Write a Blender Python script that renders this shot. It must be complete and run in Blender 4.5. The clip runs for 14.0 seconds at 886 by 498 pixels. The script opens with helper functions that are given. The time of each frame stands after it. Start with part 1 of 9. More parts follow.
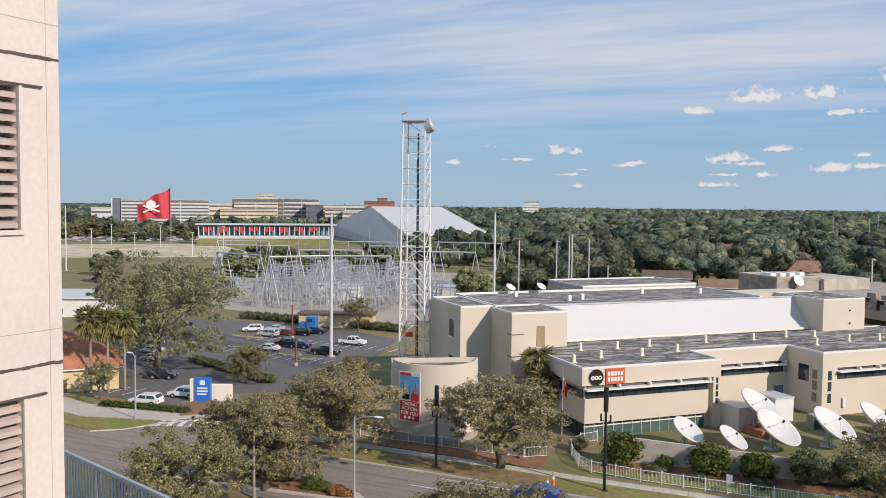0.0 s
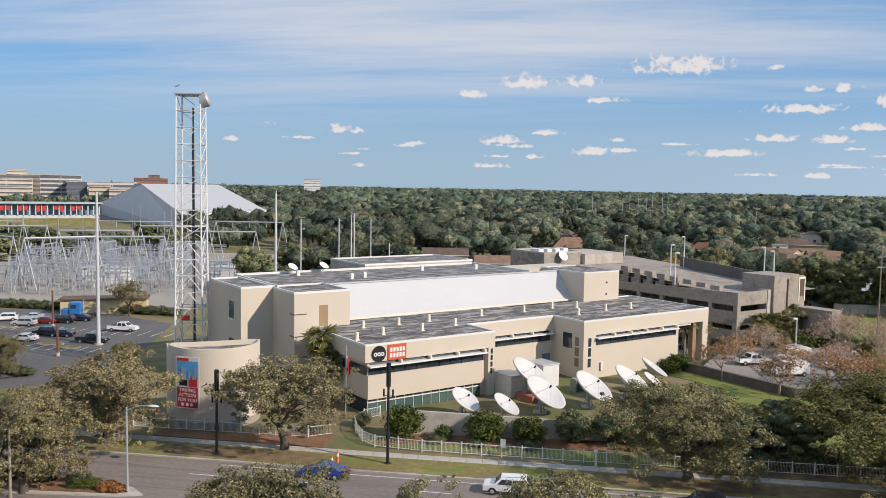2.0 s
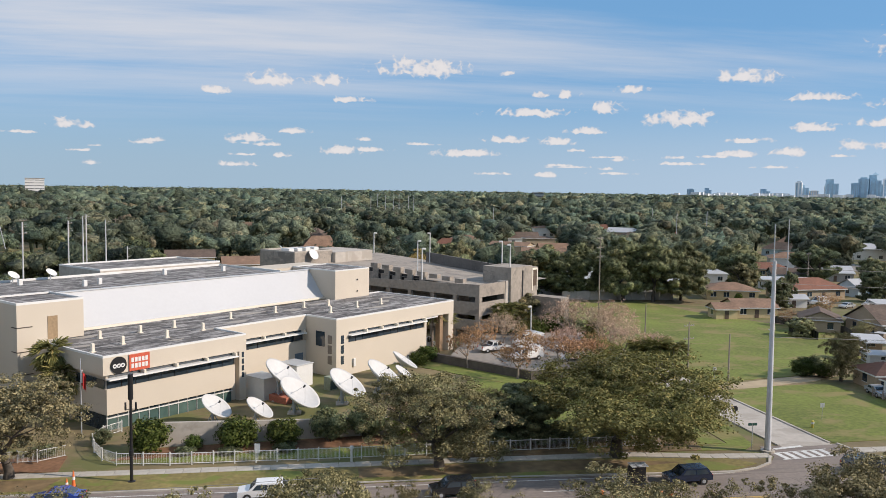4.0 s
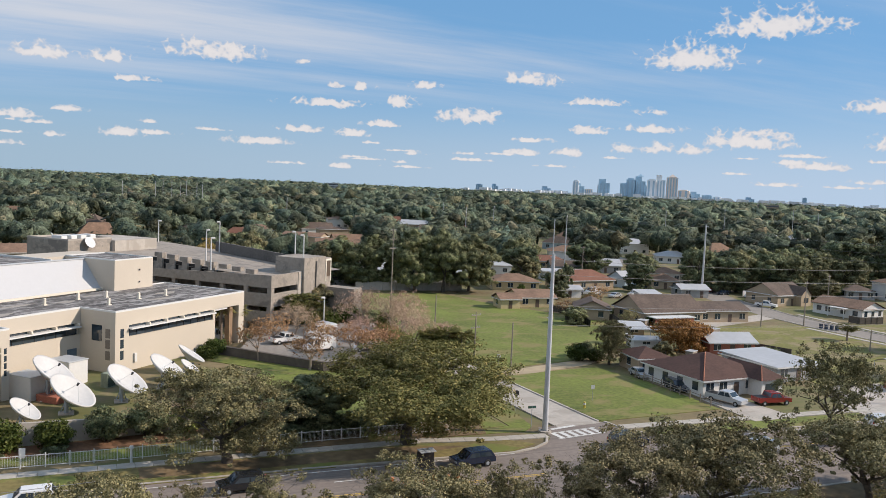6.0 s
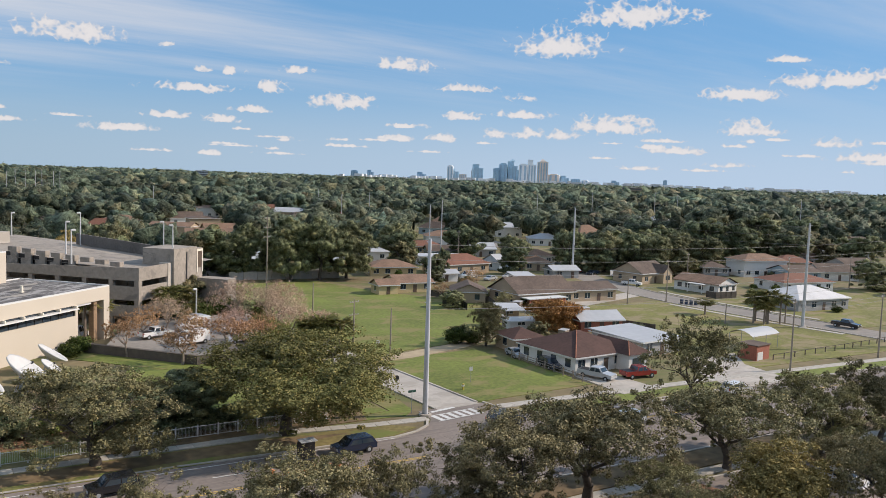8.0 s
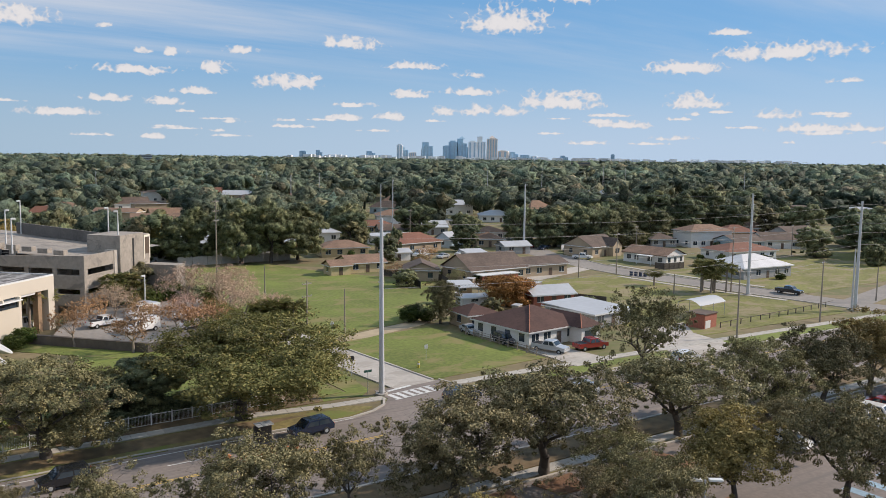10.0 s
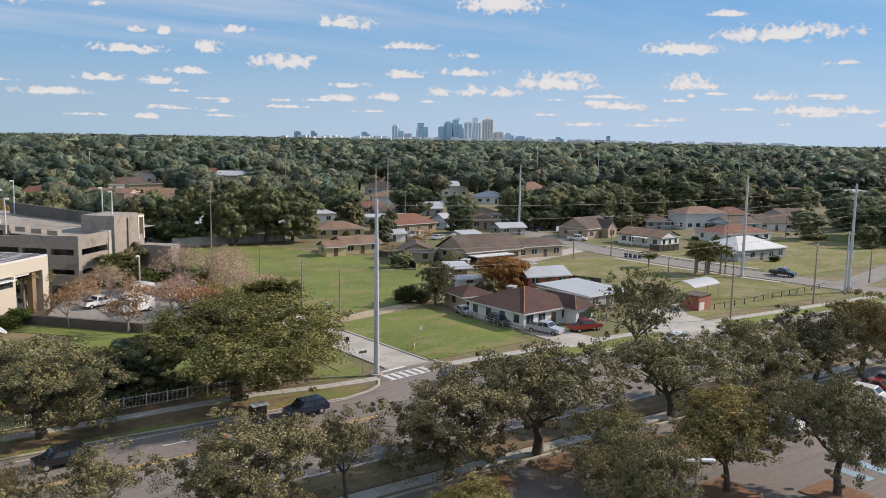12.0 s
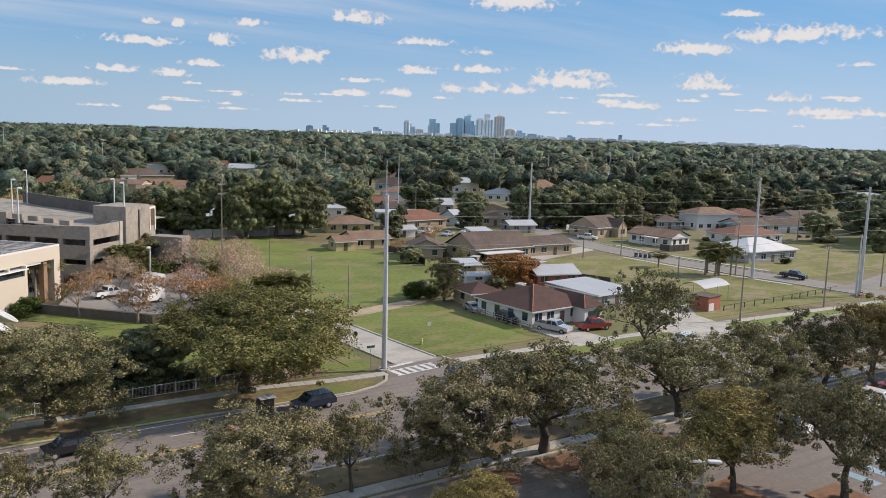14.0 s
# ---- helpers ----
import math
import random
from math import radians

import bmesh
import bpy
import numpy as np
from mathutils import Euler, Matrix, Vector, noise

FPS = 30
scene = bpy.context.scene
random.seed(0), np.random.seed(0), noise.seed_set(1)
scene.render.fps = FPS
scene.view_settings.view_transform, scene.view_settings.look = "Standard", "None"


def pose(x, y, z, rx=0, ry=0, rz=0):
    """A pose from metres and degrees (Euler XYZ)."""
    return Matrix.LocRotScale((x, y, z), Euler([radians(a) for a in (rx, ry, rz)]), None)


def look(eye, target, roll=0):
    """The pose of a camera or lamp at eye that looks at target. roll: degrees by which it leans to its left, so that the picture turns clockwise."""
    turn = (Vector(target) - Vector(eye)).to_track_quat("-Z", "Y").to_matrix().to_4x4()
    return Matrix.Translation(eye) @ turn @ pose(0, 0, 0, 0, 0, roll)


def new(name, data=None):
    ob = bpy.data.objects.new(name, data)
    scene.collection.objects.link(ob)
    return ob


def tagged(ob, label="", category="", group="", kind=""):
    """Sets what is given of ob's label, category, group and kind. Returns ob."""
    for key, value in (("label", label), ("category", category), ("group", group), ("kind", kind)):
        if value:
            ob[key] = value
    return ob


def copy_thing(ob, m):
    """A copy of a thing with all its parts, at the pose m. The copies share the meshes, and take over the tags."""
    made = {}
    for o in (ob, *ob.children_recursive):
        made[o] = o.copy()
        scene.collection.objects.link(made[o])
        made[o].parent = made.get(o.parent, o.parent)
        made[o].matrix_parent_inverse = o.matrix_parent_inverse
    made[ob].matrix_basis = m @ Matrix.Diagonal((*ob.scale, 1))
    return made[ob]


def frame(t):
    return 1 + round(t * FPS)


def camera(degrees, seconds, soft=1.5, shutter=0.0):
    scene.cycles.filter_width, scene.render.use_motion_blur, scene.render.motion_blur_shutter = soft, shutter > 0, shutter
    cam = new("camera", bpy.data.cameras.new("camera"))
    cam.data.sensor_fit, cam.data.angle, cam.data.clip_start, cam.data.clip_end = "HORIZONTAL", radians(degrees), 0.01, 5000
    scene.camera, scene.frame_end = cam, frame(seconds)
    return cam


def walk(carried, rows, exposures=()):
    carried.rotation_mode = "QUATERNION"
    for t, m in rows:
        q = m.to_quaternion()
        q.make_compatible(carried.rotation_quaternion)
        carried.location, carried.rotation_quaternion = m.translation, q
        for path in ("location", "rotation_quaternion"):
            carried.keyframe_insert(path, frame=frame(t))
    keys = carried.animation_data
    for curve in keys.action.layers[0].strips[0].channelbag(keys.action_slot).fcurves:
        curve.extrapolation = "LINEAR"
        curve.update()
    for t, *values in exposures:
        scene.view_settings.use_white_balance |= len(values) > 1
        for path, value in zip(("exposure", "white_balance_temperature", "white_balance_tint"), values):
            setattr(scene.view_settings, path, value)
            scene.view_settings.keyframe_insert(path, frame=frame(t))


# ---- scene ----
cam = camera(56.69, 14.0, soft=0.55)
# one pan from the balcony; the walk's rows are time and pose
PATH = [
    (0, pose(0, 0, 30, 86.87, 0, 24.00) @ pose(0, 0, 0, 0, 0, 0.59)),
    (0.5, pose(0, 0, 30, 86.48, 0, 21.83) @ pose(0, 0, 0, 0, 0, 0.69)),
    (1, pose(0, 0, 30, 86.14, 0, 18.03) @ pose(0, 0, 0, 0, 0, 0.85)),
    (1.5, pose(0, 0, 30, 85.58, 0, 13.72) @ pose(0, 0, 0, 0, 0, 0.98)),
    (2, pose(0, 0, 30, 85.61, 0, 8.85) @ pose(0, 0, 0, 0, 0, 1.04)),
    (2.5, pose(0, 0, 30, 85.89, 0, 4.80) @ pose(0, 0, 0, 0, 0, 1.04)),
    (3, pose(0, 0, 30, 85.96, 0, -0.01) @ pose(0, 0, 0, 0, 0, 0.87)),
    (3.5, pose(0, 0, 30, 85.86, 0, -4.57) @ pose(0, 0, 0, 0, 0, 0.65)),
    (4, pose(0, 0, 30, 85.80, 0, -8.48) @ pose(0, 0, 0, 0, 0, 0.84)),
    (6.5, pose(0, 0, 30, 85.47, 0, -25.76) @ pose(0, 0, 0, 0, 0, 2.71)),
    (7, pose(0, 0, 30, 85.30, 0, -28.22) @ pose(0, 0, 0, 0, 0, 2.54)),
    (7.5, pose(0, 0, 30, 85.18, 0, -30.16) @ pose(0, 0, 0, 0, 0, 2.28)),
    (8, pose(0, 0, 30, 84.97, 0, -31.48) @ pose(0, 0, 0, 0, 0, 2.02)),
    (10.5, pose(0, 0, 30, 83.40, 0, -35.22) @ pose(0, 0, 0, 0, 0, 0.83)),
    (11, pose(0, 0, 30, 83.26, 0, -35.31) @ pose(0, 0, 0, 0, 0, 1.08)),
    (11.5, pose(0, 0, 30, 82.76, 0, -35.35) @ pose(0, 0, 0, 0, 0, 0.95)),
    (12, pose(0, 0, 30, 82.25, 0, -35.24) @ pose(0, 0, 0, 0, 0, 0.97)),
    (12.5, pose(0, 0, 30, 82.32, 0, -35.35) @ pose(0, 0, 0, 0, 0, 1.34)),
    (13, pose(0, 0, 30, 81.98, 0, -34.91) @ pose(0, 0, 0, 0, 0, 1.69)),
    (13.5, pose(0, 0, 30, 82.08, 0, -34.09) @ pose(0, 0, 0, 0, 0, 1.70)),
    (14, pose(0, 0, 30, 81.98, 0, -34.57) @ pose(0, 0, 0, 0, 0, 1.86)),
]
walk(cam, PATH, [(0, 0.03, 6600, 13), (14, 0.03, 6600, 13)])

# ---------------------------------------------------------------- light
SUN_FROM = Vector((0.951, -0.309, 0.0)).normalized()
SUN_EL = radians(31)
# cumulus: bearing left of straight ahead, height over the horizon, half width, half height, in degrees
CUMULUS_LEFT = ((15.9, 3.71, 1.4, .39), (3.3, 7.06, 1.97, .55), (-.5, 7.12, 1.4, .47), (7.2, 6.26, 1.03, .35), (5.1, 3.14, 1.59, .35), (2.2, 3.73, 1.4, .24), (11.7, 2.75, .84, .26), (21.2, 4.0, .75, .2), (23.2, 2.89, .66, .24), (-1.3, 2.43, 1.31, .39), (-1.8, 5.92, 1.5, .28))
CUMULUS_MID = ((-6.8, 8.08, 3.0, .79), (-12.8, 7.95, .56, .35), (-16.9, 6.41, .84, .32), (-14.9, 6.45, .66, .28), (-14.3, 5.23, 2.44, .43), (-19.2, 5.54, 1.12, .51), (-21.1, 6.75, 1.12, .35), (-24.3, 4.73, 2.06, .67), (-18.2, 3.98, 1.5, .28), (-12.8, 3.36, 1.69, .28), (-16.3, 3.25, 1.12, .32), (-9.9, 2.39, 2.25, .35))
CUMULUS_RIGHT = ((-43.9, 10.9, 3.93, 1.03), (-38.9, 8.87, 3.0, 1.1), (-28.5, 7.41, 2.06, .51), (-32.5, 6.01, 2.06, .32), (-36.5, 5.49, 1.12, .32), (-36.6, 4.36, 1.87, .35), (-32.6, 4.14, 1.31, .39), (-43.2, 3.7, 2.5, .87), (-38.2, 3.02, 2.06, .47), (-34.6, 2.96, .94, .39), (-30.9, 2.61, 1.12, .35), (-27.8, 2.47, 1.31, .28))
CUMULUS_FAR = ((-56.8, 6.68, 3.75, .71), (-53.5, 8.09, 1.12, .24), (-51.4, 3.67, 1.69, .67), (-60.8, 4.93, 1.31, .2), (-56.5, 2.88, 1.31, .39), (-50.8, 5.86, 2.62, .59), (-58.6, 1.99, 2.25, .35), (-61.5, 2.01, 1.69, .32), (-47, 2.2, 2.0, .3))


def sun_and_sky():
    data = bpy.data.lights.new("sun", "SUN")
    data.energy, data.angle, data.color = 4.8, radians(0.6), (1.0, 0.885, 0.76)
    sun = new("sun", data)
    way = Vector((SUN_FROM.x * math.cos(SUN_EL), SUN_FROM.y * math.cos(SUN_EL), math.sin(SUN_EL)))
    sun.matrix_world = look(way * 200, (0, 0, 0))
    world = bpy.data.worlds.new("sky")
    scene.world = world
    world.use_nodes = True
    nt = world.node_tree
    nt.nodes.clear()
    node, link = nt.nodes.new, nt.links.new

    def maths(op, a, b=None, c=None):
        n = node("ShaderNodeMath")
        n.operation = op
        for i, v in enumerate((a, b, c)):
            if isinstance(v, (int, float)):
                n.inputs[i].default_value = v
            elif v is not None:
                link(v, n.inputs[i])
        return n.outputs[0]

    def smooth(x, lo, hi, to=(0.0, 1.0)):
        n = node("ShaderNodeMapRange")
        n.interpolation_type = "SMOOTHSTEP"
        n.inputs["From Min"].default_value, n.inputs["From Max"].default_value = lo, hi
        n.inputs["To Min"].default_value, n.inputs["To Max"].default_value = to
        link(x, n.inputs["Value"])
        return n.outputs[0]

    def noise_of(vec, scale, detail=6, rough=0.55):
        n = node("ShaderNodeTexNoise")
        n.inputs["Scale"].default_value, n.inputs["Detail"].default_value, n.inputs["Roughness"].default_value = scale, detail, rough
        link(vec, n.inputs["Vector"])
        return n.outputs["Fac"]

    out, bg = node("ShaderNodeOutputWorld"), node("ShaderNodeBackground")
    bg.inputs["Strength"].default_value = 0.10
    sky = node("ShaderNodeTexSky")
    sky.sky_type, sky.sun_disc = "NISHITA", False
    sky.sun_elevation = SUN_EL
    sky.sun_rotation = math.atan2(SUN_FROM.x, SUN_FROM.y)
    sky.altitude, sky.air_density, sky.dust_density, sky.ozone_density = 30, 1.0, 0.15, 3.5
    # bearing and height of the way looked, in degrees
    co, sep = node("ShaderNodeTexCoord"), node("ShaderNodeSeparateXYZ")
    link(co.outputs["Generated"], sep.inputs[0])
    x, y, z = sep.outputs
    az = maths("MULTIPLY", maths("ARCTAN2", maths("MULTIPLY", x, -1), y), 57.2958)
    el = maths("MULTIPLY", maths("ARCSINE", z), 57.2958)
    pt = node("ShaderNodeCombineXYZ")
    link(az, pt.inputs[0])
    link(maths("MULTIPLY", el, 1.15), pt.inputs[1])
    rag = noise_of(pt.outputs[0], 0.8, 3, 0.5)
    fine = noise_of(pt.outputs[0], 2.2, 5, 0.6)
    field = None
    rng = random.Random(21)
    small = [(rng.uniform(-66, 26), rng.uniform(0.9, 3.4), rng.uniform(0.5, 1.5), rng.uniform(0.1, 0.22)) for _ in range(46)]
    for a, e, w, h in (*CUMULUS_LEFT, *CUMULUS_MID, *CUMULUS_RIGHT, *CUMULUS_FAR, *small):
        sub = node("ShaderNodeVectorMath")
        sub.operation = "MULTIPLY_ADD"
        plain = node("ShaderNodeCombineXYZ")
        link(az, plain.inputs[0])
        link(el, plain.inputs[1])
        link(plain.outputs[0], sub.inputs[0])
        sub.inputs[1].default_value = (1 / w, 1 / h, 0)
        sub.inputs[2].default_value = (-a / w, -e / h, 0)
        neg, top = node("ShaderNodeVectorMath"), node("ShaderNodeVectorMath")
        neg.operation, top.operation = "MULTIPLY", "MAXIMUM"
        neg.inputs[1].default_value = (-1, -1.9, 0)
        link(sub.outputs[0], neg.inputs[0])
        link(sub.outputs[0], top.inputs[0])
        link(neg.outputs[0], top.inputs[1])
        ln = node("ShaderNodeVectorMath")
        ln.operation = "LENGTH"
        link(top.outputs[0], ln.inputs[0])
        one = maths("SUBTRACT", 1.25, ln.outputs["Value"])
        field = one if field is None else maths("SMOOTH_MAX", field, one, 0.3)
    # billows: round heads of two sizes, torn by noise
    heads = maths("MULTIPLY", maths("SUBTRACT", 0.09, maths("ABSOLUTE", maths("SUBTRACT", noise_of(pt.outputs[0], 1.0, 1, 0.4), 0.5))), 3.4)
    knobs = maths("MULTIPLY", maths("SUBTRACT", 0.09, maths("ABSOLUTE", maths("SUBTRACT", noise_of(pt.outputs[0], 2.2, 1, 0.5), 0.5))), 1.9)
    body = maths("ADD", maths("MAXIMUM", field, -1.2), maths("ADD", maths("ADD", heads, knobs), maths("MULTIPLY", maths("SUBTRACT", rag, 0.5), 2.0)))
    puffs = maths("MULTIPLY", smooth(body, 0.18, 0.85), 0.96)
    # high veil: streaks stretched along the wind
    flat = node("ShaderNodeCombineXYZ")
    zz = maths("ADD", maths("MAXIMUM", z, 0.0), 0.06)
    link(maths("DIVIDE", x, zz), flat.inputs[0])
    link(maths("DIVIDE", y, zz), flat.inputs[1])
    mp = node("ShaderNodeMapping")
    mp.inputs["Rotation"].default_value = (0, 0, radians(-28))
    mp.inputs["Scale"].default_value = (0.16, 0.62, 1)
    link(flat.outputs[0], mp.inputs["Vector"])
    bias = maths("MULTIPLY", maths("MULTIPLY", smooth(el, 6.5, 12.5), smooth(az, -30, 2)), 0.07)
    veil = maths("MULTIPLY", smooth(maths("ADD", noise_of(mp.outputs[0], 1.0, 8, 0.6), bias), 0.38, 0.68), smooth(el, 2.5, 10.0))
    veil = maths("MULTIPLY", veil, smooth(az, -62, 12, (0.4, 0.9)))
    # cloud shade: bright tops, greyer feet
    tone = smooth(maths("ADD", body, maths("MULTIPLY", fine, 0.9)), 0.35, 1.7, (0.25, 1.0))
    white = node("ShaderNodeMix")
    white.data_type = "RGBA"
    white.inputs[6].default_value, white.inputs[7].default_value = (4.9, 5.3, 6.0, 1), (7.6, 7.5, 7.5, 1)
    link(tone, white.inputs[0])
    mix1, mix2 = node("ShaderNodeMix"), node("ShaderNodeMix")
    for m in (mix1, mix2):
        m.data_type = "RGBA"
    link(veil, mix1.inputs[0])
    tint = node("ShaderNodeMix")
    tint.data_type, tint.blend_type = "RGBA", "MULTIPLY"
    tint.inputs[0].default_value = 1.0
    tint.inputs[7].default_value = (0.86, 0.98, 1.14, 1)
    link(sky.outputs[0], tint.inputs[6])
    # the pale blue band of air over the horizon
    low = node("ShaderNodeMix")
    low.data_type = "RGBA"
    deep = node("ShaderNodeMix")
    deep.data_type = "RGBA"
    deep.inputs[0].default_value = 0.7
    link(tint.outputs[2], deep.inputs[6])
    deep.inputs[7].default_value = (1.7, 4.05, 6.9, 1)
    link(smooth(el, 8.0, 0.0, (0.0, 0.95)), low.inputs[0])
    link(deep.outputs[2], low.inputs[6])
    # brighter towards the sun's side
    glow = node("ShaderNodeMix")
    glow.data_type = "RGBA"
    glow.inputs[6].default_value, glow.inputs[7].default_value = (4.65, 6.05, 7.7, 1), (3.45, 4.85, 6.05, 1)
    link(smooth(az, -60, 15), glow.inputs[0])
    link(glow.outputs[2], low.inputs[7])
    link(low.outputs[2], mix1.inputs[6])
    mix1.inputs[7].default_value = (6.4, 6.75, 7.3, 1)
    link(puffs, mix2.inputs[0])
    link(mix1.outputs[2], mix2.inputs[6])
    link(white.outputs[2], mix2.inputs[7])
    link(mix2.outputs[2], bg.inputs["Color"])
    link(bg.outputs[0], out.inputs["Surface"])


sun_and_sky()
scene.view_settings.exposure = 0.0

# ---------------------------------------------------------------- materials


def surface(name, colour, rough=0.7, metal=0.0, vary=0.25, grain=3.0, stain=0.25, bump=0.0, island=0.0, per_object=0.0, second=None):
    """Paint, masonry, metal: a base colour with fine grain and broad stains, in metres."""
    m = bpy.data.materials.new(name)
    m.use_nodes = True
    nt = m.node_tree
    b = nt.nodes["Principled BSDF"]
    b.inputs["Roughness"].default_value, b.inputs["Metallic"].default_value = rough, metal
    c = colour if len(colour) == 4 else (*colour, 1.0)
    dark = tuple(v * (1 - vary) for v in c[:3]) + (1.0,)
    light = tuple(min(1, v * (1 + vary * 0.6)) for v in c[:3]) + (1.0,)
    co = nt.nodes.new("ShaderNodeTexCoord")
    n1 = nt.nodes.new("ShaderNodeTexNoise")
    n1.inputs["Scale"].default_value, n1.inputs["Detail"].default_value = grain, 6
    n2 = nt.nodes.new("ShaderNodeTexNoise")
    n2.inputs["Scale"].default_value, n2.inputs["Detail"].default_value = stain, 4
    for n in (n1, n2):
        nt.links.new(co.outputs["Object"], n.inputs["Vector"])
    add = nt.nodes.new("ShaderNodeMath")
    add.operation = "ADD"
    nt.links.new(n1.outputs["Fac"], add.inputs[0])
    nt.links.new(n2.outputs["Fac"], add.inputs[1])
    ramp = nt.nodes.new("ShaderNodeMapRange")
    ramp.inputs["From Min"].default_value, ramp.inputs["From Max"].default_value = 0.7, 1.3
    nt.links.new(add.outputs[0], ramp.inputs["Value"])
    mix = nt.nodes.new("ShaderNodeMix")
    mix.data_type = "RGBA"
    mix.inputs[6].default_value, mix.inputs[7].default_value = dark, light
    nt.links.new(ramp.outputs[0], mix.inputs[0])
    last = mix.outputs[2]
    if second is not None:
        # broad patches of another colour: wear, dry grass, dirt
        other, size, share = second
        n3 = nt.nodes.new("ShaderNodeTexNoise")
        n3.inputs["Scale"].default_value, n3.inputs["Detail"].default_value, n3.inputs["Roughness"].default_value = 1.0, 7, 0.65
        n3.inputs["Distortion"].default_value = 0.6
        mp = nt.nodes.new("ShaderNodeMapping")
        mp.inputs["Location"].default_value = (13.0, 7.0, 0.0)
        mp.inputs["Scale"].default_value = (1 / size[0], 1 / size[1], 1 / size[0])
        nt.links.new(co.outputs["Object"], mp.inputs["Vector"])
        nt.links.new(mp.outputs[0], n3.inputs["Vector"])
        edge = nt.nodes.new("ShaderNodeMapRange")
        edge.inputs["From Min"].default_value, edge.inputs["From Max"].default_value = 0.62 - share * 0.3, 0.72 - share * 0.3
        nt.links.new(n3.outputs["Fac"], edge.inputs["Value"])
        over = nt.nodes.new("ShaderNodeMix")
        over.data_type = "RGBA"
        over.inputs[7].default_value = (*other, 1.0)
        nt.links.new(edge.outputs[0], over.inputs[0])
        nt.links.new(last, over.inputs[6])
        last = over.outputs[2]
    for amount, node, sock in ((island, "ShaderNodeNewGeometry", "Random Per Island"), (per_object, "ShaderNodeObjectInfo", "Random")):
        if amount:
            g = nt.nodes.new(node)
            hsv = nt.nodes.new("ShaderNodeHueSaturation")
            r = nt.nodes.new("ShaderNodeMapRange")
            r.inputs["To Min"].default_value, r.inputs["To Max"].default_value = 1 - amount, 1 + amount
            nt.links.new(g.outputs[sock], r.inputs["Value"])
            nt.links.new(r.outputs[0], hsv.inputs["Value"])
            nt.links.new(last, hsv.inputs["Color"])
            last = hsv.outputs[0]
    nt.links.new(last, b.inputs["Base Color"])
    if bump:
        bp = nt.nodes.new("ShaderNodeBump")
        bp.inputs["Distance"].default_value, bp.inputs["Strength"].default_value = bump, 0.6
        nt.links.new(n1.outputs["Fac"], bp.inputs["Height"])
        nt.links.new(bp.outputs[0], b.inputs["Normal"])
    return m


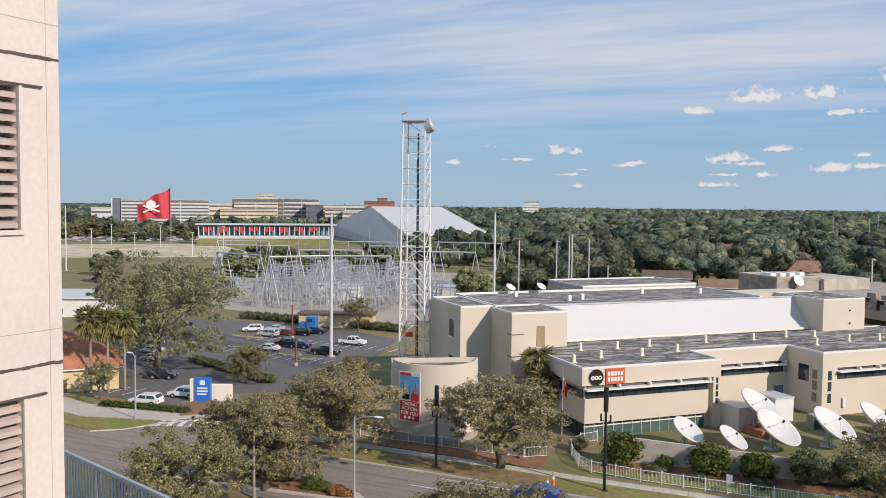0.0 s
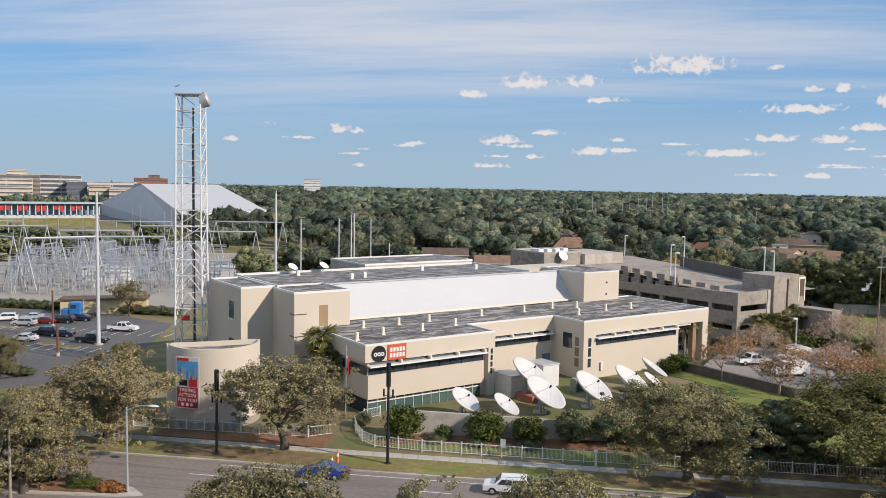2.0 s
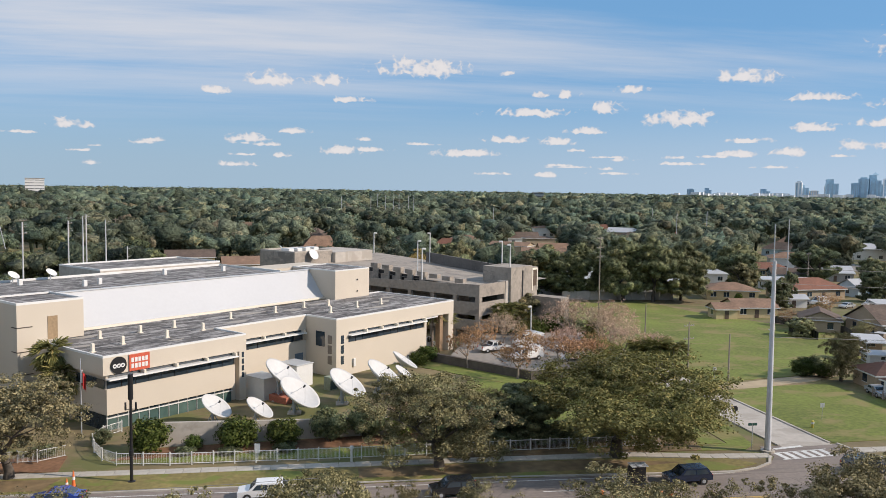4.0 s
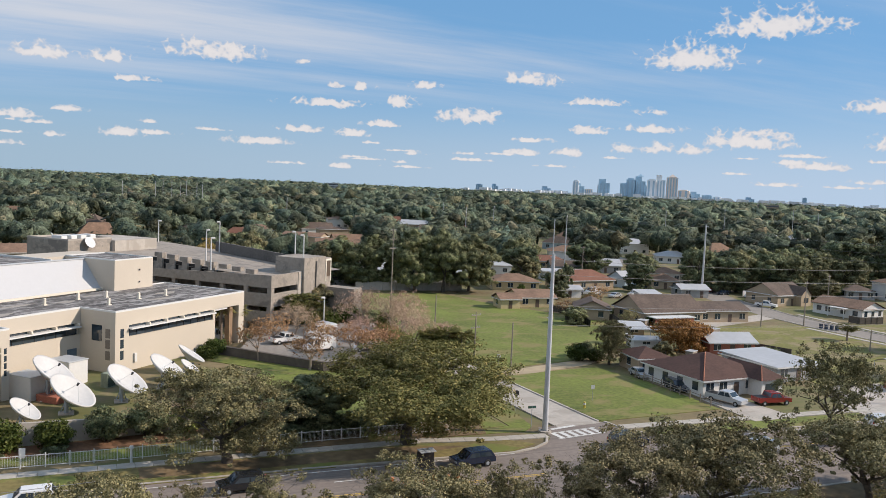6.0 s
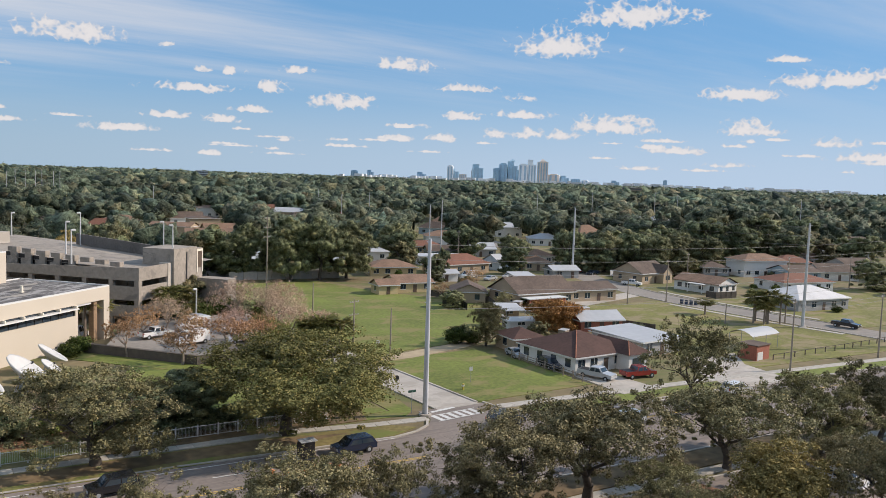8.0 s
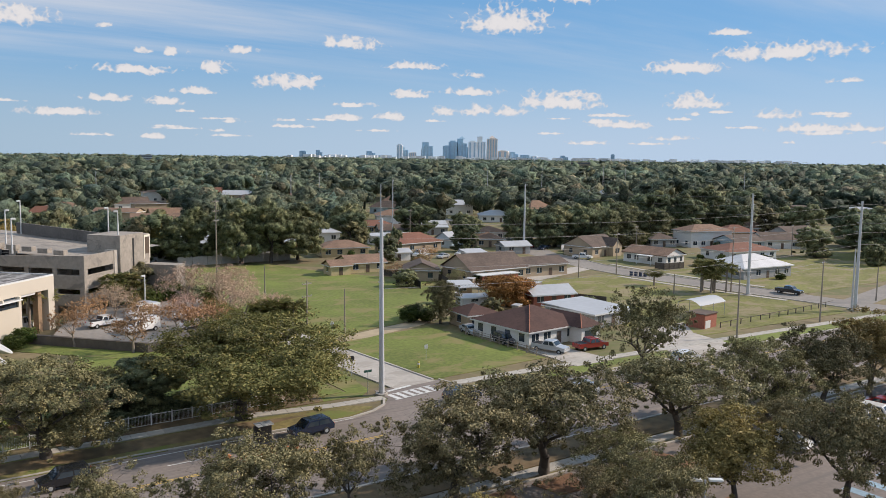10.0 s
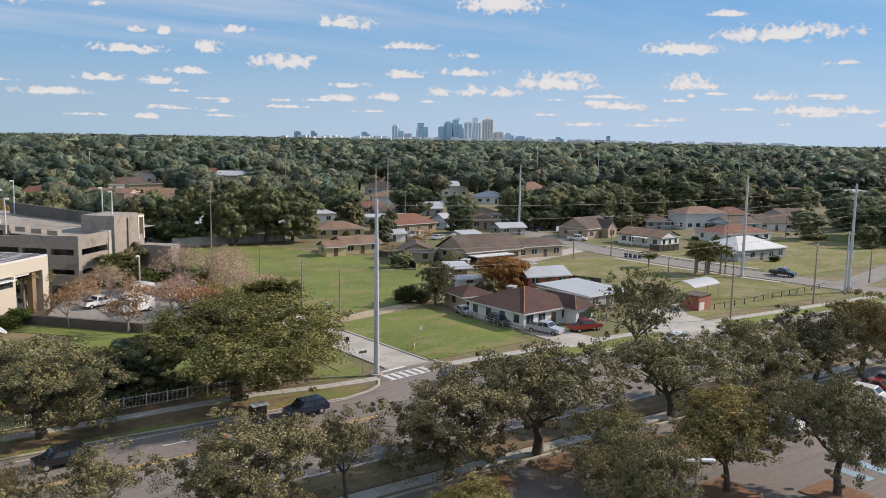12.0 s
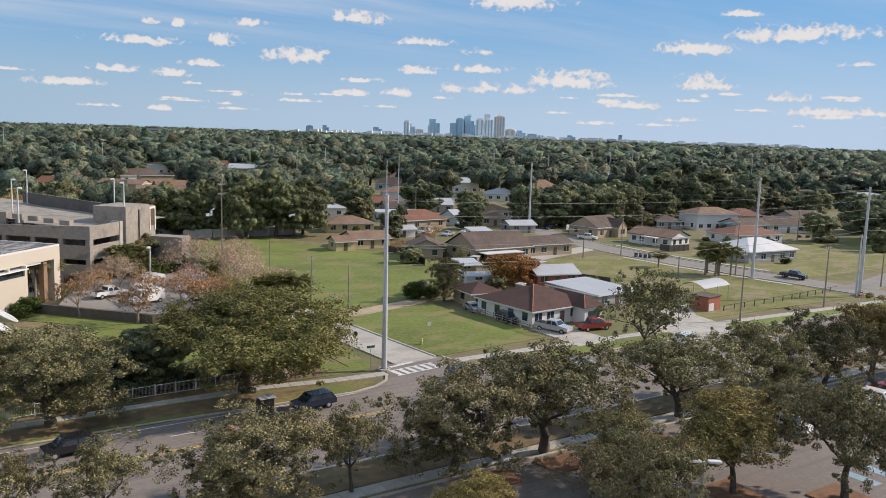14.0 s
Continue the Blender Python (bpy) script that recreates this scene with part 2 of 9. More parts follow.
def foliage(name, dark, light, warm, clear=0.16, broad=0.03, per_crown=False, tuft=0.0):
    """Leaves: each clump its own tone, each tree its own tint, some light through the leaf."""
    m = bpy.data.materials.new(name)
    m.use_nodes = True
    nt = m.node_tree
    b = nt.nodes["Principled BSDF"]
    b.inputs["Roughness"].default_value = 0.55
    b.inputs["Specular IOR Level"].default_value = 0.12
    g = nt.nodes.new("ShaderNodeNewGeometry")
    ramp = nt.nodes.new("ShaderNodeValToRGB")
    e = ramp.color_ramp.elements
    e[0].color, e[1].color = (*dark, 1), (*light, 1)
    e[1].position = 0.85
    w = e.new(1.0)
    w.color = (*warm, 1)
    nt.links.new(g.outputs["Random Per Island"], ramp.inputs[0])
    info = nt.nodes.new("ShaderNodeObjectInfo")
    n = nt.nodes.new("ShaderNodeTexNoise")
    n.inputs["Scale"].default_value = broad
    n.inputs["Detail"].default_value = 3
    nt.links.new(g.outputs["Position"], n.inputs["Vector"])
    hue = nt.nodes.new("ShaderNodeMapRange")
    hue.inputs["To Min"].default_value, hue.inputs["To Max"].default_value = 0.482, 0.512
    tone = nt.nodes.new("ShaderNodeSeparateXYZ")
    if per_crown:
        # each crown of the woods carries its own two random numbers
        at = nt.nodes.new("ShaderNodeAttribute")
        at.attribute_name = "crown_tone"
        nt.links.new(at.outputs["Vector"], tone.inputs[0])
        hue.inputs["To Min"].default_value, hue.inputs["To Max"].default_value = 0.435, 0.525
    nt.links.new(tone.outputs[0] if per_crown else info.outputs["Random"], hue.inputs["Value"])
    val = nt.nodes.new("ShaderNodeMapRange")
    val.inputs["From Min"].default_value, val.inputs["From Max"].default_value = 0.3, 0.7
    val.inputs["To Min"].default_value, val.inputs["To Max"].default_value = 0.65, 1.4
    nt.links.new(n.outputs["Fac"], val.inputs["Value"])
    hsv = nt.nodes.new("ShaderNodeHueSaturation")
    nt.links.new(hue.outputs[0], hsv.inputs["Hue"])
    last = val.outputs[0]
    if per_crown:
        lift = nt.nodes.new("ShaderNodeMapRange")
        lift.inputs["To Min"].default_value, lift.inputs["To Max"].default_value = 0.55, 1.7
        nt.links.new(tone.outputs[1], lift.inputs["Value"])
        times = nt.nodes.new("ShaderNodeMath")
        times.operation = "MULTIPLY"
        nt.links.new(last, times.inputs[0])
        nt.links.new(lift.outputs[0], times.inputs[1])
        last = times.outputs[0]
    else:
        lift = nt.nodes.new("ShaderNodeMapRange")
        lift.inputs["To Min"].default_value, lift.inputs["To Max"].default_value = 0.9, 1.14
        turn = nt.nodes.new("ShaderNodeMath")
        turn.operation = "PINGPONG"
        turn.inputs[1].default_value = 0.19
        nt.links.new(info.outputs["Random"], turn.inputs[0])
        lift.inputs["From Max"].default_value = 0.19
        nt.links.new(turn.outputs[0], lift.inputs["Value"])
        times = nt.nodes.new("ShaderNodeMath")
        times.operation = "MULTIPLY"
        nt.links.new(last, times.inputs[0])
        nt.links.new(lift.outputs[0], times.inputs[1])
        last = times.outputs[0]
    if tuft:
        # sprays of leaves on the solid tufts: relief, hollows darkened as painted shade
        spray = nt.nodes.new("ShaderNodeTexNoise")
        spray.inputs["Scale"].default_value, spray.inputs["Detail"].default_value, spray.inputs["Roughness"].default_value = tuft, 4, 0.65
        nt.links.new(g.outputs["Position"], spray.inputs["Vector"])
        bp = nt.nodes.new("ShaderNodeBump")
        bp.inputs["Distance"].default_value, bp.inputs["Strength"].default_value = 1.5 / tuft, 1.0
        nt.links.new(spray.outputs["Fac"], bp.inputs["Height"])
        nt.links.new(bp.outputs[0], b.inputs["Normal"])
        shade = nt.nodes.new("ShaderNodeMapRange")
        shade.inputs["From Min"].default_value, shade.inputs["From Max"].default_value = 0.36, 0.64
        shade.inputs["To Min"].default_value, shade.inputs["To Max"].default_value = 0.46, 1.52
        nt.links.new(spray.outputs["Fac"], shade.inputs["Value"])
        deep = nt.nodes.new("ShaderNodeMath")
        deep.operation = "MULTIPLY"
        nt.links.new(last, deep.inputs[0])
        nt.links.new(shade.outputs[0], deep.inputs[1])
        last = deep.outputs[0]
    nt.links.new(last, hsv.inputs["Value"])
    nt.links.new(ramp.outputs[0], hsv.inputs["Color"])
    nt.links.new(hsv.outputs[0], b.inputs["Base Color"])
    tr = nt.nodes.new("ShaderNodeBsdfTranslucent")
    nt.links.new(hsv.outputs[0], tr.inputs["Color"])
    mx = nt.nodes.new("ShaderNodeMixShader")
    mx.inputs[0].default_value = clear
    nt.links.new(b.outputs[0], mx.inputs[1])
    nt.links.new(tr.outputs[0], mx.inputs[2])
    nt.links.new(mx.outputs[0], nt.nodes["Material Output"].inputs["Surface"])
    return m


def glassy(name, colour, rough=0.05):
    m = surface(name, colour, rough, 0.0, 0.3, 0.6, 0.2)
    m.node_tree.nodes["Principled BSDF"].inputs["Specular IOR Level"].default_value = 0.9
    return m


CREAM = surface("cream_stucco", (0.55, 0.488, 0.40), 0.85, vary=0.06, grain=8, stain=0.15, bump=0.01)
CREAM_PALE = surface("pale_stucco", (0.72, 0.66, 0.55), 0.85, vary=0.06, grain=8, stain=0.2)
PINK_WALL = surface("pinkish_stucco", (0.56, 0.495, 0.455), 0.9, vary=0.08, grain=14, stain=0.5, bump=0.01)
CRACK = surface("dark_joint", (0.09, 0.07, 0.06), 0.9, vary=0.3)
ROOF_DARK = surface("bitumen_roof", (0.125, 0.116, 0.11), 0.9, vary=0.7, grain=1.4, stain=0.35, second=((0.34, 0.325, 0.31), (3.6, 0.9), 0.46))
WHITE_METAL = surface("white_metal_roof", (0.48, 0.485, 0.49), 0.5, vary=0.03, grain=2, stain=0.1)
WHITE = surface("white_paint", (0.66, 0.66, 0.64), 0.5, vary=0.06, grain=2, stain=0.4)
DISH_WHITE = surface("matt_dish_white", (0.53, 0.53, 0.52), 0.6, vary=0.05, grain=2, stain=0.5)
TRIM = surface("aluminium_trim", (0.55, 0.57, 0.58), 0.4, 0.3, vary=0.1)
GALV = surface("galvanised_steel", (0.42, 0.44, 0.46), 0.5, 0.35, vary=0.15, grain=2, stain=0.3)
POLE_GREY = surface("weathered_steel_pole", (0.52, 0.53, 0.54), 0.6, 0.0, vary=0.12, grain=1.5, stain=0.2)
STEEL_BLUE = surface("grey_blue_steel", (0.36, 0.41, 0.46), 0.5, 0.3, vary=0.2)
BLACK = surface("black_paint", (0.015, 0.015, 0.017), 0.4, vary=0.3)
# dark brown puts the lot wall's shaded face into its colour
WALL_SHADED = surface("shade_toned_retaining_wall", (0.12, 0.10, 0.085), 0.9, vary=0.3, grain=1.0, stain=0.2)
GLASS_DARK = glassy("tinted_glass", (0.03, 0.045, 0.06))
GLASS_GREEN = glassy("green_glass", (0.07, 0.12, 0.11))
CONCRETE = surface("weathered_concrete", (0.33, 0.29, 0.245), 0.9, vary=0.22, grain=1.5, stain=0.15, bump=0.02, second=((0.22, 0.195, 0.17), (2.2, 3.5), 0.35))
CONCRETE_PALE = surface("pale_concrete", (0.45, 0.41, 0.36), 0.9, vary=0.15, grain=1.5, stain=0.2, second=((0.36, 0.325, 0.28), (5.0, 3.0), 0.42))
ASPHALT = surface("asphalt", (0.222, 0.186, 0.162), 0.9, vary=0.22, grain=2.0, stain=0.06, second=((0.165, 0.142, 0.126), (14.0, 0.8), 0.4))
ASPHALT_DARK = surface("fresh_asphalt", (0.115, 0.112, 0.112), 0.9, vary=0.25, grain=2.0, stain=0.08)
PAVE = surface("concrete_slab", (0.42, 0.39, 0.34), 0.9, vary=0.18, grain=2, stain=0.15, island=0.08)
PAINT_WHITE = surface("road_paint_white", (0.62, 0.62, 0.6), 0.8, vary=0.25, grain=3)
PAINT_YELLOW = surface("road_paint_yellow", (0.6, 0.40, 0.08), 0.8, vary=0.25, grain=3)
GRASS = surface("lawn", (0.152, 0.184, 0.034), 0.95, vary=0.4, grain=1.6, stain=0.07, second=((0.215, 0.185, 0.068), (9.0, 5.0), 0.36))
GRASS_PALE = surface("thin_yard_grass", (0.185, 0.182, 0.046), 0.95, vary=0.4, grain=1.4, stain=0.08, second=((0.245, 0.200, 0.105), (7.0, 5.0), 0.45))
GRASS_DRY = surface("dry_verge_grass", (0.215, 0.175, 0.060), 0.95, vary=0.4, grain=1.6, stain=0.1, second=((0.150, 0.175, 0.035), (5.0, 3.0), 0.42))
GROUND = surface("dry_grass_ground", (0.21, 0.165, 0.085), 0.95, vary=0.35, grain=0.5, stain=0.02, second=((0.13, 0.135, 0.045), (12.0, 9.0), 0.5))
MULCH = surface("pine_straw", (0.22, 0.115, 0.06), 0.95, vary=0.35, grain=2)
LITTER = surface("litter_and_shade", (0.185, 0.128, 0.064), 0.95, vary=0.5, grain=0.8, stain=0.08)
STREET_WORN = surface("worn_pale_asphalt", (0.265, 0.238, 0.208), 0.9, vary=0.2, grain=1.5, stain=0.1, second=((0.22, 0.2, 0.18), (6.0, 6.0), 0.4))
GRAVEL = surface("pale_gravel", (0.34, 0.31, 0.27), 0.95, vary=0.15, grain=1.5, stain=0.05)
SAND = surface("pale_field_sand", (0.50, 0.43, 0.325), 0.95, vary=0.25, grain=0.2, stain=0.03, second=((0.30, 0.26, 0.15), (30.0, 6.0), 0.45))
DIRT = surface("bare_sand", (0.40, 0.32, 0.21), 0.95, vary=0.2, grain=0.4, stain=0.05)
BARK = surface("grey_bark", (0.10, 0.085, 0.07), 0.95, vary=0.4, grain=4, stain=0.8, bump=0.03)
BARK_PALE = surface("pale_bark", (0.30, 0.25, 0.21), 0.95, vary=0.3, grain=4)
WOOD_POLE = surface("weathered_pole_wood", (0.30, 0.255, 0.21), 0.9, vary=0.3, grain=3)
RUST_POLE = surface("rust_brown_pole", (0.19, 0.085, 0.05), 0.7, vary=0.2)
TILE_RED = surface("red_brown_shingles", (0.088, 0.044, 0.034), 0.9, vary=0.3, grain=2, stain=0.3)
TILE_TERRACOTTA = surface("terracotta_tiles", (0.38, 0.15, 0.085), 0.85, vary=0.35, grain=4, stain=0.5)
SHINGLE_BROWN = surface("brown_shingles", (0.125, 0.090, 0.070), 0.9, vary=0.35, grain=2, stain=0.3)
SHINGLE_TAN = surface("tan_shingles", (0.24, 0.150, 0.100), 0.9, vary=0.35, grain=2, stain=0.3)
RED = surface("red_paint", (0.5, 0.04, 0.035), 0.5, vary=0.15)
RED_BRICK = surface("red_brick_wall", (0.36, 0.13, 0.085), 0.9, vary=0.3, grain=4)
BLUE = surface("blue_sign_paint", (0.02, 0.15, 0.55), 0.4, vary=0.1)
RUBBER = surface("tyre_rubber", (0.02, 0.02, 0.02), 0.8)
LEAF_OAK = foliage("oak_leaves", (0.096, 0.091, 0.044), (0.325, 0.290, 0.146), (0.41, 0.35, 0.185), clear=0.09)
LEAF_OAK_DARK = foliage("dark_oak_leaves", (0.074, 0.073, 0.036), (0.262, 0.240, 0.122), (0.34, 0.295, 0.155), clear=0.09)
LEAF_OLIVE = foliage("olive_leaves", (0.088, 0.100, 0.034), (0.262, 0.262, 0.088), (0.34, 0.295, 0.10), clear=0.12)
LEAF_BROWN = foliage("brownish_autumn_leaves", (0.125, 0.125, 0.066), (0.285, 0.265, 0.14), (0.35, 0.295, 0.15), clear=0.25, tuft=1.1)
LEAF_OAK_PALE = foliage("pale_oak_leaves", (0.098, 0.110, 0.056), (0.28, 0.288, 0.155), (0.36, 0.34, 0.20))
LEAF_YELLOW = foliage("yellowing_leaves", (0.13, 0.112, 0.042), (0.37, 0.305, 0.112), (0.44, 0.35, 0.13))
LEAF_BRONZE = foliage("bronze_leaves", (0.25, 0.155, 0.08), (0.48, 0.30, 0.16), (0.56, 0.37, 0.20))
LEAF_ORANGE = foliage("orange_leaves", (0.14, 0.07, 0.022), (0.38, 0.19, 0.065), (0.46, 0.25, 0.08))
# blue mixed into this green to imitate haze over the mid-distance
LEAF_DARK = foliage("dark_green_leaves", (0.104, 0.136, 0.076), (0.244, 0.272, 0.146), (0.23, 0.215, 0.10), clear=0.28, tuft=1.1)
LEAF_SHRUB = foliage("shrub_leaves", (0.030, 0.048, 0.012), (0.105, 0.138, 0.032), (0.16, 0.18, 0.045))
# both woodland greens carry painted haze: bluer and paler than the leaves
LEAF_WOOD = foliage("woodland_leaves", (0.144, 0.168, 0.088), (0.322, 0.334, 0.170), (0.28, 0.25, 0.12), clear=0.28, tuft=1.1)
LEAF_FAR = foliage("hazed_woodland_leaves", (0.090, 0.126, 0.092), (0.168, 0.200, 0.128), (0.25, 0.24, 0.138), clear=0.3, broad=0.01, per_crown=True, tuft=0.8)
LEAF_PALM = foliage("palm_fronds", (0.075, 0.080, 0.028), (0.23, 0.215, 0.075), (0.33, 0.26, 0.11))
TWIG = foliage("bare_pinkish_twigs", (0.30, 0.21, 0.15), (0.55, 0.40, 0.29), (0.62, 0.47, 0.35), clear=0.05)
CABLE = surface("grey_cable", (0.28, 0.27, 0.26), 0.7, vary=0.1)

# ---------------------------------------------------------------- mesh tools
class Shape:
    """Gathers vertices and faces of one mesh."""

    def __init__(self):
        self.v, self.f, self.smooth = [], [], False

    def add(self, verts, faces):
        n = len(self.v)
        self.v += [tuple(p) for p in verts]
        self.f += [tuple(i + n for i in f) for f in faces]
        return self

    def box(self, x0, y0, z0, x1, y1, z1, m=None, bevel=0.0):
        """A block; with bevel, its upright edges and top edges are chamfered."""
        if bevel:
            b = min(bevel, (x1 - x0) / 3, (y1 - y0) / 3, (z1 - z0) / 3)
            ring = lambda i, z: [(x0 + b + i, y0 + i, z), (x1 - b - i, y0 + i, z), (x1 - i, y0 + b + i, z), (x1 - i, y1 - b - i, z),
                                 (x1 - b - i, y1 - i, z), (x0 + b + i, y1 - i, z), (x0 + i, y1 - b - i, z), (x0 + i, y0 + b + i, z)]
            vs = ring(0, z0) + ring(0, z1 - b) + ring(b * 0.8, z1)
            fs = [tuple(range(7, -1, -1)), tuple(range(16, 24))]
            for k in (0, 8):
                fs += [(k + i, k + (i + 1) % 8, k + 8 + (i + 1) % 8, k + 8 + i) for i in range(8)]
        else:
            vs = [(x, y, z) for z in (z0, z1) for x, y in ((x0, y0), (x1, y0), (x1, y1), (x0, y1))]
            fs = [(3, 2, 1, 0), (4, 5, 6, 7), (0, 1, 5, 4), (1, 2, 6, 5), (2, 3, 7, 6), (3, 0, 4, 7)]
        if m is not None:
            vs = [m @ Vector(p) for p in vs]
        return self.add(vs, fs)

    def prism(self, pts, z0, z1):
        """A plan outline (anticlockwise) raised from z0 to z1."""
        n = len(pts)
        vs = [(x, y, z0) for x, y in pts] + [(x, y, z1) for x, y in pts]
        fs = [tuple(range(n - 1, -1, -1)), tuple(range(n, 2 * n))]
        fs += [(i, (i + 1) % n, n + (i + 1) % n, n + i) for i in range(n)]
        return self.add(vs, fs)

    def tube(self, a, b, r0, r1=None, n=8, caps=True):
        """A tapered rod from a to b."""
        r1 = r0 if r1 is None else r1
        a, b = Vector(a), Vector(b)
        d = (b - a)
        if d.length < 1e-6:
            return self
        q = d.to_track_quat("Z", "Y")
        vs = []
        for p, r in ((a, r0), (b, r1)):
            vs += [p + q @ Vector((r * math.cos(t), r * math.sin(t), 0)) for t in (2 * math.pi * i / n for i in range(n))]
        fs = [(i, (i + 1) % n, n + (i + 1) % n, n + i) for i in range(n)]
        if caps:
            fs += [tuple(range(n - 1, -1, -1)), tuple(range(n, 2 * n))]
        return self.add(vs, fs)

    def lathe(self, profile, n=24, m=None, a0=0.0, a1=2 * math.pi):
        """A profile of (radius, height) turned about z."""
        full = abs(a1 - a0 - 2 * math.pi) < 1e-6
        cols = n if full else n + 1
        vs = [Vector((r * math.cos(a0 + (a1 - a0) * i / n), r * math.sin(a0 + (a1 - a0) * i / n), z)) for r, z in profile for i in range(cols)]
        if m is not None:
            vs = [m @ p for p in vs]
        fs = []
        for k in range(len(profile) - 1):
            for i in range(n):
                j = (i + 1) % cols
                fs.append((k * cols + i, k * cols + j, (k + 1) * cols + j, (k + 1) * cols + i))
        return self.add(vs, fs)

    def mesh(self, name, material, smooth=False):
        me = bpy.data.meshes.new(name)
        me.from_pydata(self.v, [], self.f)
        for mt in material if isinstance(material, (list, tuple)) else (material,):
            me.materials.append(mt)
        if smooth:
            me.polygons.foreach_set("use_smooth", [True] * len(me.polygons))
        me.update()
        return me


def part(name, shape, material, parent=None, label="", smooth=False):
    ob = new(name, shape.mesh(name, material, smooth))
    if parent is not None:
        ob.parent = parent
    return tagged(ob, label)


def thing(name, label, category, at=None, group="", kind=""):
    """An empty that carries a thing's parts."""
    ob = new(name)
    ob.empty_display_size = 0.3
    if at is not None:
        ob.matrix_basis = at
    return tagged(ob, label, category, group, kind)


def structure(name, shape, material, label, category):
    return tagged(part(name, shape, material), label, category, "", "structure")


def strip(line, half, z0, z1):
    """A slab of that half width along a plan line."""
    s = Shape()
    ls, rs = [], []
    for i, p in enumerate(line):
        a, b = Vector(line[max(i - 1, 0)]), Vector(line[min(i + 1, len(line) - 1)])
        d = (b - a).normalized()
        nrm = Vector((-d.y, d.x)) * half
        ls.append(Vector(p) + nrm)
        rs.append(Vector(p) - nrm)
    for i in range(len(line) - 1):
        s.prism([tuple(rs[i]), tuple(rs[i + 1]), tuple(ls[i + 1]), tuple(ls[i])], z0, z1)
    return s




def wire(name, pts, radius, material, label, category, parent=None, sag=0.0):
    """A hanging line through the points, sagging between each two."""
    s = Shape()
    for a, b in zip(pts, pts[1:]):
        a, b = Vector(a), Vector(b)
        side = (b - a).cross(Vector((0, 0, 1))).normalized() * radius
        up = Vector((0, 0, radius))
        base = len(s.v)
        for i in range(9):
            f = i / 8
            p = a.lerp(b, f) - Vector((0, 0, sag * 4 * f * (1 - f)))
            s.v += [tuple(p + side), tuple(p + up), tuple(p - side), tuple(p - up)]
        s.f += [(base + i * 4 + k, base + i * 4 + (k + 1) % 4, base + i * 4 + 4 + (k + 1) % 4, base + i * 4 + 4 + k) for i in range(8) for k in range(4)]
    return tagged(part(name, s, material, parent), label, category)

# ---------------------------------------------------------------- ground, roads, walks
def side_street_x(y):
    """Middle of the side street at that depth."""
    return 57.6 - (y - 88) * 0.07


def kerb_line(name, pts, label="pale concrete kerb"):
    structure(name, strip(pts, 0.16, -0.1, 0.15), CONCRETE_PALE, label, "kerb")


def slabs(owner, line, half, z, gap=1.7):
    """Concrete walk laid as single slabs with open joints, parts of owner."""
    for (a, b) in zip(line, line[1:]):
        a, b = Vector(a), Vector(b)
        n = max(1, int((b - a).length / gap))
        d = (b - a) / n
        me = None
        for i in range(n):
            if me is None:
                L = d.length / 2 - 0.02
                me = Shape().box(-L, -half, -0.1, L, half, z, bevel=0.012).mesh("slab", PAVE)
            o = new("slab", me)
            o.parent = owner
            c = a + d * (i + 0.5)
            o.matrix_basis = Matrix.Translation((c.x, c.y, random.uniform(-0.006, 0.006))) @ Matrix.Rotation(math.atan2(d.y, d.x), 4, "Z")


STREET = [(171.5, 77), (168.8, 91), (167.6, 103), (165.7, 115), (164.0, 129), (163.2, 145), (164.5, 163), (171, 190), (183, 215), (205, 270), (225, 330)]


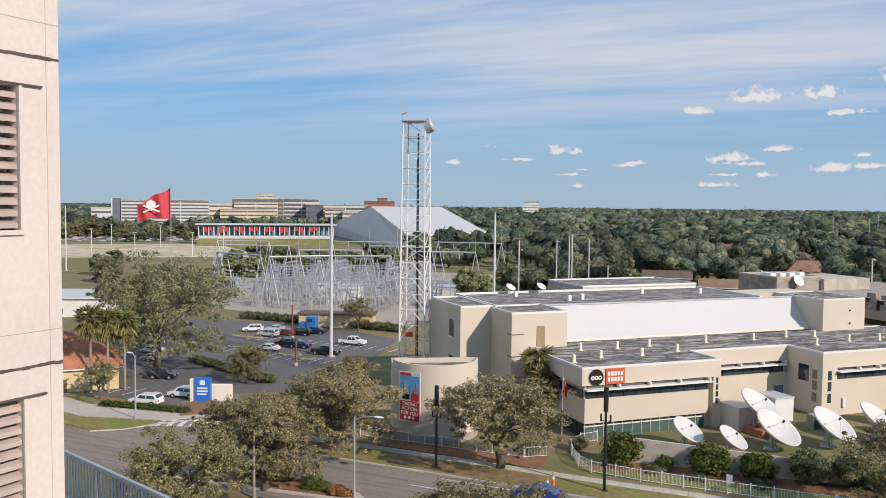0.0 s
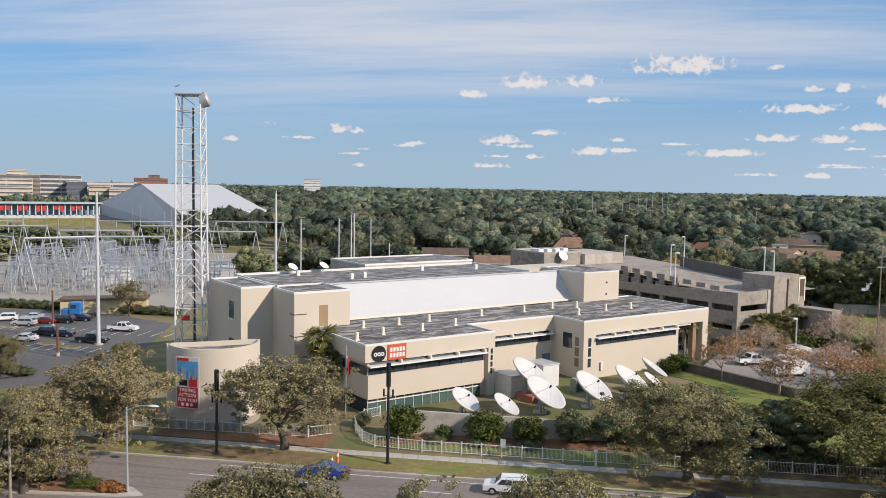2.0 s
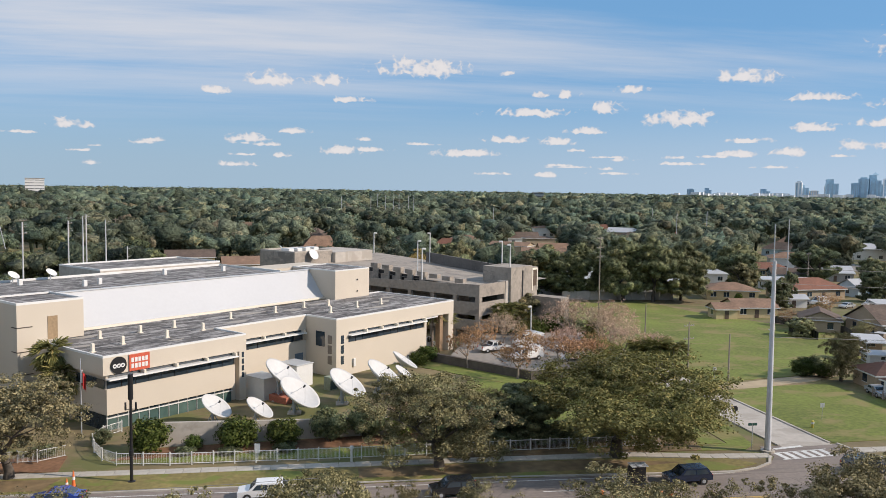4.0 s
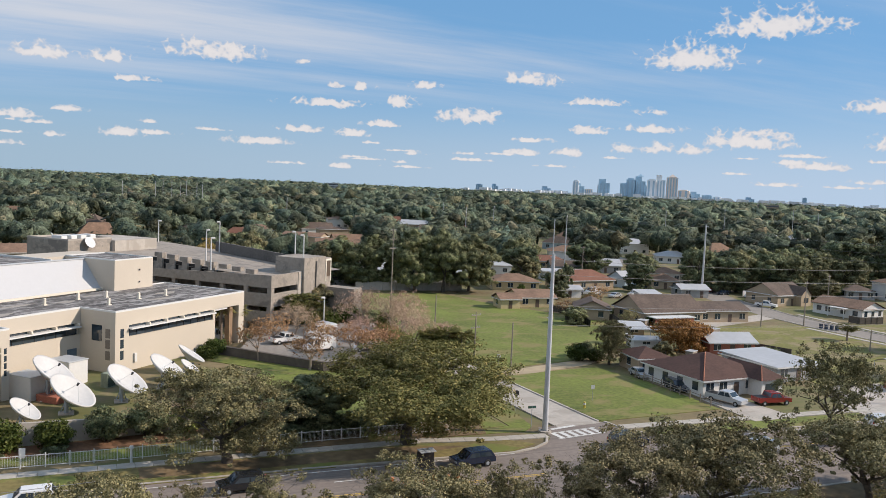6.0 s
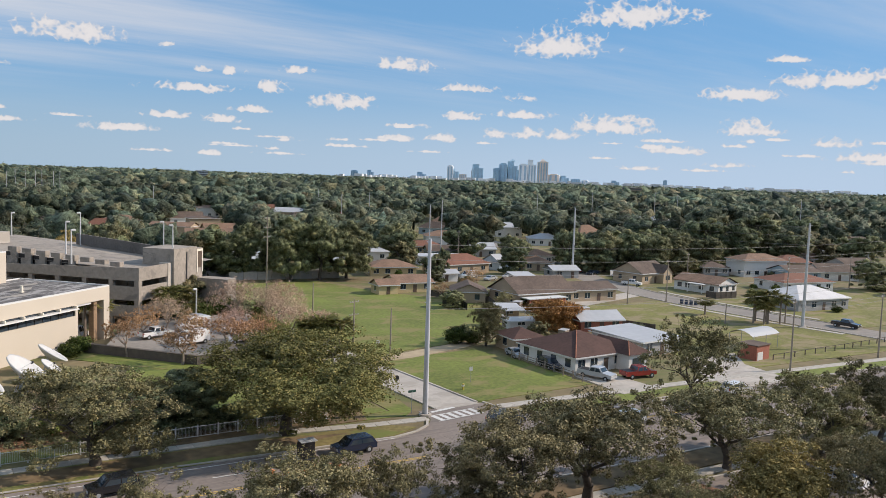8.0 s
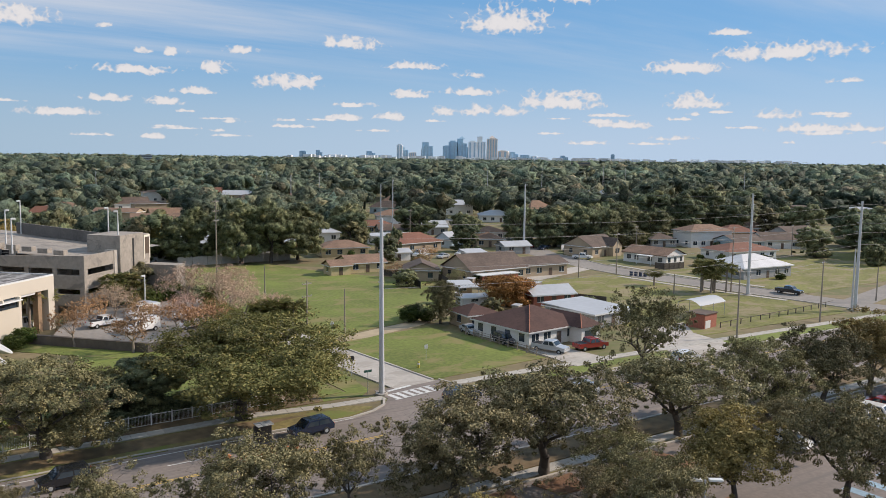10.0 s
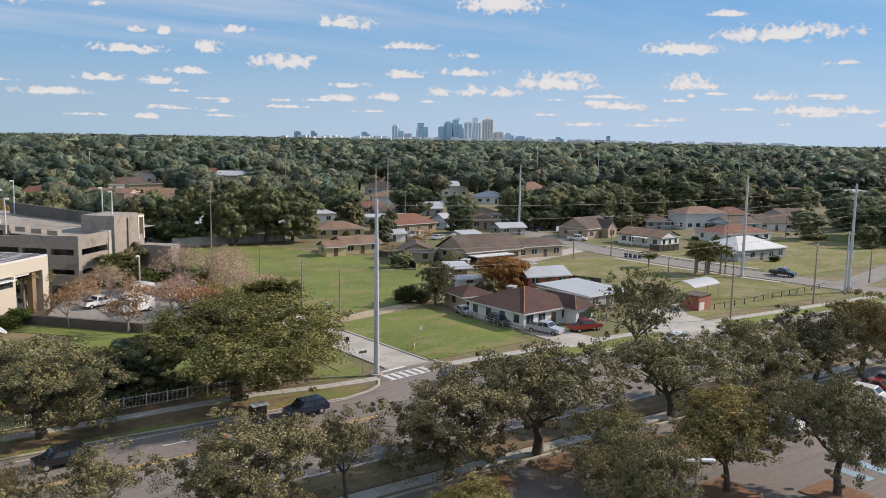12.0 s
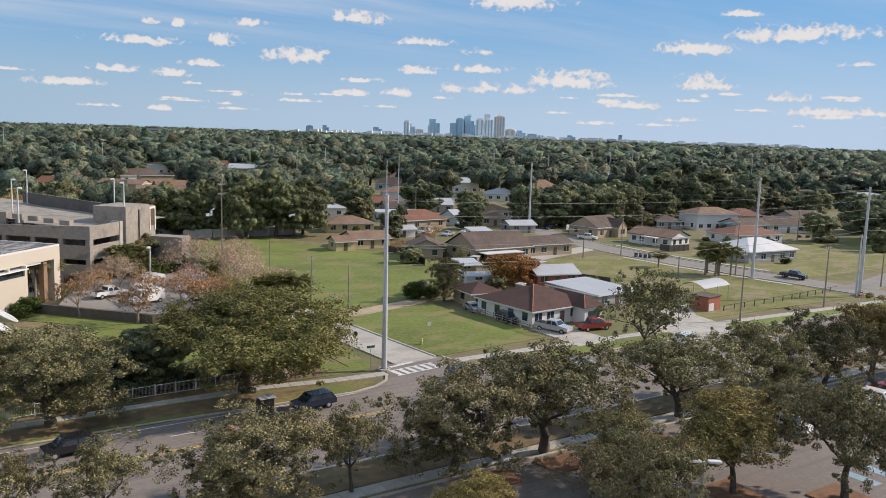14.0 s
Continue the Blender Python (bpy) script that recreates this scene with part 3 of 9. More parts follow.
def grounds():
    s = Shape()
    n = 24
    xs = [-4900 + 9800 * i / n for i in range(n + 1)]
    s.add([(x, y, 0.0) for y in xs for x in xs], [(j * (n + 1) + i, j * (n + 1) + i + 1, (j + 1) * (n + 1) + i + 1, (j + 1) * (n + 1) + i) for j in range(n) for i in range(n)])
    structure("ground", s, GROUND, "flat ground of dry grass and soil reaching the horizon", "ground")
    structure("road", Shape().prism([(-420, 66), (-60, 67.4), (-36, 67.4), (8, 63.6), (60, 62.6), (420, 60), (420, 76), (130, 78.8), (66, 80.6), (44, 80.6), (20, 81.6), (-62, 81.6), (-88, 77.5), (-420, 76)], -0.1, 0.02), ASPHALT, "grey worn asphalt avenue with painted lanes", "road")
    mouth = Shape().prism([(42, 80.2), (68, 80.2), (64.5, 82.2), (62.2, 85.2), (61.4, 89), (51.6, 89), (51.3, 85.2), (49.4, 82.8), (46.5, 81.3)], -0.1, 0.026)
    structure("road_junction", mouth, ASPHALT, "asphalt mouth of the side street", "road")
    structure("side_street", strip([(side_street_x(y), y) for y in (88.5, 100, 130, 170, 230)], 3.3, -0.1, 0.03), CONCRETE_PALE, "pale concrete side street between lawns", "road")
    structure("residential_street", strip(STREET, 4.7, -0.1, 0.03), STREET_WORN, "pale worn residential street past the houses", "road")
    structure("side_road_right", strip([(172.5, 92), (210, 100), (300, 108)], 3.0, -0.1, 0.036), STREET_WORN, "pale side road by the white-roofed house", "road")
    left = Shape().prism([(-84, 77.2), (-60.5, 81), (-66, 85), (-72, 95), (-84, 106), (-92, 100), (-81, 90)], -0.1, 0.032)
    structure("driveway", left, ASPHALT, "asphalt driveway into the car park", "road")
    structure("car_park", Shape().prism([(-112, 94), (-84, 92), (-86, 100), (-72, 110), (-74, 132), (-82, 160), (-108, 172), (-150, 164), (-130, 104)], -0.1, 0.036), ASPHALT_DARK, "dark asphalt car park with painted bays", "car park")
    structure("near_car_park", Shape().prism([(-60, 16), (150, 16), (150, 54), (76, 55.4), (60, 55.6), (24, 55.8), (-60, 56)], -0.1, 0.03), ASPHALT, "asphalt car park under the trees", "car park")
    structure("raised_lot", Shape().prism([(22.3, 138.9), (33.2, 124.7), (58, 131), (50, 160), (30, 160)], -0.1, 1.2), STREET_WORN, "pale concrete raised parking lot", "car park")
    lw = Shape().prism([(18.0, 141.2), (32.9, 124.4), (33.4, 124.8), (18.5, 141.6)], -0.1, 1.45)
    lw.prism([(32.9, 124.4), (50, 128.6), (49.9, 129.1), (33.4, 124.8)], -0.1, 1.45)
    structure("lot_wall", lw, WALL_SHADED, "long low concrete wall of the parking lot, coloured dark as in shade", "wall")
    # lawns
    structure("lawn_corner", Shape().prism([(61.4, 89.4), (82.5, 90.5), (81.5, 108), (79, 118), (59.2, 116)], -0.1, 0.07), GRASS, "mown green lawn with brown patches", "lawn")
    structure("lawn_field", Shape().prism([(59.2, 120), (80, 124), (104, 140), (112, 160), (99, 181), (92, 196), (88, 210), (54, 213), (56.5, 150)], -0.1, 0.07), GRASS, "wide mown green field", "lawn")
    structure("lawn_verge", Shape().prism([(-62, 82.0), (44, 81.4), (48, 83.2), (45, 85.6), (20, 86.6), (-62, 86.5)], -0.1, 0.09), GRASS_DRY, "half-dry grass verge beside the avenue", "lawn")
    structure("lawn_verge_right", Shape().prism([(66, 81.2), (130, 79.4), (165, 77.6), (165, 81.5), (120, 83.2), (66, 85)], -0.1, 0.09), GRASS, "grass verge beside the avenue", "lawn")
    structure("lawn_houses", Shape().prism([(108, 88), (160, 86.5), (162, 100), (159.6, 118), (157.4, 150), (128, 150), (119, 125), (112, 108)], -0.1, 0.06), GRASS_PALE, "thin grassy plots round the houses", "lawn")
    structure("lawn_far_right", Shape().prism([(174, 104), (210, 105), (300, 113), (300, 150), (204, 146), (171, 146), (171.5, 118)], -0.1, 0.06), GRASS_PALE, "open yellowish lawn behind the street", "lawn")
    structure("lawn_station", Shape().prism([(-18, 90.2), (30, 90.2), (48, 90.5), (46, 126), (24, 128), (14, 100), (-18, 96)], -0.1, 0.05), GRASS, "patchy lawn with leaf litter beside the building", "lawn")
    structure("lawn_junction", Shape().prism([(36, 88.6), (49.2, 87.9), (51.2, 89.7), (51.9, 96), (52.4, 110), (51, 124), (47.5, 124), (48.3, 90.5)], -0.1, 0.065), GRASS, "triangle of mown grass beside the side street", "lawn")
    structure("lawn_lot", Shape().prism([(15, 137), (30.5, 120.5), (48, 124.5), (47, 128.0), (33, 124.1), (17.6, 141)], -0.1, 0.075), GRASS, "sunlit grass strip under the lot wall", "lawn")
    # fallen leaves that also paint the oaks' shadow onto the ground
    for i, pts in enumerate(([(4, 83.2), (31, 83.0), (40, 84.4), (30, 86.2), (4, 86.3)], [(-44, 82.8), (-27, 82.8), (-26, 86.0), (-44, 86.0)], [(14, 88.6), (44, 88.2), (46, 96), (36, 100), (16, 98)])):
        structure("leaf_litter_%d" % (i + 1), Shape().prism(pts, -0.1, 0.094), LITTER, "brown fallen leaves and painted shade under the oak", "leaf litter")
    structure("mulch_bed", Shape().prism([(-22.5, 91.5), (13, 94.5), (13, 98.4), (-18, 95.4)], -0.1, 0.075), MULCH, "pine-straw bed with shrubs", "flower bed")
    structure("mulch_bed_left", Shape().prism([(-48, 88.6), (-27, 88.4), (-27.5, 93.5), (-48, 92)], -0.1, 0.075), MULCH, "pine-straw bed beside the walk", "flower bed")
    structure("dirt_track", strip([(58, 117), (66, 118), (78, 121.5), (90, 128)], 1.8, -0.1, 0.085), DIRT, "pale sandy track across the grass", "track")
    structure("gravel_yard", Shape().prism([(-152, 184), (-92, 178), (-84, 200), (-92, 262), (-118, 330), (-262, 318), (-200, 236)], -0.1, 0.06), GRAVEL, "pale gravel yard of the substation", "yard")
    structure("sand_field", Shape().prism([(-372, 300), (-270, 372), (-388, 470), (-480, 388)], -0.1, 0.06), SAND, "bare sandy field", "field")
    structure("event_lot", Shape().prism([(-370, 568), (-290, 620), (-380, 720), (-640, 560), (-600, 430)], -0.1, 0.055), ASPHALT, "wide grey lot beyond the sandy field", "car park")
    structure("drive", Shape().prism([(82.4, 84), (90, 84), (89, 95.5), (83, 95.5)], -0.1, 0.11), CONCRETE_PALE, "pale concrete house drive", "drive")
    structure("drive_right", Shape().prism([(100, 79.5), (114, 79), (116, 90), (122, 97), (108, 98), (104, 90)], -0.1, 0.1), CONCRETE_PALE, "pale concrete house drive", "drive")
    structure("drive_back", Shape().prism([(133, 150), (158.6, 158), (159.4, 164), (131, 157)], -0.1, 0.1), CONCRETE_PALE, "pale concrete house drive", "drive")
    structure("walkway_left", Shape().prism([(-104, 84.5), (-92, 82.5), (-79, 86.2), (-76, 90.5), (-80, 92), (-96, 88), (-104, 90)], -0.1, 0.12), PAVE, "pale concrete walk by the car park", "pavement")
    structure("lawn_left", Shape().prism([(-100, 79.5), (-86, 78.4), (-81.5, 80.5), (-79.4, 85.6), (-92, 82.2), (-100, 83)], -0.1, 0.1), GRASS_DRY, "small half-dry grass island", "lawn")
    structure("mulch_left", Shape().prism([(-79.3, 88.5), (-75.5, 92.5), (-82, 98.5), (-84, 94)], -0.1, 0.2), MULCH, "reddish mulch mound under the sign", "flower bed")
    kerb_line("kerb_far", [(-62, 81.8), (20, 81.8), (44, 80.9), (47.2, 81.7), (49.6, 83.2), (50.9, 85.4)])
    kerb_line("kerb_corner", [(61.6, 89), (62.4, 85.4), (64.6, 82.4), (68, 80.9), (130, 79.1), (166, 77.4)])
    kerb_line("kerb_side_left", [(side_street_x(y) - 3.4, y) for y in (89, 100, 118)])
    kerb_line("kerb_side_right", [(side_street_x(y) + 3.4, y) for y in (89.4, 100, 117)])
    kerb_line("kerb_near", [(-36, 67.3), (8, 63.5), (60, 62.5), (150, 61.8)])
    kerb_line("kerb_lot", [(-20, 55.9), (24, 55.7), (60, 55.5), (76, 55.3), (120, 54.6)])
    verge = Shape().prism([(-34, 58.4), (130, 57.9), (130, 61.7), (60, 62.3), (8, 63.3), (-34, 66.9)], -0.1, 0.08)
    structure("verge_near", verge, LITTER, "shaded verge of grass and fallen leaves", "verge")
    for i, pts in enumerate(([(61.0, 53.8), (64.6, 55.2), (66.0, 50.2), (63.6, 48.6)], [(48.5, 54.8), (53.5, 54.8), (52.0, 51.4), (49.2, 51.6)], [(41.5, 55.0), (46.0, 55.0), (45.0, 51.8), (42.5, 52.0)], [(82, 54.6), (86.5, 54.6), (86, 51.6), (83, 51.6)], [(91.5, 54.4), (96, 54.4), (95.4, 51.4), (92, 51.4)], [(57, 43), (61.5, 43), (61, 38.4), (57.5, 38.4)], [(64.6, 37.4), (69.2, 37.4), (69, 33), (65, 33)], [(43, 40.4), (48, 40.4), (48, 36), (43, 36)])):
        structure("lot_island_%d" % (i + 1), Shape().prism(pts[::-1], -0.1, 0.16), MULCH, "kerbed island of red-brown mulch in the lot", "flower bed")
    for i, (x, y, w, d) in enumerate(((-105.5, 137.5, 9.0, 2.2), (-93.0, 135.0, 5.0, 2.0), (-88.4, 133.0, 5.0, 2.0), (-114.0, 149.0, 8.0, 2.0))):
        ring = [(x + (w / 2 - 1) * math.copysign(1, math.cos(a)) + math.cos(a), y + d / 2 * math.sin(a)) for a in (6.2832 * (k + 0.5) / 16 for k in range(16))]
        structure("park_island_kerb_%d" % (i + 1), Shape().prism(ring, -0.1, 0.14), CONCRETE_PALE, "kerbed planted island in the car park", "island")
        structure("park_island_bed_%d" % (i + 1), Shape().prism([(x + (px - x) * 0.92, y + (py - y) * 0.8) for px, py in ring], -0.1, 0.17), GRASS_DRY, "half-dry grass on the car park island", "lawn")
    kerb_line("kerb_driveway", [(-84.5, 77.6), (-81.4, 80), (-79.2, 84), (-75.6, 88.6)])
    kerb_line("kerb_street_left", [(165.2, 84), (163.9, 91), (162.7, 103), (160.8, 115), (159.1, 129), (158.3, 145), (159.6, 163)])
    kerb_line("kerb_street_right", [(172.5, 104), (170.6, 115), (168.9, 129), (168.1, 145), (169.4, 163), (175.6, 188.5)])
    walk_street = thing("pavement_street", "pale concrete slab walk beside the residential street", "pavement", None, "", "structure")
    slabs(walk_street, [(161.0, 101), (158.4, 115), (156.8, 129), (156.0, 145)], 0.7, 0.12, 2.4)
    slabs(walk_street, [(173.4, 115), (171.4, 129), (170.6, 145), (171.8, 163)], 0.7, 0.12, 2.4)
    # planted island in the avenue
    island = Shape().prism([(-62, 68.0), (-42, 70.2), (-39.6, 71.0), (-41.5, 72.6), (-50, 74.6), (-62, 74.6)], -0.1, 0.16)
    structure("median_island", island, CONCRETE_PALE, "kerbed traffic island with planting", "island")
    structure("median_bed", Shape().prism([(-61, 68.8), (-43, 70.6), (-41.2, 71.2), (-43, 72.0), (-50, 73.9), (-61, 73.9)], -0.1, 0.2), MULCH, "planted bed on the traffic island", "flower bed")
    # painted marks
    marks = Shape()
    for x in range(-38, 130, 12):
        if not 42 < x < 66:
            marks.box(x, 77.4, 0.0, x + 3.2, 77.55, 0.03).box(x, 70.2, 0.0, x + 3.2, 70.35, 0.03).box(x, 67.0, 0.0, x + 3.2, 67.15, 0.03)
    for x0, x1 in ((-36, 44), (68, 140)):
        marks.box(x0, 80.6 - (0.9 if x0 > 0 else 0), 0.0, x1, 80.72 - (0.9 if x0 > 0 else 0), 0.03)
    structure("lane_marks", marks, PAINT_WHITE, "white broken lane lines", "road marking")
    structure("centre_lines", Shape().box(-36, 73.5, 0, 44, 73.64, 0.03).box(-36, 73.85, 0, 44, 73.99, 0.03).box(68, 74.2, 0, 150, 74.32, 0.03).box(68, 74.5, 0, 150, 74.62, 0.03), PAINT_YELLOW, "double yellow centre line", "road marking")
    cross = thing("crosswalk", "white ladder crosswalk over the side street", "crosswalk", None, "", "structure")
    for i in range(6):
        part("stripe", Shape().box(i * 1.2, 0.1, 0, i * 1.2 + 0.65, 2.3, 0.034, Matrix.Translation((52.2, 84.1, 0)) @ Matrix.Rotation(radians(7), 4, "Z") @ Matrix.Shear("XZ", 4, (0, 0))), PAINT_WHITE, cross)
    part("edge_line", Shape().box(-0.4, 0, 0, 7.2, 0.14, 0.036, Matrix.Translation((52.2, 84.1, 0)) @ Matrix.Rotation(radians(7), 4, "Z")), PAINT_WHITE, cross)
    part("edge_line", Shape().box(-0.4, 2.26, 0, 7.2, 2.4, 0.036, Matrix.Translation((52.2, 84.1, 0)) @ Matrix.Rotation(radians(7), 4, "Z")), PAINT_WHITE, cross)
    part("stop_line", Shape().box(0, 0, 0, 4.0, 0.5, 0.036, Matrix.Translation((52.9, 87.6, 0)) @ Matrix.Rotation(radians(11), 4, "Z")), PAINT_WHITE, cross)
    cross = thing("crosswalk", "white ladder crosswalk over the driveway", "crosswalk", Matrix.Translation((-79.0, 83.2, 0)) @ Matrix.Rotation(radians(24), 4, "Z"), "", "structure")
    for i in range(7):
        part("stripe", Shape().box(i * 1.5, 0.1, 0, i * 1.5 + 0.7, 2.9, 0.037, Matrix.Shear("XZ", 4, (0, 0))), PAINT_WHITE, cross)
    part("edge_line", Shape().box(-0.4, 0, 0, 10.4, 0.18, 0.038), PAINT_WHITE, cross)
    part("edge_line", Shape().box(-0.4, 2.9, 0, 10.4, 3.08, 0.038), PAINT_WHITE, cross)
    bays = Shape()
    for i in range(14):
        bays.box(-112 + i * 2.7, 131 - i * 0.2, 0, -111.85 + i * 2.7, 136 - i * 0.2, 0.045).box(-112 + i * 2.7, 146, 0, -111.85 + i * 2.7, 151, 0.045)
    for i in range(5):
        bays.box(-102 + i * 2.9, 94.5, 0, -101.85 + i * 2.9, 99.5, 0.045)
    structure("bay_lines", bays, PAINT_WHITE, "white painted parking bays", "road marking")
    blue = Shape()
    for i in range(4):
        blue.box(72 + i * 3.0, 35.2, 0, 73.2 + i * 3.0, 38.6, 0.04)
    structure("accessible_bays", blue, surface("pale_blue_paint", (0.27, 0.38, 0.45), 0.8), "faded blue painted bay marks", "road marking")
    # walks of single slabs
    walk_far = thing("pavement_far", "concrete slab pavement beside the avenue", "pavement", None, "", "structure")
    slabs(walk_far, [(-62, 87.5), (-16, 87.2), (2, 87.4), (35, 87.6), (44, 86.0), (51, 85.6)], 0.75, 0.12)
    walk_near = thing("pavement_near", "concrete slab pavement beside the near lot", "pavement", None, "", "structure")
    slabs(walk_near, [(-30, 57.4), (24, 57.2), (62, 57.0), (120, 56.4)], 0.8, 0.12, 2.0)
    walk_right = thing("pavement_right", "concrete slab pavement beside the lawns", "pavement", None, "", "structure")
    slabs(walk_right, [(62.5, 86.4), (80, 85.8), (112, 84.4), (142, 82.6), (165, 81.5)], 0.85, 0.12, 2.0)


grounds()

# ---------------------------------------------------------------- the broadcasting building
FRONT = Matrix.Rotation(radians(44), 4, "Z")  # u along its front, v away from the street


def uvp(u, v, z=0.0):
    return FRONT @ Vector((u, v, z))


def parapet(s, pts, z0, z1, t=0.28):
    """Low walls along a plan line, each a block."""
    for (a, b), (c, d) in zip(pts, pts[1:]):
        x0, x1, y0, y1 = min(a, c), max(a, c), min(b, d), max(b, d)
        if x1 - x0 < 0.01:
            s.box(x0 - t / 2, y0 - t / 2, z0, x1 + t / 2, y1 + t / 2, z1)
        else:
            s.box(x0 + t / 2, y0 - t / 2, z0, x1 - t / 2, y1 + t / 2, z1)
    return s


def window_band(b, u0, u1, v, z, slot=True):
    """Slot under the fascia, sun ledge on brackets, ribbon of dark panes: z is the fascia's foot."""
    if slot:
        n = max(2, round((u1 - u0) / 4.2))
        for i in range(n):
            a, c = u0 + (u1 - u0) * i / n + 0.25, u0 + (u1 - u0) * (i + 1) / n - 0.25
            # dark sheet stands in for the shade of the open slot
            part("slot_pane", Shape().box(a, v + 0.35, z - 0.42, c, v + 0.4, z), GLASS_DARK, b, "dark sheet for the shade in the open slot")
            part("bracket", Shape().box(c + 0.1, v - 0.45, z - 0.42, c + 0.4, v + 0.4, z, bevel=0.05), CREAM_PALE, b)
    led = part("sun_ledge", Shape().box(u0 - 0.3, v - 0.75, z - 0.6, u1 + 0.2, v + 0.4, z - 0.44, bevel=0.04), WHITE, b, "white projecting sun ledge")
    n = max(3, round((u1 - u0) / 1.8))
    for i in range(n):
        a, c = u0 + (u1 - u0) * i / n, u0 + (u1 - u0) * (i + 1) / n
        part("window_pane", Shape().box(a + 0.02, v + 0.3, z - 1.75, c - 0.02, v + 0.36, z - 0.6), GLASS_DARK, b, "dark tinted ribbon window pane")
        part("mullion", Shape().box(c - 0.03, v + 0.24, z - 1.75, c + 0.03, v + 0.3, z - 0.6), BLACK, b)
    return led


def station():
    b = thing("broadcast_building", "cream stucco two-storey broadcasting building with dark flat roofs", "building", FRONT)
    zr = 9.35
    # left wing: fascia, window ribbon, solid band, glazed ground floor
    v = 91.3
    part("fascia", Shape().box(52.3, v, 6.95, 73.8, 107, 9.1), CREAM, b)
    part("upper_core", Shape().box(52.9, v + 0.45, 5.15, 71.9, 107, 6.95), CREAM, b)
    part("spandrel_wall", Shape().box(52.8, v + 0.1, 2.0, 71.9, 107, 5.2), CREAM, b)
    window_band(b, 53.0, 71.8, v, 6.95)
    part("side_pane", Shape().box(52.74, v + 0.6, 5.2, 52.8, v + 7, 6.35), GLASS_DARK, b)
    part("ground_core", Shape().box(53.6, v + 1.6, 0, 71.5, 107, 2.0), CONCRETE_PALE, b)
    for i in range(13):
        a = 53.0 + 18.6 * i / 13
        part("shop_pane", Shape().box(a + 0.04, v + 0.5, 0.0, a + 18.6 / 13 - 0.04, v + 0.55, 1.48), GLASS_GREEN, b, "tall greenish ground-floor pane")
        part("transom_pane", Shape().box(a + 0.04, v + 0.5, 1.6, a + 18.6 / 13 - 0.04, v + 0.55, 2.0), GLASS_DARK, b)
        part("post", Shape().box(a - 0.04, v + 0.42, 0, a + 0.04, v + 0.5, 2.0), TRIM, b)
    part("transom_rail", Shape().box(52.9, v + 0.34, 1.48, 71.7, v + 0.5, 1.6), WHITE, b, "white horizontal rail")
    for i in range(4):
        part("side_shop_pane", Shape().box(52.86, v + 0.6 + i * 1.7, 0, 52.9, v + 2.2 + i * 1.7, 1.9), GLASS_DARK, b)
    # end pier with slots
    part("pier", Shape().box(72.6, v, 0, 73.8, 107, 6.95), CREAM, b, "cream pier with a tall slot")
    part("inner_pier", Shape().box(71.9, v + 0.9, 0, 72.6, 107, 6.95), CREAM, b)
    for i in range(4):
        # dark sheets paint the shade of the pier's slot openings
        part("pier_slot", Shape().box(73.0, v - 0.004, 3.2 + i * 0.95, 73.4, v + 0.05, 3.95 + i * 0.95), GLASS_DARK, b)
    # recess between the wings
    part("recess_wall", Shape().box(73.8, 98.35, 0, 91.3, 111, 6.95), CREAM, b)
    part("recess_wall_band", Shape().box(73.8, 97.95, 0, 91.3, 98.35, 5.2), CREAM, b)
    part("recess_fascia", Shape().box(73.8, 97.9, 6.95, 91.3, 111, 9.1), CREAM, b)
    window_band(b, 74.2, 90.8, 97.95, 6.95)
    part("recess_door", Shape().box(88.9, 97.85, 0, 90.6, 97.93, 3.2), surface("blue_grey_door", (0.12, 0.17, 0.22), 0.5), b, "tall blue-grey service door")
    # right wing
    part("right_wall", Shape().box(91.3, 91.0, 0, 114.0, 109.5, 5.2), CREAM, b)
    part("right_upper", Shape().box(91.3, 91.4, 5.2, 114.0, 109.5, 6.95), CREAM, b)
    part("right_fascia", Shape().box(91.3, 91.0, 6.95, 122.0, 109.5, 9.1), CREAM, b)
    part("right_wall_end", Shape().box(91.3, 91.0, 5.2, 94.0, 91.4, 6.95), CREAM, b)
    part("right_wall_tip", Shape().box(113.4, 91.0, 5.2, 114.0, 91.4, 6.95), CREAM, b)
    window_band(b, 94.2, 113.3, 91.0, 6.95)
    for z0 in (1.9, 3.6, 5.2):
        part("corner_slot", Shape().box(92.3, 90.99, z0, 93.0, 91.03, z0 + 1.35), GLASS_DARK, b)
        # flat brown sheet painted in the tone of a shaded slot
        part("corner_slot", Shape().box(91.27, 92.0, z0, 91.31, 92.9, z0 + 1.35), surface("slot_shade", (0.2, 0.17, 0.14), 0.6), b)
    part("side_window", Shape().box(91.26, 93.6, 4.6, 91.31, 95.6, 7.0), GLASS_DARK, b, "tall corner window")
    part("service_box", Shape().box(95.0, 90.7, 1.2, 95.5, 91.0, 2.5, bevel=0.03), WHITE, b)
    # the open bay at the far end
    part("bay_rear_wall", Shape().box(114.0, 100.5, 0, 122.0, 109.5, 6.95), CREAM, b)
    # black sheet on the rear wall paints the bay's inner shade
    part("bay_opening", Shape().box(115.0, 100.42, 0, 121.0, 100.48, 5.0), BLACK, b, "black sheet for the shade inside the vehicle bay")
    part("bay_column", Shape().box(120.5, 91.0, 0, 122.0, 92.6, 6.95), CREAM, b)
    part("bay_column", Shape().box(118.4, 91.4, 0, 119.3, 92.4, 6.95), surface("brown_column", (0.3, 0.2, 0.12), 0.8), b, "slim brown column")
    part("bay_lintel", Shape().box(114.0, 91.2, 6.6, 117.5, 92.2, 6.95), WHITE, b)
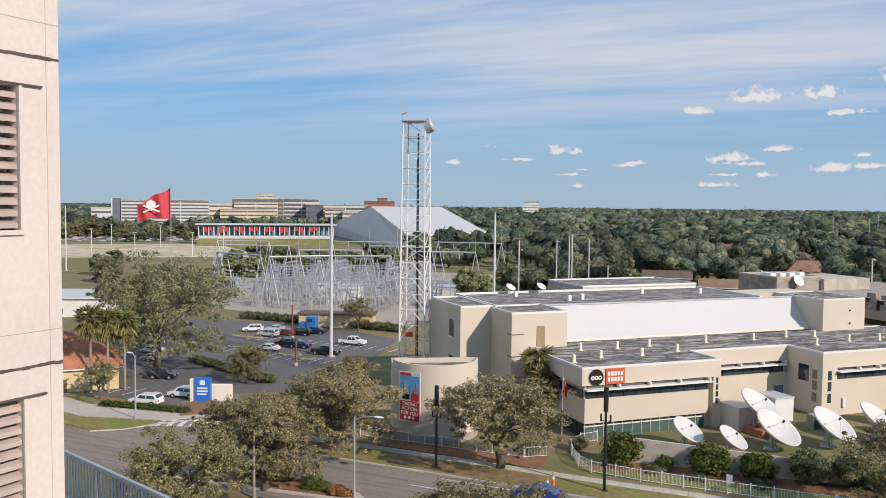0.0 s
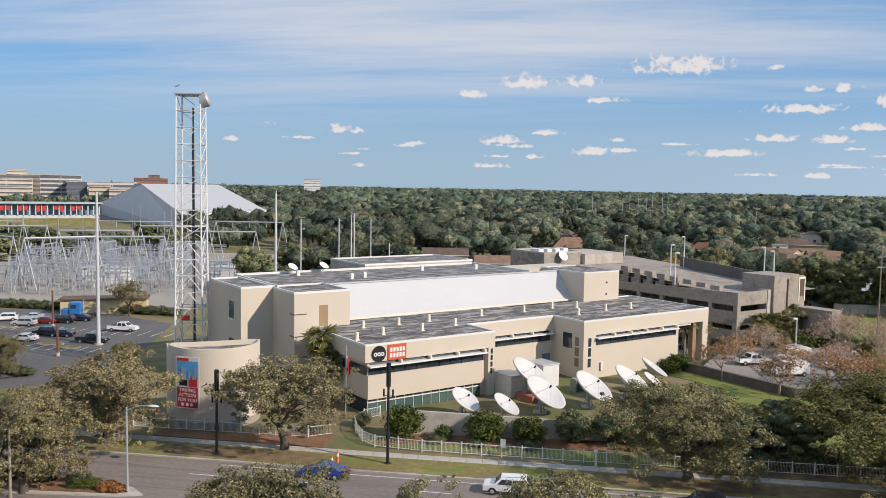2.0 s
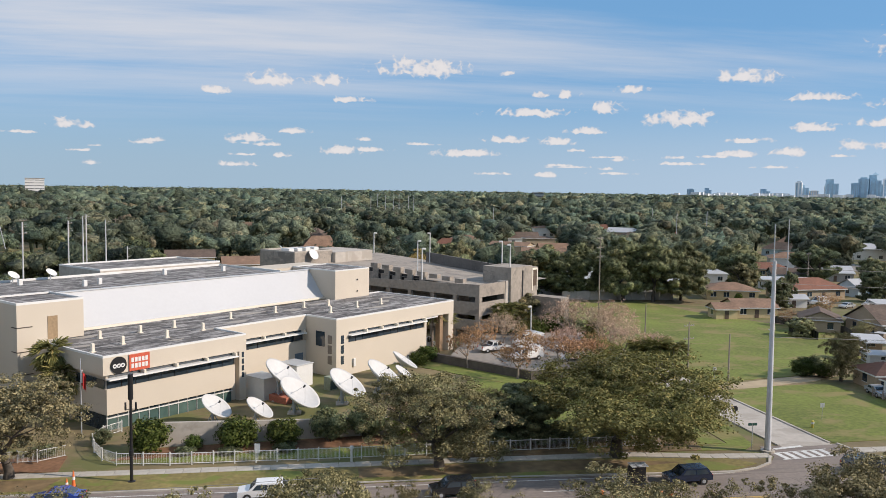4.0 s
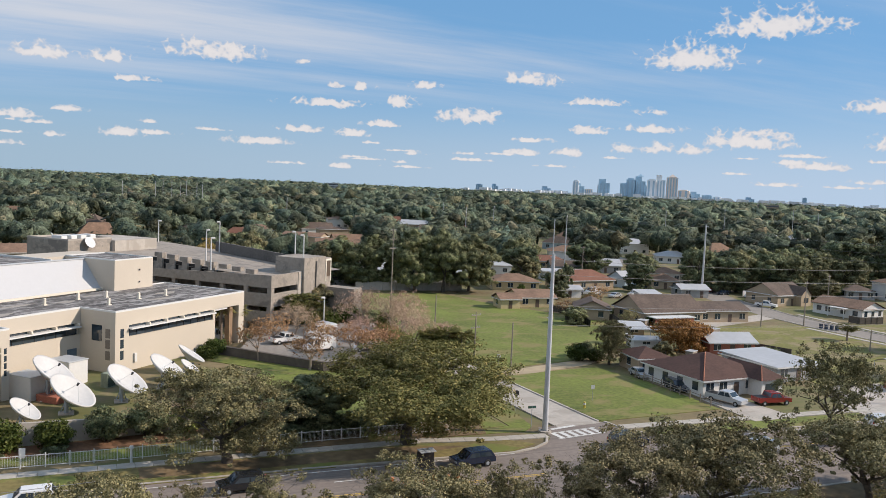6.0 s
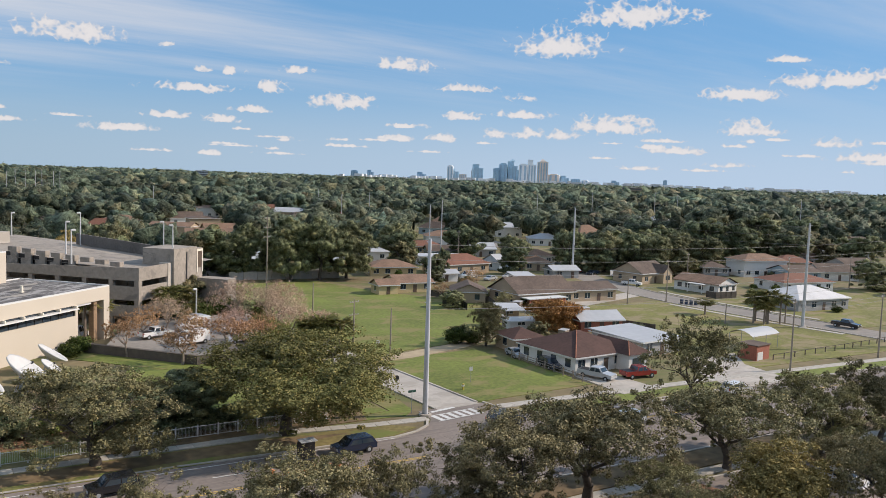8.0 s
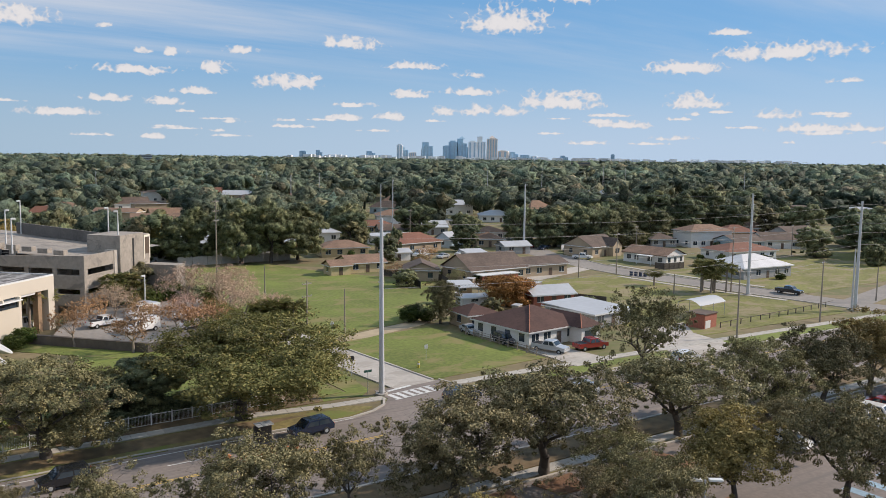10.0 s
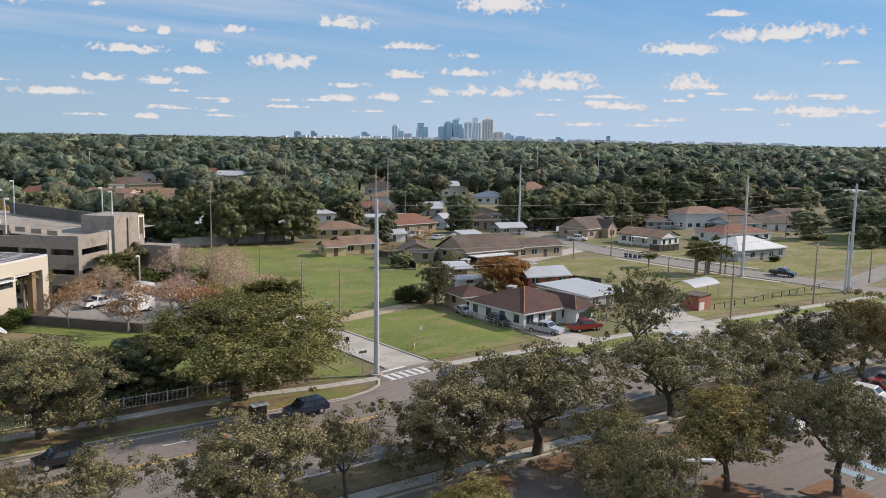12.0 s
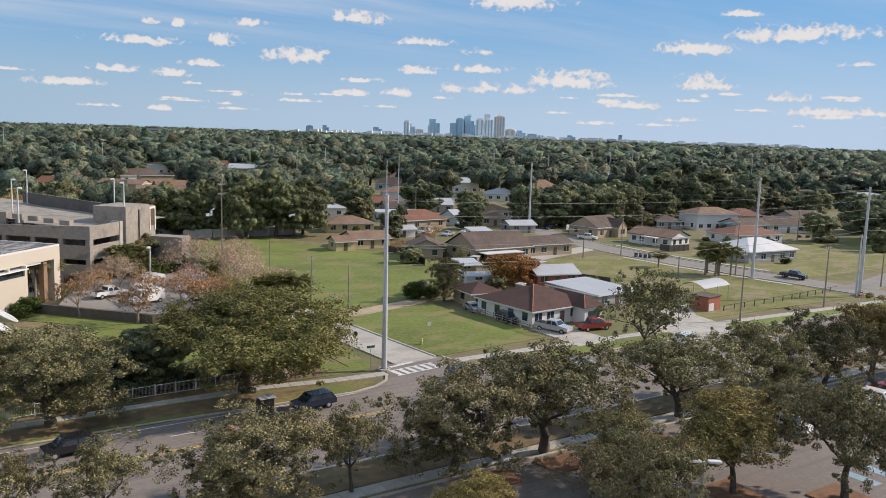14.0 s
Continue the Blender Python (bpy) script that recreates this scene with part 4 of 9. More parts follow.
    # roofs of the wings
    for x0, y0, x1, y1 in ((52.6, 91.6, 73.5, 110.9), (73.5, 98.2, 91.6, 110.9), (91.6, 91.3, 121.7, 109.3)):
        part("flat_roof", Shape().box(x0, y0, 9.1, x1, y1, 9.16), ROOF_DARK, b, "dark stained bitumen roof with pale patches")
    par = parapet(Shape(), [(52.45, 107.0), (52.45, 91.45), (73.65, 91.45), (73.65, 98.05), (91.45, 98.05), (91.45, 91.15), (121.85, 91.15), (121.85, 109.4), (117.0, 109.4)], 9.1, zr)
    part("parapet", par, WHITE, b, "white metal-capped parapet")
    for u, vv, a, c in ((80, 101, 2.6, 0.9), (94, 104, 2.2, 0.8), (112, 100, 2.6, 1.1), (58, 105.6, 2.2, 0.8), (65, 95, 1.4, 0.5), (106.5, 96, 3.2, 0.8), (74, 98.6, 3.0, 0.5), (87, 106, 3.4, 0.6), (101, 106.5, 2.4, 0.5), (55, 100, 1.8, 0.6), (117, 103, 2.6, 0.7)):
        stain = Shape().prism([(u + a * math.cos(t) * (0.8 + 0.3 * math.sin(3 * t)), vv + c * math.sin(t)) for t in (6.283 * i / 14 for i in range(14))], 9.16, 9.17)
        part("roof_patch", stain, GRAVEL, b, "pale dried puddle stain")
    for u, vv in ((53.4, 95.5), (58.8, 103.3), (58.6, 97.4), (64.8, 103.2), (65.1, 97.3), (70.4, 103.4), (71.9, 98.6), (81, 104.0), (89.9, 103.8), (97.0, 104.6), (101.6, 103.3), (96.1, 97.2), (103.6, 98.3), (109.3, 97.8)):
        s = Shape().box(u - 0.3, vv - 0.3, 9.15, u + 0.3, vv + 0.3, 9.3).box(u - 0.2, vv - 0.2, 9.3, u + 0.2, vv + 0.2, 10.25, bevel=0.05)
        part("roof_vent", s, CREAM_PALE, b, "pale square roof vent")
    # the tall hall with its white sloping roof
    slope = Shape()
    prof = [(110.9, 9.45), (111.6, 10.2), (112.6, 11.4), (113.8, 12.9), (114.9, 14.3)]
    n = 26
    vs = [(58.6 + (108 - 58.6) * i / n, pv, pz) for i in range(n + 1) for pv, pz in prof]
    k = len(prof)
    slope.add(vs, [(i * k + j, (i + 1) * k + j, (i + 1) * k + j + 1, i * k + j + 1) for i in range(n) for j in range(k - 1)])
    part("sloping_roof", slope, WHITE_METAL, b, "bright white sloping metal roof")
    part("roof_foot", Shape().box(58.6, 110.5, 9.15, 108, 110.95, 9.5), CREAM_PALE, b)
    part("main_hall", Shape().box(50.5, 115.0, 0, 101, 133, 14.2), CREAM, b)
    part("hall_side", Shape().box(58.0, 110.95, 0, 107.9, 115.0, 9.4), CREAM, b)
    part("rear_hall", Shape().box(76, 133, 0, 101, 147, 14.9), CONCRETE_PALE, b)
    part("link_block", Shape().box(101, 119.5, 0, 117, 126, 14.4), CREAM, b)
    part("hall_roof", Shape().box(50.8, 115.3, 14.2, 100.7, 132.7, 14.25), ROOF_DARK, b, "dark upper roof")
    part("rear_hall_roof", Shape().box(76.3, 133.3, 14.9, 100.7, 146.7, 14.95), ROOF_DARK, b)
    part("hall_parapet", parapet(Shape(), [(101, 115.2), (101, 132.9), (50.7, 132.9), (50.7, 115.2)], 14.2, 14.6), WHITE, b)
    part("rear_parapet", parapet(Shape(), [(76.1, 133.2), (101, 133.2), (101, 146.9), (76.1, 146.9), (76.1, 133.2)], 14.9, 15.2), WHITE, b)
    part("ridge_flashing", Shape().box(58.6, 114.7, 14.25, 108, 115.3, 14.42), TRIM, b)
    for u, vv in ((66, 120), (69, 121), (84, 126), (95, 124), (60, 128)):
        part("roof_vent", Shape().box(u - 0.3, vv - 0.3, 14.25, u + 0.3, vv + 0.3, 15.2, bevel=0.06), WHITE, b)
    part("penthouse", Shape().box(107.8, 107.8, 0, 117, 119.5, 14.4), CREAM, b, "plain cream penthouse block")
    part("penthouse_roof", Shape().box(108.1, 108.1, 14.4, 116.7, 119.2, 14.45), ROOF_DARK, b)
    part("penthouse_parapet", parapet(Shape(), [(107.93, 107.93), (116.87, 107.93), (116.87, 119.37), (107.93, 119.37), (107.93, 107.93)], 14.4, 14.62, 0.25), WHITE, b)
    for u, z in ((113.5, 12.4), (113.5, 10.2)):
        part("wall_light", Shape().box(u, 107.6, z, u + 0.25, 107.8, z + 0.25, bevel=0.04), BLACK, b)
    # towers at the left end
    for name, (u0, v0, u1, v1), z in (("front_tower", (49.6, 107.0, 58.6, 116.0), 14.2), ("rear_tower", (44.6, 114.5, 49.6, 128.0), 14.4)):
        part(name, Shape().box(u0, v0, 0, u1, v1, z), CREAM, b, "plain cream stair tower")
        part("tower_roof", Shape().box(u0 + 0.3, v0 + 0.3, z, u1 - 0.3, v1 - 0.3, z + 0.05), ROOF_DARK, b)
        part("tower_parapet", parapet(Shape(), [(u0 + 0.13, v0 + 0.13), (u1 - 0.13, v0 + 0.13), (u1 - 0.13, v1 - 0.13), (u0 + 0.13, v1 - 0.13), (u0 + 0.13, v0 + 0.13)], z, z + 0.3, 0.25), WHITE, b)
    part("tower_door", Shape().box(53.6, 106.95, 9.3, 54.95, 107.0, 12.4), surface("tan_door", (0.33, 0.23, 0.13), 0.7), b, "tan roof door")
    for z in (5.0, 8.0, 11.2):
        part("control_joint", Shape().box(49.58, 106.96, z, 51.6, 107.0, z + 0.12).box(49.56, 107.0, z, 49.6, 108.5, z + 0.12), CRACK, b, "dark joint line")
    for z in (4.0, 9.6):
        part("tower_window", Shape().box(44.55, 117.4, z, 44.6, 119.2, z + 2.6), GLASS_DARK, b)
        part("window_sill", Shape().box(44.4, 117.2, z - 0.2, 44.6, 119.4, z), CREAM_PALE, b)
    for u, vv in ((60.5, 131.5), (66.5, 131.5)):
        up = Vector((0.24, -0.54, 0.81)).to_track_quat("Z", "Y").to_matrix().to_4x4()
        d = Shape().lathe([(0.02, 0.0), (0.5, 0.12), (0.92, 0.4), (0.92, 0.45), (0.5, 0.18), (0.02, 0.06)], 20, Matrix.Translation((u, vv, 15.2)) @ up)
        d.tube((u, vv, 14.2), (u, vv, 15.2), 0.08)
        part("roof_dish", d, WHITE, b, "small white roof dish", smooth=False)
    # station sign: a dark disc and a red panel
    part("sign_disc", Shape().lathe([(0.01, 0.0), (1.05, 0.0), (1.05, 0.1), (0.01, 0.1)], 32, Matrix.Translation((54.3, 91.26, 8.0)) @ Matrix.Rotation(radians(90), 4, "X")), BLACK, b, "round black sign with pale dots")
    for i in range(3):
        part("disc_mark", Shape().lathe([(0.12, 0), (0.27, 0), (0.27, 0.04), (0.12, 0.04)], 20, Matrix.Translation((53.75 + i * 0.53, 91.15, 7.95)) @ Matrix.Rotation(radians(90), 4, "X")), WHITE, b)
    part("sign_panel", Shape().box(55.7, 91.14, 7.0, 58.5, 91.26, 9.05), surface("orange_red_panel", (0.55, 0.10, 0.05), 0.5, vary=0.15), b, "red and white sign panel")
    for i in range(2):
        for j in range(5):
            part("panel_bar", Shape().box(55.95 + j * 0.48, 91.1, 7.35 + i * 0.75, 56.3 + j * 0.48, 91.14, 7.9 + i * 0.75), WHITE, b)


station()


def rotunda():
    at = Matrix.Translation((-44.2, 97.2, 0)) @ Matrix.Rotation(radians(30), 4, "Z")
    b = thing("round_pavilion", "cream curved-wall pavilion with a tall printed banner", "building", at)
    r, top = 5.6, 9.9
    s = Shape().lathe([(r, 0), (r, top)], 40, None, math.pi, 2 * math.pi)
    s.lathe([(r, top), (r - 0.3, top), (r - 0.3, 9.3)], 40, None, math.pi, 2 * math.pi)
    part("curved_wall", s, CREAM, b, "smooth curved cream wall", smooth=False)
    part("flat_wall", Shape().box(-r, -0.3, 0, r, 0.0, top), CREAM, b)
    part("side_return", Shape().box(-r, 0, 0, -r + 2.4, 5, 9.0), CREAM, b)
    part("pavilion_roof", Shape().prism([(r * 0.95 * math.cos(math.pi + math.pi * i / 20), r * 0.95 * math.sin(math.pi + math.pi * i / 20)) for i in range(21)], 9.2, 9.3), ROOF_DARK, b)
    part("stone_base", Shape().lathe([(r + 0.06, 0), (r + 0.06, 0.9), (r, 0.95)], 40, None, math.pi, 2 * math.pi), CONCRETE, b, "dark stone plinth")
    # banner on brackets, facing the junction
    m = Matrix.Rotation(radians(-128), 4, "Z") @ Matrix.Translation((r + 0.25, 0, 0)) @ Matrix.Rotation(radians(90), 4, "Z")
    ban = Shape().box(-1.6, -0.08, 2.7, 1.6, 0.0, 9.0, m)
    banner = part("banner", ban, WHITE, b, "tall red, white and blue printed banner")
    bits = (("banner_sky", -1.45, 6.3, 1.45, 8.5, surface("banner_blue", (0.10, 0.36, 0.66), 0.5, vary=0.3, grain=0.8)), ("banner_header", -1.45, 8.5, 0.2, 8.85, RED),
            ("banner_red", -1.45, 2.85, 1.45, 5.3, surface("banner_crimson", (0.42, 0.03, 0.05), 0.5)), ("banner_logo", 0.2, 5.4, 1.4, 6.6, RED), ("banner_disc", -1.1, 5.5, 0.0, 6.2, BLACK))
    for i, (nm, x0, z0, x1, z1, mt) in enumerate(bits):
        part(nm, Shape().box(x0, -0.1 - 0.004 * i, z0, x1, -0.085, z1, m), mt, banner)
    for i, x in enumerate((-1.2, -0.75, -0.4, 0.25, 0.8, 1.1)):
        part("banner_tower", Shape().box(x - 0.12, -0.13, 6.3, x + 0.14, -0.11, 6.9 + 0.55 * ((i * 7) % 4) / 2, m), surface("banner_grey", (0.3, 0.34, 0.4), 0.5), banner)
    for i in range(3):
        part("banner_dot", Shape().lathe([(0.01, 0), (0.19, 0), (0.19, 0.02), (0.01, 0.02)], 16, m @ Matrix.Translation((-0.65 + 0.62 * i, -0.1, 3.2)) @ Matrix.Rotation(radians(90), 4, "X")), WHITE, banner)
    for i, word in enumerate(("TAKING", "ACTION", "FOR YOU")):
        cu = bpy.data.curves.new("slogan", "FONT")
        cu.body, cu.size, cu.align_x, cu.extrude = word, 0.62, "CENTER", 0.01
        t = new("slogan", cu)
        t.matrix_basis = m @ Matrix.Translation((0, -0.12, 4.75 - 0.6 * i)) @ Matrix.Rotation(radians(90), 4, "X")
        me = bpy.data.meshes.new_from_object(t)
        bpy.data.objects.remove(t)
        me.materials.append(WHITE)
        o = new("slogan", me)
        o.matrix_basis = m @ Matrix.Translation((0, -0.12, 4.75 - 0.6 * i)) @ Matrix.Rotation(radians(90), 4, "X")
        o.parent = banner


rotunda()


def garage():
    b = thing("parking_garage", "weathered concrete parking garage with open decks", "building", FRONT)
    u0, u1, v0, v1 = 131.2, 141.2, 91.6, 128.0
    for i, (z0, z1) in enumerate(((2.0, 4.2), (5.1, 7.7), (8.8, 11.3))):
        part("front_parapet", Shape().box(u0, v0, z0, u1, v0 + 0.35, z1), CONCRETE, b, "concrete deck parapet")
        top_end = z1 if i < 2 else 10.2
        part("side_parapet", Shape().add([(u0, v0 + 0.35, z0), (u0 + 0.35, v0 + 0.35, z0), (u0 + 0.35, v1, z0), (u0, v1, z0), (u0, v0 + 0.35, z1), (u0 + 0.35, v0 + 0.35, z1), (u0 + 0.35, v1, top_end), (u0, v1, top_end)],
                                         [(3, 2, 1, 0), (4, 5, 6, 7), (0, 1, 5, 4), (1, 2, 6, 5), (2, 3, 7, 6), (3, 0, 4, 7)]), CONCRETE, b)
        part("deck", Shape().box(u0 + 0.35, v0 + 0.35, z0, u1 + 12, v1, z0 + 0.5 if i < 2 else 9.9), CONCRETE_PALE if i == 2 else CONCRETE, b)
    for j, vv in enumerate((91.7, 97.2, 103, 109, 115, 121)):
        part("side_column", Shape().box(u0 + 0.06, vv, 0, u0 + 0.75, vv + 0.9, 8.9), CONCRETE, b)
    for uu in (131.4, 140.2):
        part("front_column", Shape().box(uu, v0 + 0.06, 0, uu + 0.9, v0 + 0.8, 8.9), CONCRETE, b)
    part("core_wall", Shape().box(u0 + 5, v0 + 6, 0, u1 + 11, v1, 8.8), CONCRETE, b)
    part("front_strip", Shape().box(u1 - 0.8, v0 - 0.1, 0, u1 + 0.6, v0 + 2, 11.35), CONCRETE_PALE, b)
    # stepped blocks along the ramp
    for i in range(8):
        vv, z = 96.9 + i * 3.3, 11.9 + i * 0.24
        part("ramp_block", Shape().box(132.9, vv, z - 0.9, 134.2, vv + 2.1, z, bevel=0.05), CONCRETE, b, "stepped concrete block")
        if i > 2:
            # a pier below the block; black sheets paint the shade of slots beside it
            part("ramp_pier", Shape().box(133.0, vv + 0.1, 9.9, 134.0, vv + 1.5, z - 0.9), CONCRETE, b)
            part("ramp_opening", Shape().box(133.5, vv + 1.5, 10.0, 133.6, vv + 3.4, z - 1.1), BLACK, b, "black sheet for the shade between piers")
            part("slot_sill", Shape().box(133.0, vv + 1.5, 9.9, 133.4, vv + 2.4, z - 1.9), CONCRETE, b)
    part("roof_deck", Shape().add([(133, 92, 10.5), (158, 92, 10.5), (166, 150, 12.4), (133, 150, 12.4)], [(0, 1, 2, 3)]), CONCRETE, b, "pale sloping roof deck")
    stained = surface("dark_concrete", (0.15, 0.14, 0.13), 0.9, vary=0.3)
    for i in range(26):
        f = i / 26
        part("far_parapet", Shape().box(152 + 8 * f, 98 + 30 * f, 10.6 + 1.2 * f, 152.5 + 8 * f, 99.05 + 30 * f, 13.0 + 1.2 * f), stained, b, "dark stained far parapet")
    part("stair_tower", Shape().box(141.6, 91.0, 0, 149.8, 98, 14.0), CONCRETE, b, "tall concrete stair tower")
    part("stair_side", Shape().box(149.8, 91.0, 0, 152, 96, 13.6), CONCRETE, b)
    part("stair_slot", Shape().box(145.8, 90.96, 1, 146.3, 91.0, 13.2), BLACK, b)
    part("stair_glass", Shape().box(150.1, 90.96, 9.6, 151.7, 91.0, 13.0), surface("brown_glass", (0.12, 0.09, 0.07), 0.2), b)
    part("stair_frame", Shape().box(149.8, 90.9, 8.6, 150.1, 91.0, 13.4).box(151.7, 90.9, 8.6, 152.0, 91.0, 13.4).box(150.1, 90.9, 13.0, 151.7, 91.0, 13.4), CREAM_PALE, b)
    part("low_wing", Shape().box(150, 84, 0, 153.5, 91, 7.5), CONCRETE, b)


garage()


def back_offices():
    b = thing("rear_office_block", "grey flat-roofed concrete block behind the hall", "building", FRONT)
    part("grey_wall", Shape().box(127, 140, 0, 139, 152, 14.9), CONCRETE, b)
    part("pale_wall", Shape().box(139, 139, 0, 152, 152, 14.5), CONCRETE_PALE, b)
    part("roof_rail", parapet(Shape(), [(127.2, 140.2), (138.8, 140.2), (138.8, 151.8), (127.2, 151.8), (127.2, 140.2)], 14.9, 15.2), CONCRETE_PALE, b)
    for i in range(4):
        part("roof_unit", Shape().box(128 + i * 2.6, 143, 14.9, 129.6 + i * 2.6, 146, 15.7, bevel=0.1), WHITE, b)
    part("wall_dish", Shape().lathe([(0.02, 0), (0.9, 0.15), (1.3, 0.45), (1.3, 0.5), (0.02, 0.05)], 20, Matrix.Translation((132, 139.4, 14.2)) @ Matrix.Rotation(radians(60), 4, "X")), WHITE, b)


back_offices()


# ---------------------------------------------------------------- satellite dishes
def dish(x, y, z, size, turn=0.0, label="large white satellite dish on a steel mount", face=(0.55, -0.22, 0.81)):
    """A dish of that diameter, centred at the place, facing up to the south."""
    d = thing("satellite_dish", label, "satellite dish", Matrix.Translation((x, y, 0)), "satellite dishes")
    way = (Matrix.Rotation(radians(turn), 3, "Z") @ Vector(face)).normalized()
    q = Matrix.Translation((0, 0, z)) @ way.to_track_quat("Z", "Y").to_matrix().to_4x4()
    r = size / 2
    z -= 0.12 * r
    q = Matrix.Translation((0, 0, z)) @ way.to_track_quat("Z", "Y").to_matrix().to_4x4()
    prof = [(r * f, 0.36 * r * f * f - 0.16 * r) for f in (0.02, 0.2, 0.4, 0.6, 0.8, 0.92, 1.0)]
    back = [(p, h - 0.07 * r) for p, h in reversed(prof)]
    part("reflector", Shape().lathe(prof + back, 36, q), DISH_WHITE, d, "smooth white reflector", smooth=True)
    ribs = Shape()
    for i in range(12):
        a = 6.283 * i / 12
        e = q @ Vector((r * 0.95 * math.cos(a), r * 0.95 * math.sin(a), 0.42 * r * 0.9 - 0.26 * r))
        ribs.tube(q @ Vector((0, 0, -0.34 * r)), e, 0.04, n=4)
    part("rib_frame", ribs, TRIM, d)
    legs = Shape()
    for a in (0.5, 2.6, 4.7):
        legs.tube(q @ Vector((r * 0.45 * math.cos(a), r * 0.45 * math.sin(a), -0.08 * r)), q @ Vector((0.1 * math.cos(a), 0.1 * math.sin(a), 0.5 * r)), 0.016, n=4)
    part("feed_strut", legs, TRIM, d)
    part("feed_horn", Shape().lathe([(0.02, 0.42 * r), (0.12, 0.42 * r), (0.15, 0.54 * r), (0.02, 0.56 * r)], 12, q), BLACK, d, "dark feed horn")
    hub = q @ Vector((0, 0, -0.3 * r))
    m = Shape().tube((hub.x, hub.y, 0), hub, 0.22 * r / 2.5, n=10)
    m.tube((hub.x + 0.7, hub.y + 0.4, 0), hub, 0.06, n=5).tube((hub.x - 0.7, hub.y + 0.4, 0), hub, 0.06, n=5).tube((hub.x, hub.y - 0.8, 0), hub, 0.06, n=5)
    part("mount", m, STEEL_BLUE, d, "steel pedestal mount")
    part("footing", Shape().box(hub.x - 0.9, hub.y - 0.9, -0.1, hub.x + 0.9, hub.y + 0.9, 0.14, bevel=0.05), CONCRETE_PALE, d)


dish(-13.1, 104.8, 2.3, 4.2)
dish(-7.7, 103.9, 2.2, 3.9, 8)
dish(-5.3, 115.6, 3.9, 6.0, 5)
dish(-2.9, 108.6, 2.9, 6.1, 0)
dish(3.5, 112.8, 3.0, 5.9, 0)
dish(9.0, 118.5, 3.0, 5.9, 5)
dish(13.1, 128.2, 2.8, 4.6, 0, "tilted white satellite dish seen edge-on", (0.55, -0.02, 0.82))
dish(12.5, 123.1, 2.0, 3.3, 10, "small white satellite dish beside the wall")


def yard_things():
    s = thing("equipment_shelter", "white metal equipment shelter behind the dishes", "shelter", FRONT)
    part("body", Shape().box(74.6, 88.5, 0, 77.6, 92.5, 3.0, bevel=0.05), WHITE, s)
    part("roof", Shape().box(74.5, 88.4, 3.0, 77.7, 92.6, 3.12, bevel=0.03), TRIM, s)
    s = thing("equipment_shelter", "white metal cabin beside the recess wall", "shelter", FRONT)
    part("body", Shape().box(82.5, 90.5, 0, 85.8, 94.5, 3.3, bevel=0.05), WHITE, s)
    part("roof", Shape().box(82.4, 90.4, 3.3, 85.9, 94.6, 3.42, bevel=0.03), TRIM, s)
    for i in range(2):
        c = thing("utility_cabinet", "pale green electrical cabinet on the grass", "cabinet", FRONT @ Matrix.Translation((84.6 + i * 1.9, 85.6, 0)), "electrical cabinets")
        part("body", Shape().box(0, 0, 0, 1.5, 1.3, 2.0, bevel=0.04), surface("pale_green_paint", (0.26, 0.30, 0.22), 0.6), c)
        part("door", Shape().box(0.1, -0.03, 0.15, 1.4, 0.0, 1.85), surface("dark_green_louvre", (0.05, 0.07, 0.055), 0.6), c)
    # plain block added in place of the brick-red equipment
    f = thing("brick_planter", "low red-brown block for the brick-red equipment", "planter", FRONT)
    part("wall", Shape().box(75.2, 84.6, 0, 79.2, 88.2, 0.9, bevel=0.05), RED_BRICK, f)
    w = Shape()
    w.add([(-18.2, 95.6, 0), (14, 98.6, 0), (14, 99.0, 0), (-18.2, 96.0, 0), (-18.2, 95.6, 2.9), (14, 98.6, 1.9), (14, 99.0, 1.9), (-18.2, 96.0, 2.9)],
          [(0, 1, 5, 4), (1, 2, 6, 5), (2, 3, 7, 6), (3, 0, 4, 7), (4, 5, 6, 7)])
    structure("garden_wall", w, CONCRETE_PALE, "grey concrete retaining wall behind the shrubs", "wall")


    wall = thing("field_wall", "long low grey block wall behind the field", "wall")
    for i in range(8):
        f0, f1 = i / 8, (i + 1) / 8 - 0.004
        part("wall_panel", strip([(65.9 + 31.3 * f0, 217.8 - 2.5 * f0), (65.9 + 31.3 * f1, 217.8 - 2.5 * f1)], 0.1, 0, 2.3), CONCRETE_PALE, wall)


yard_things()

# ---------------------------------------------------------------- street furniture
def fence():
    """White picket-style metal fence: rails, posts and thin bars."""
    f = thing("metal_fence", "white metal railing fence along the pavement", "fence")
    runs = ([(-23.8, 102.3), (-25.4, 100.2), (-25.8, 97.0), (-25.0, 94.6), (-23.4, 91.6), (-21.5, 89.9), (-15.9, 89.3), (2.1, 89.4), (24, 90.2), (40, 90.4)], [(-52, 91.2), (-36, 91.4), (-30, 91.6), (-27.6, 93.4)])
    rail, post, bars = None, None, Shape()
    for run in runs:
        for a, b in zip(run, run[1:]):
            a, b = Vector(a), Vector(b)
            n = max(1, round((b - a).length / 2.4))
            for i in range(n):
                p, q = a.lerp(b, i / n), a.lerp(b, (i + 1) / n)
                part("post", Shape().box(p.x - 0.06, p.y - 0.06, 0, p.x + 0.06, p.y + 0.06, 1.5, bevel=0.015), WHITE, f)
                for z in (0.2, 1.3):
                    part("rail", Shape().tube((p.x, p.y, z), (q.x, q.y, z), 0.035, n=4), WHITE, f)
                for k in range(1, 16):
                    c = p.lerp(q, k / 16)
                    bars.tube((c.x, c.y, 0.15), (c.x, c.y, 1.38), 0.011, n=4, caps=False)
    tagged(part("bar", bars, WHITE, f), "", "", "", "stuff")


fence()


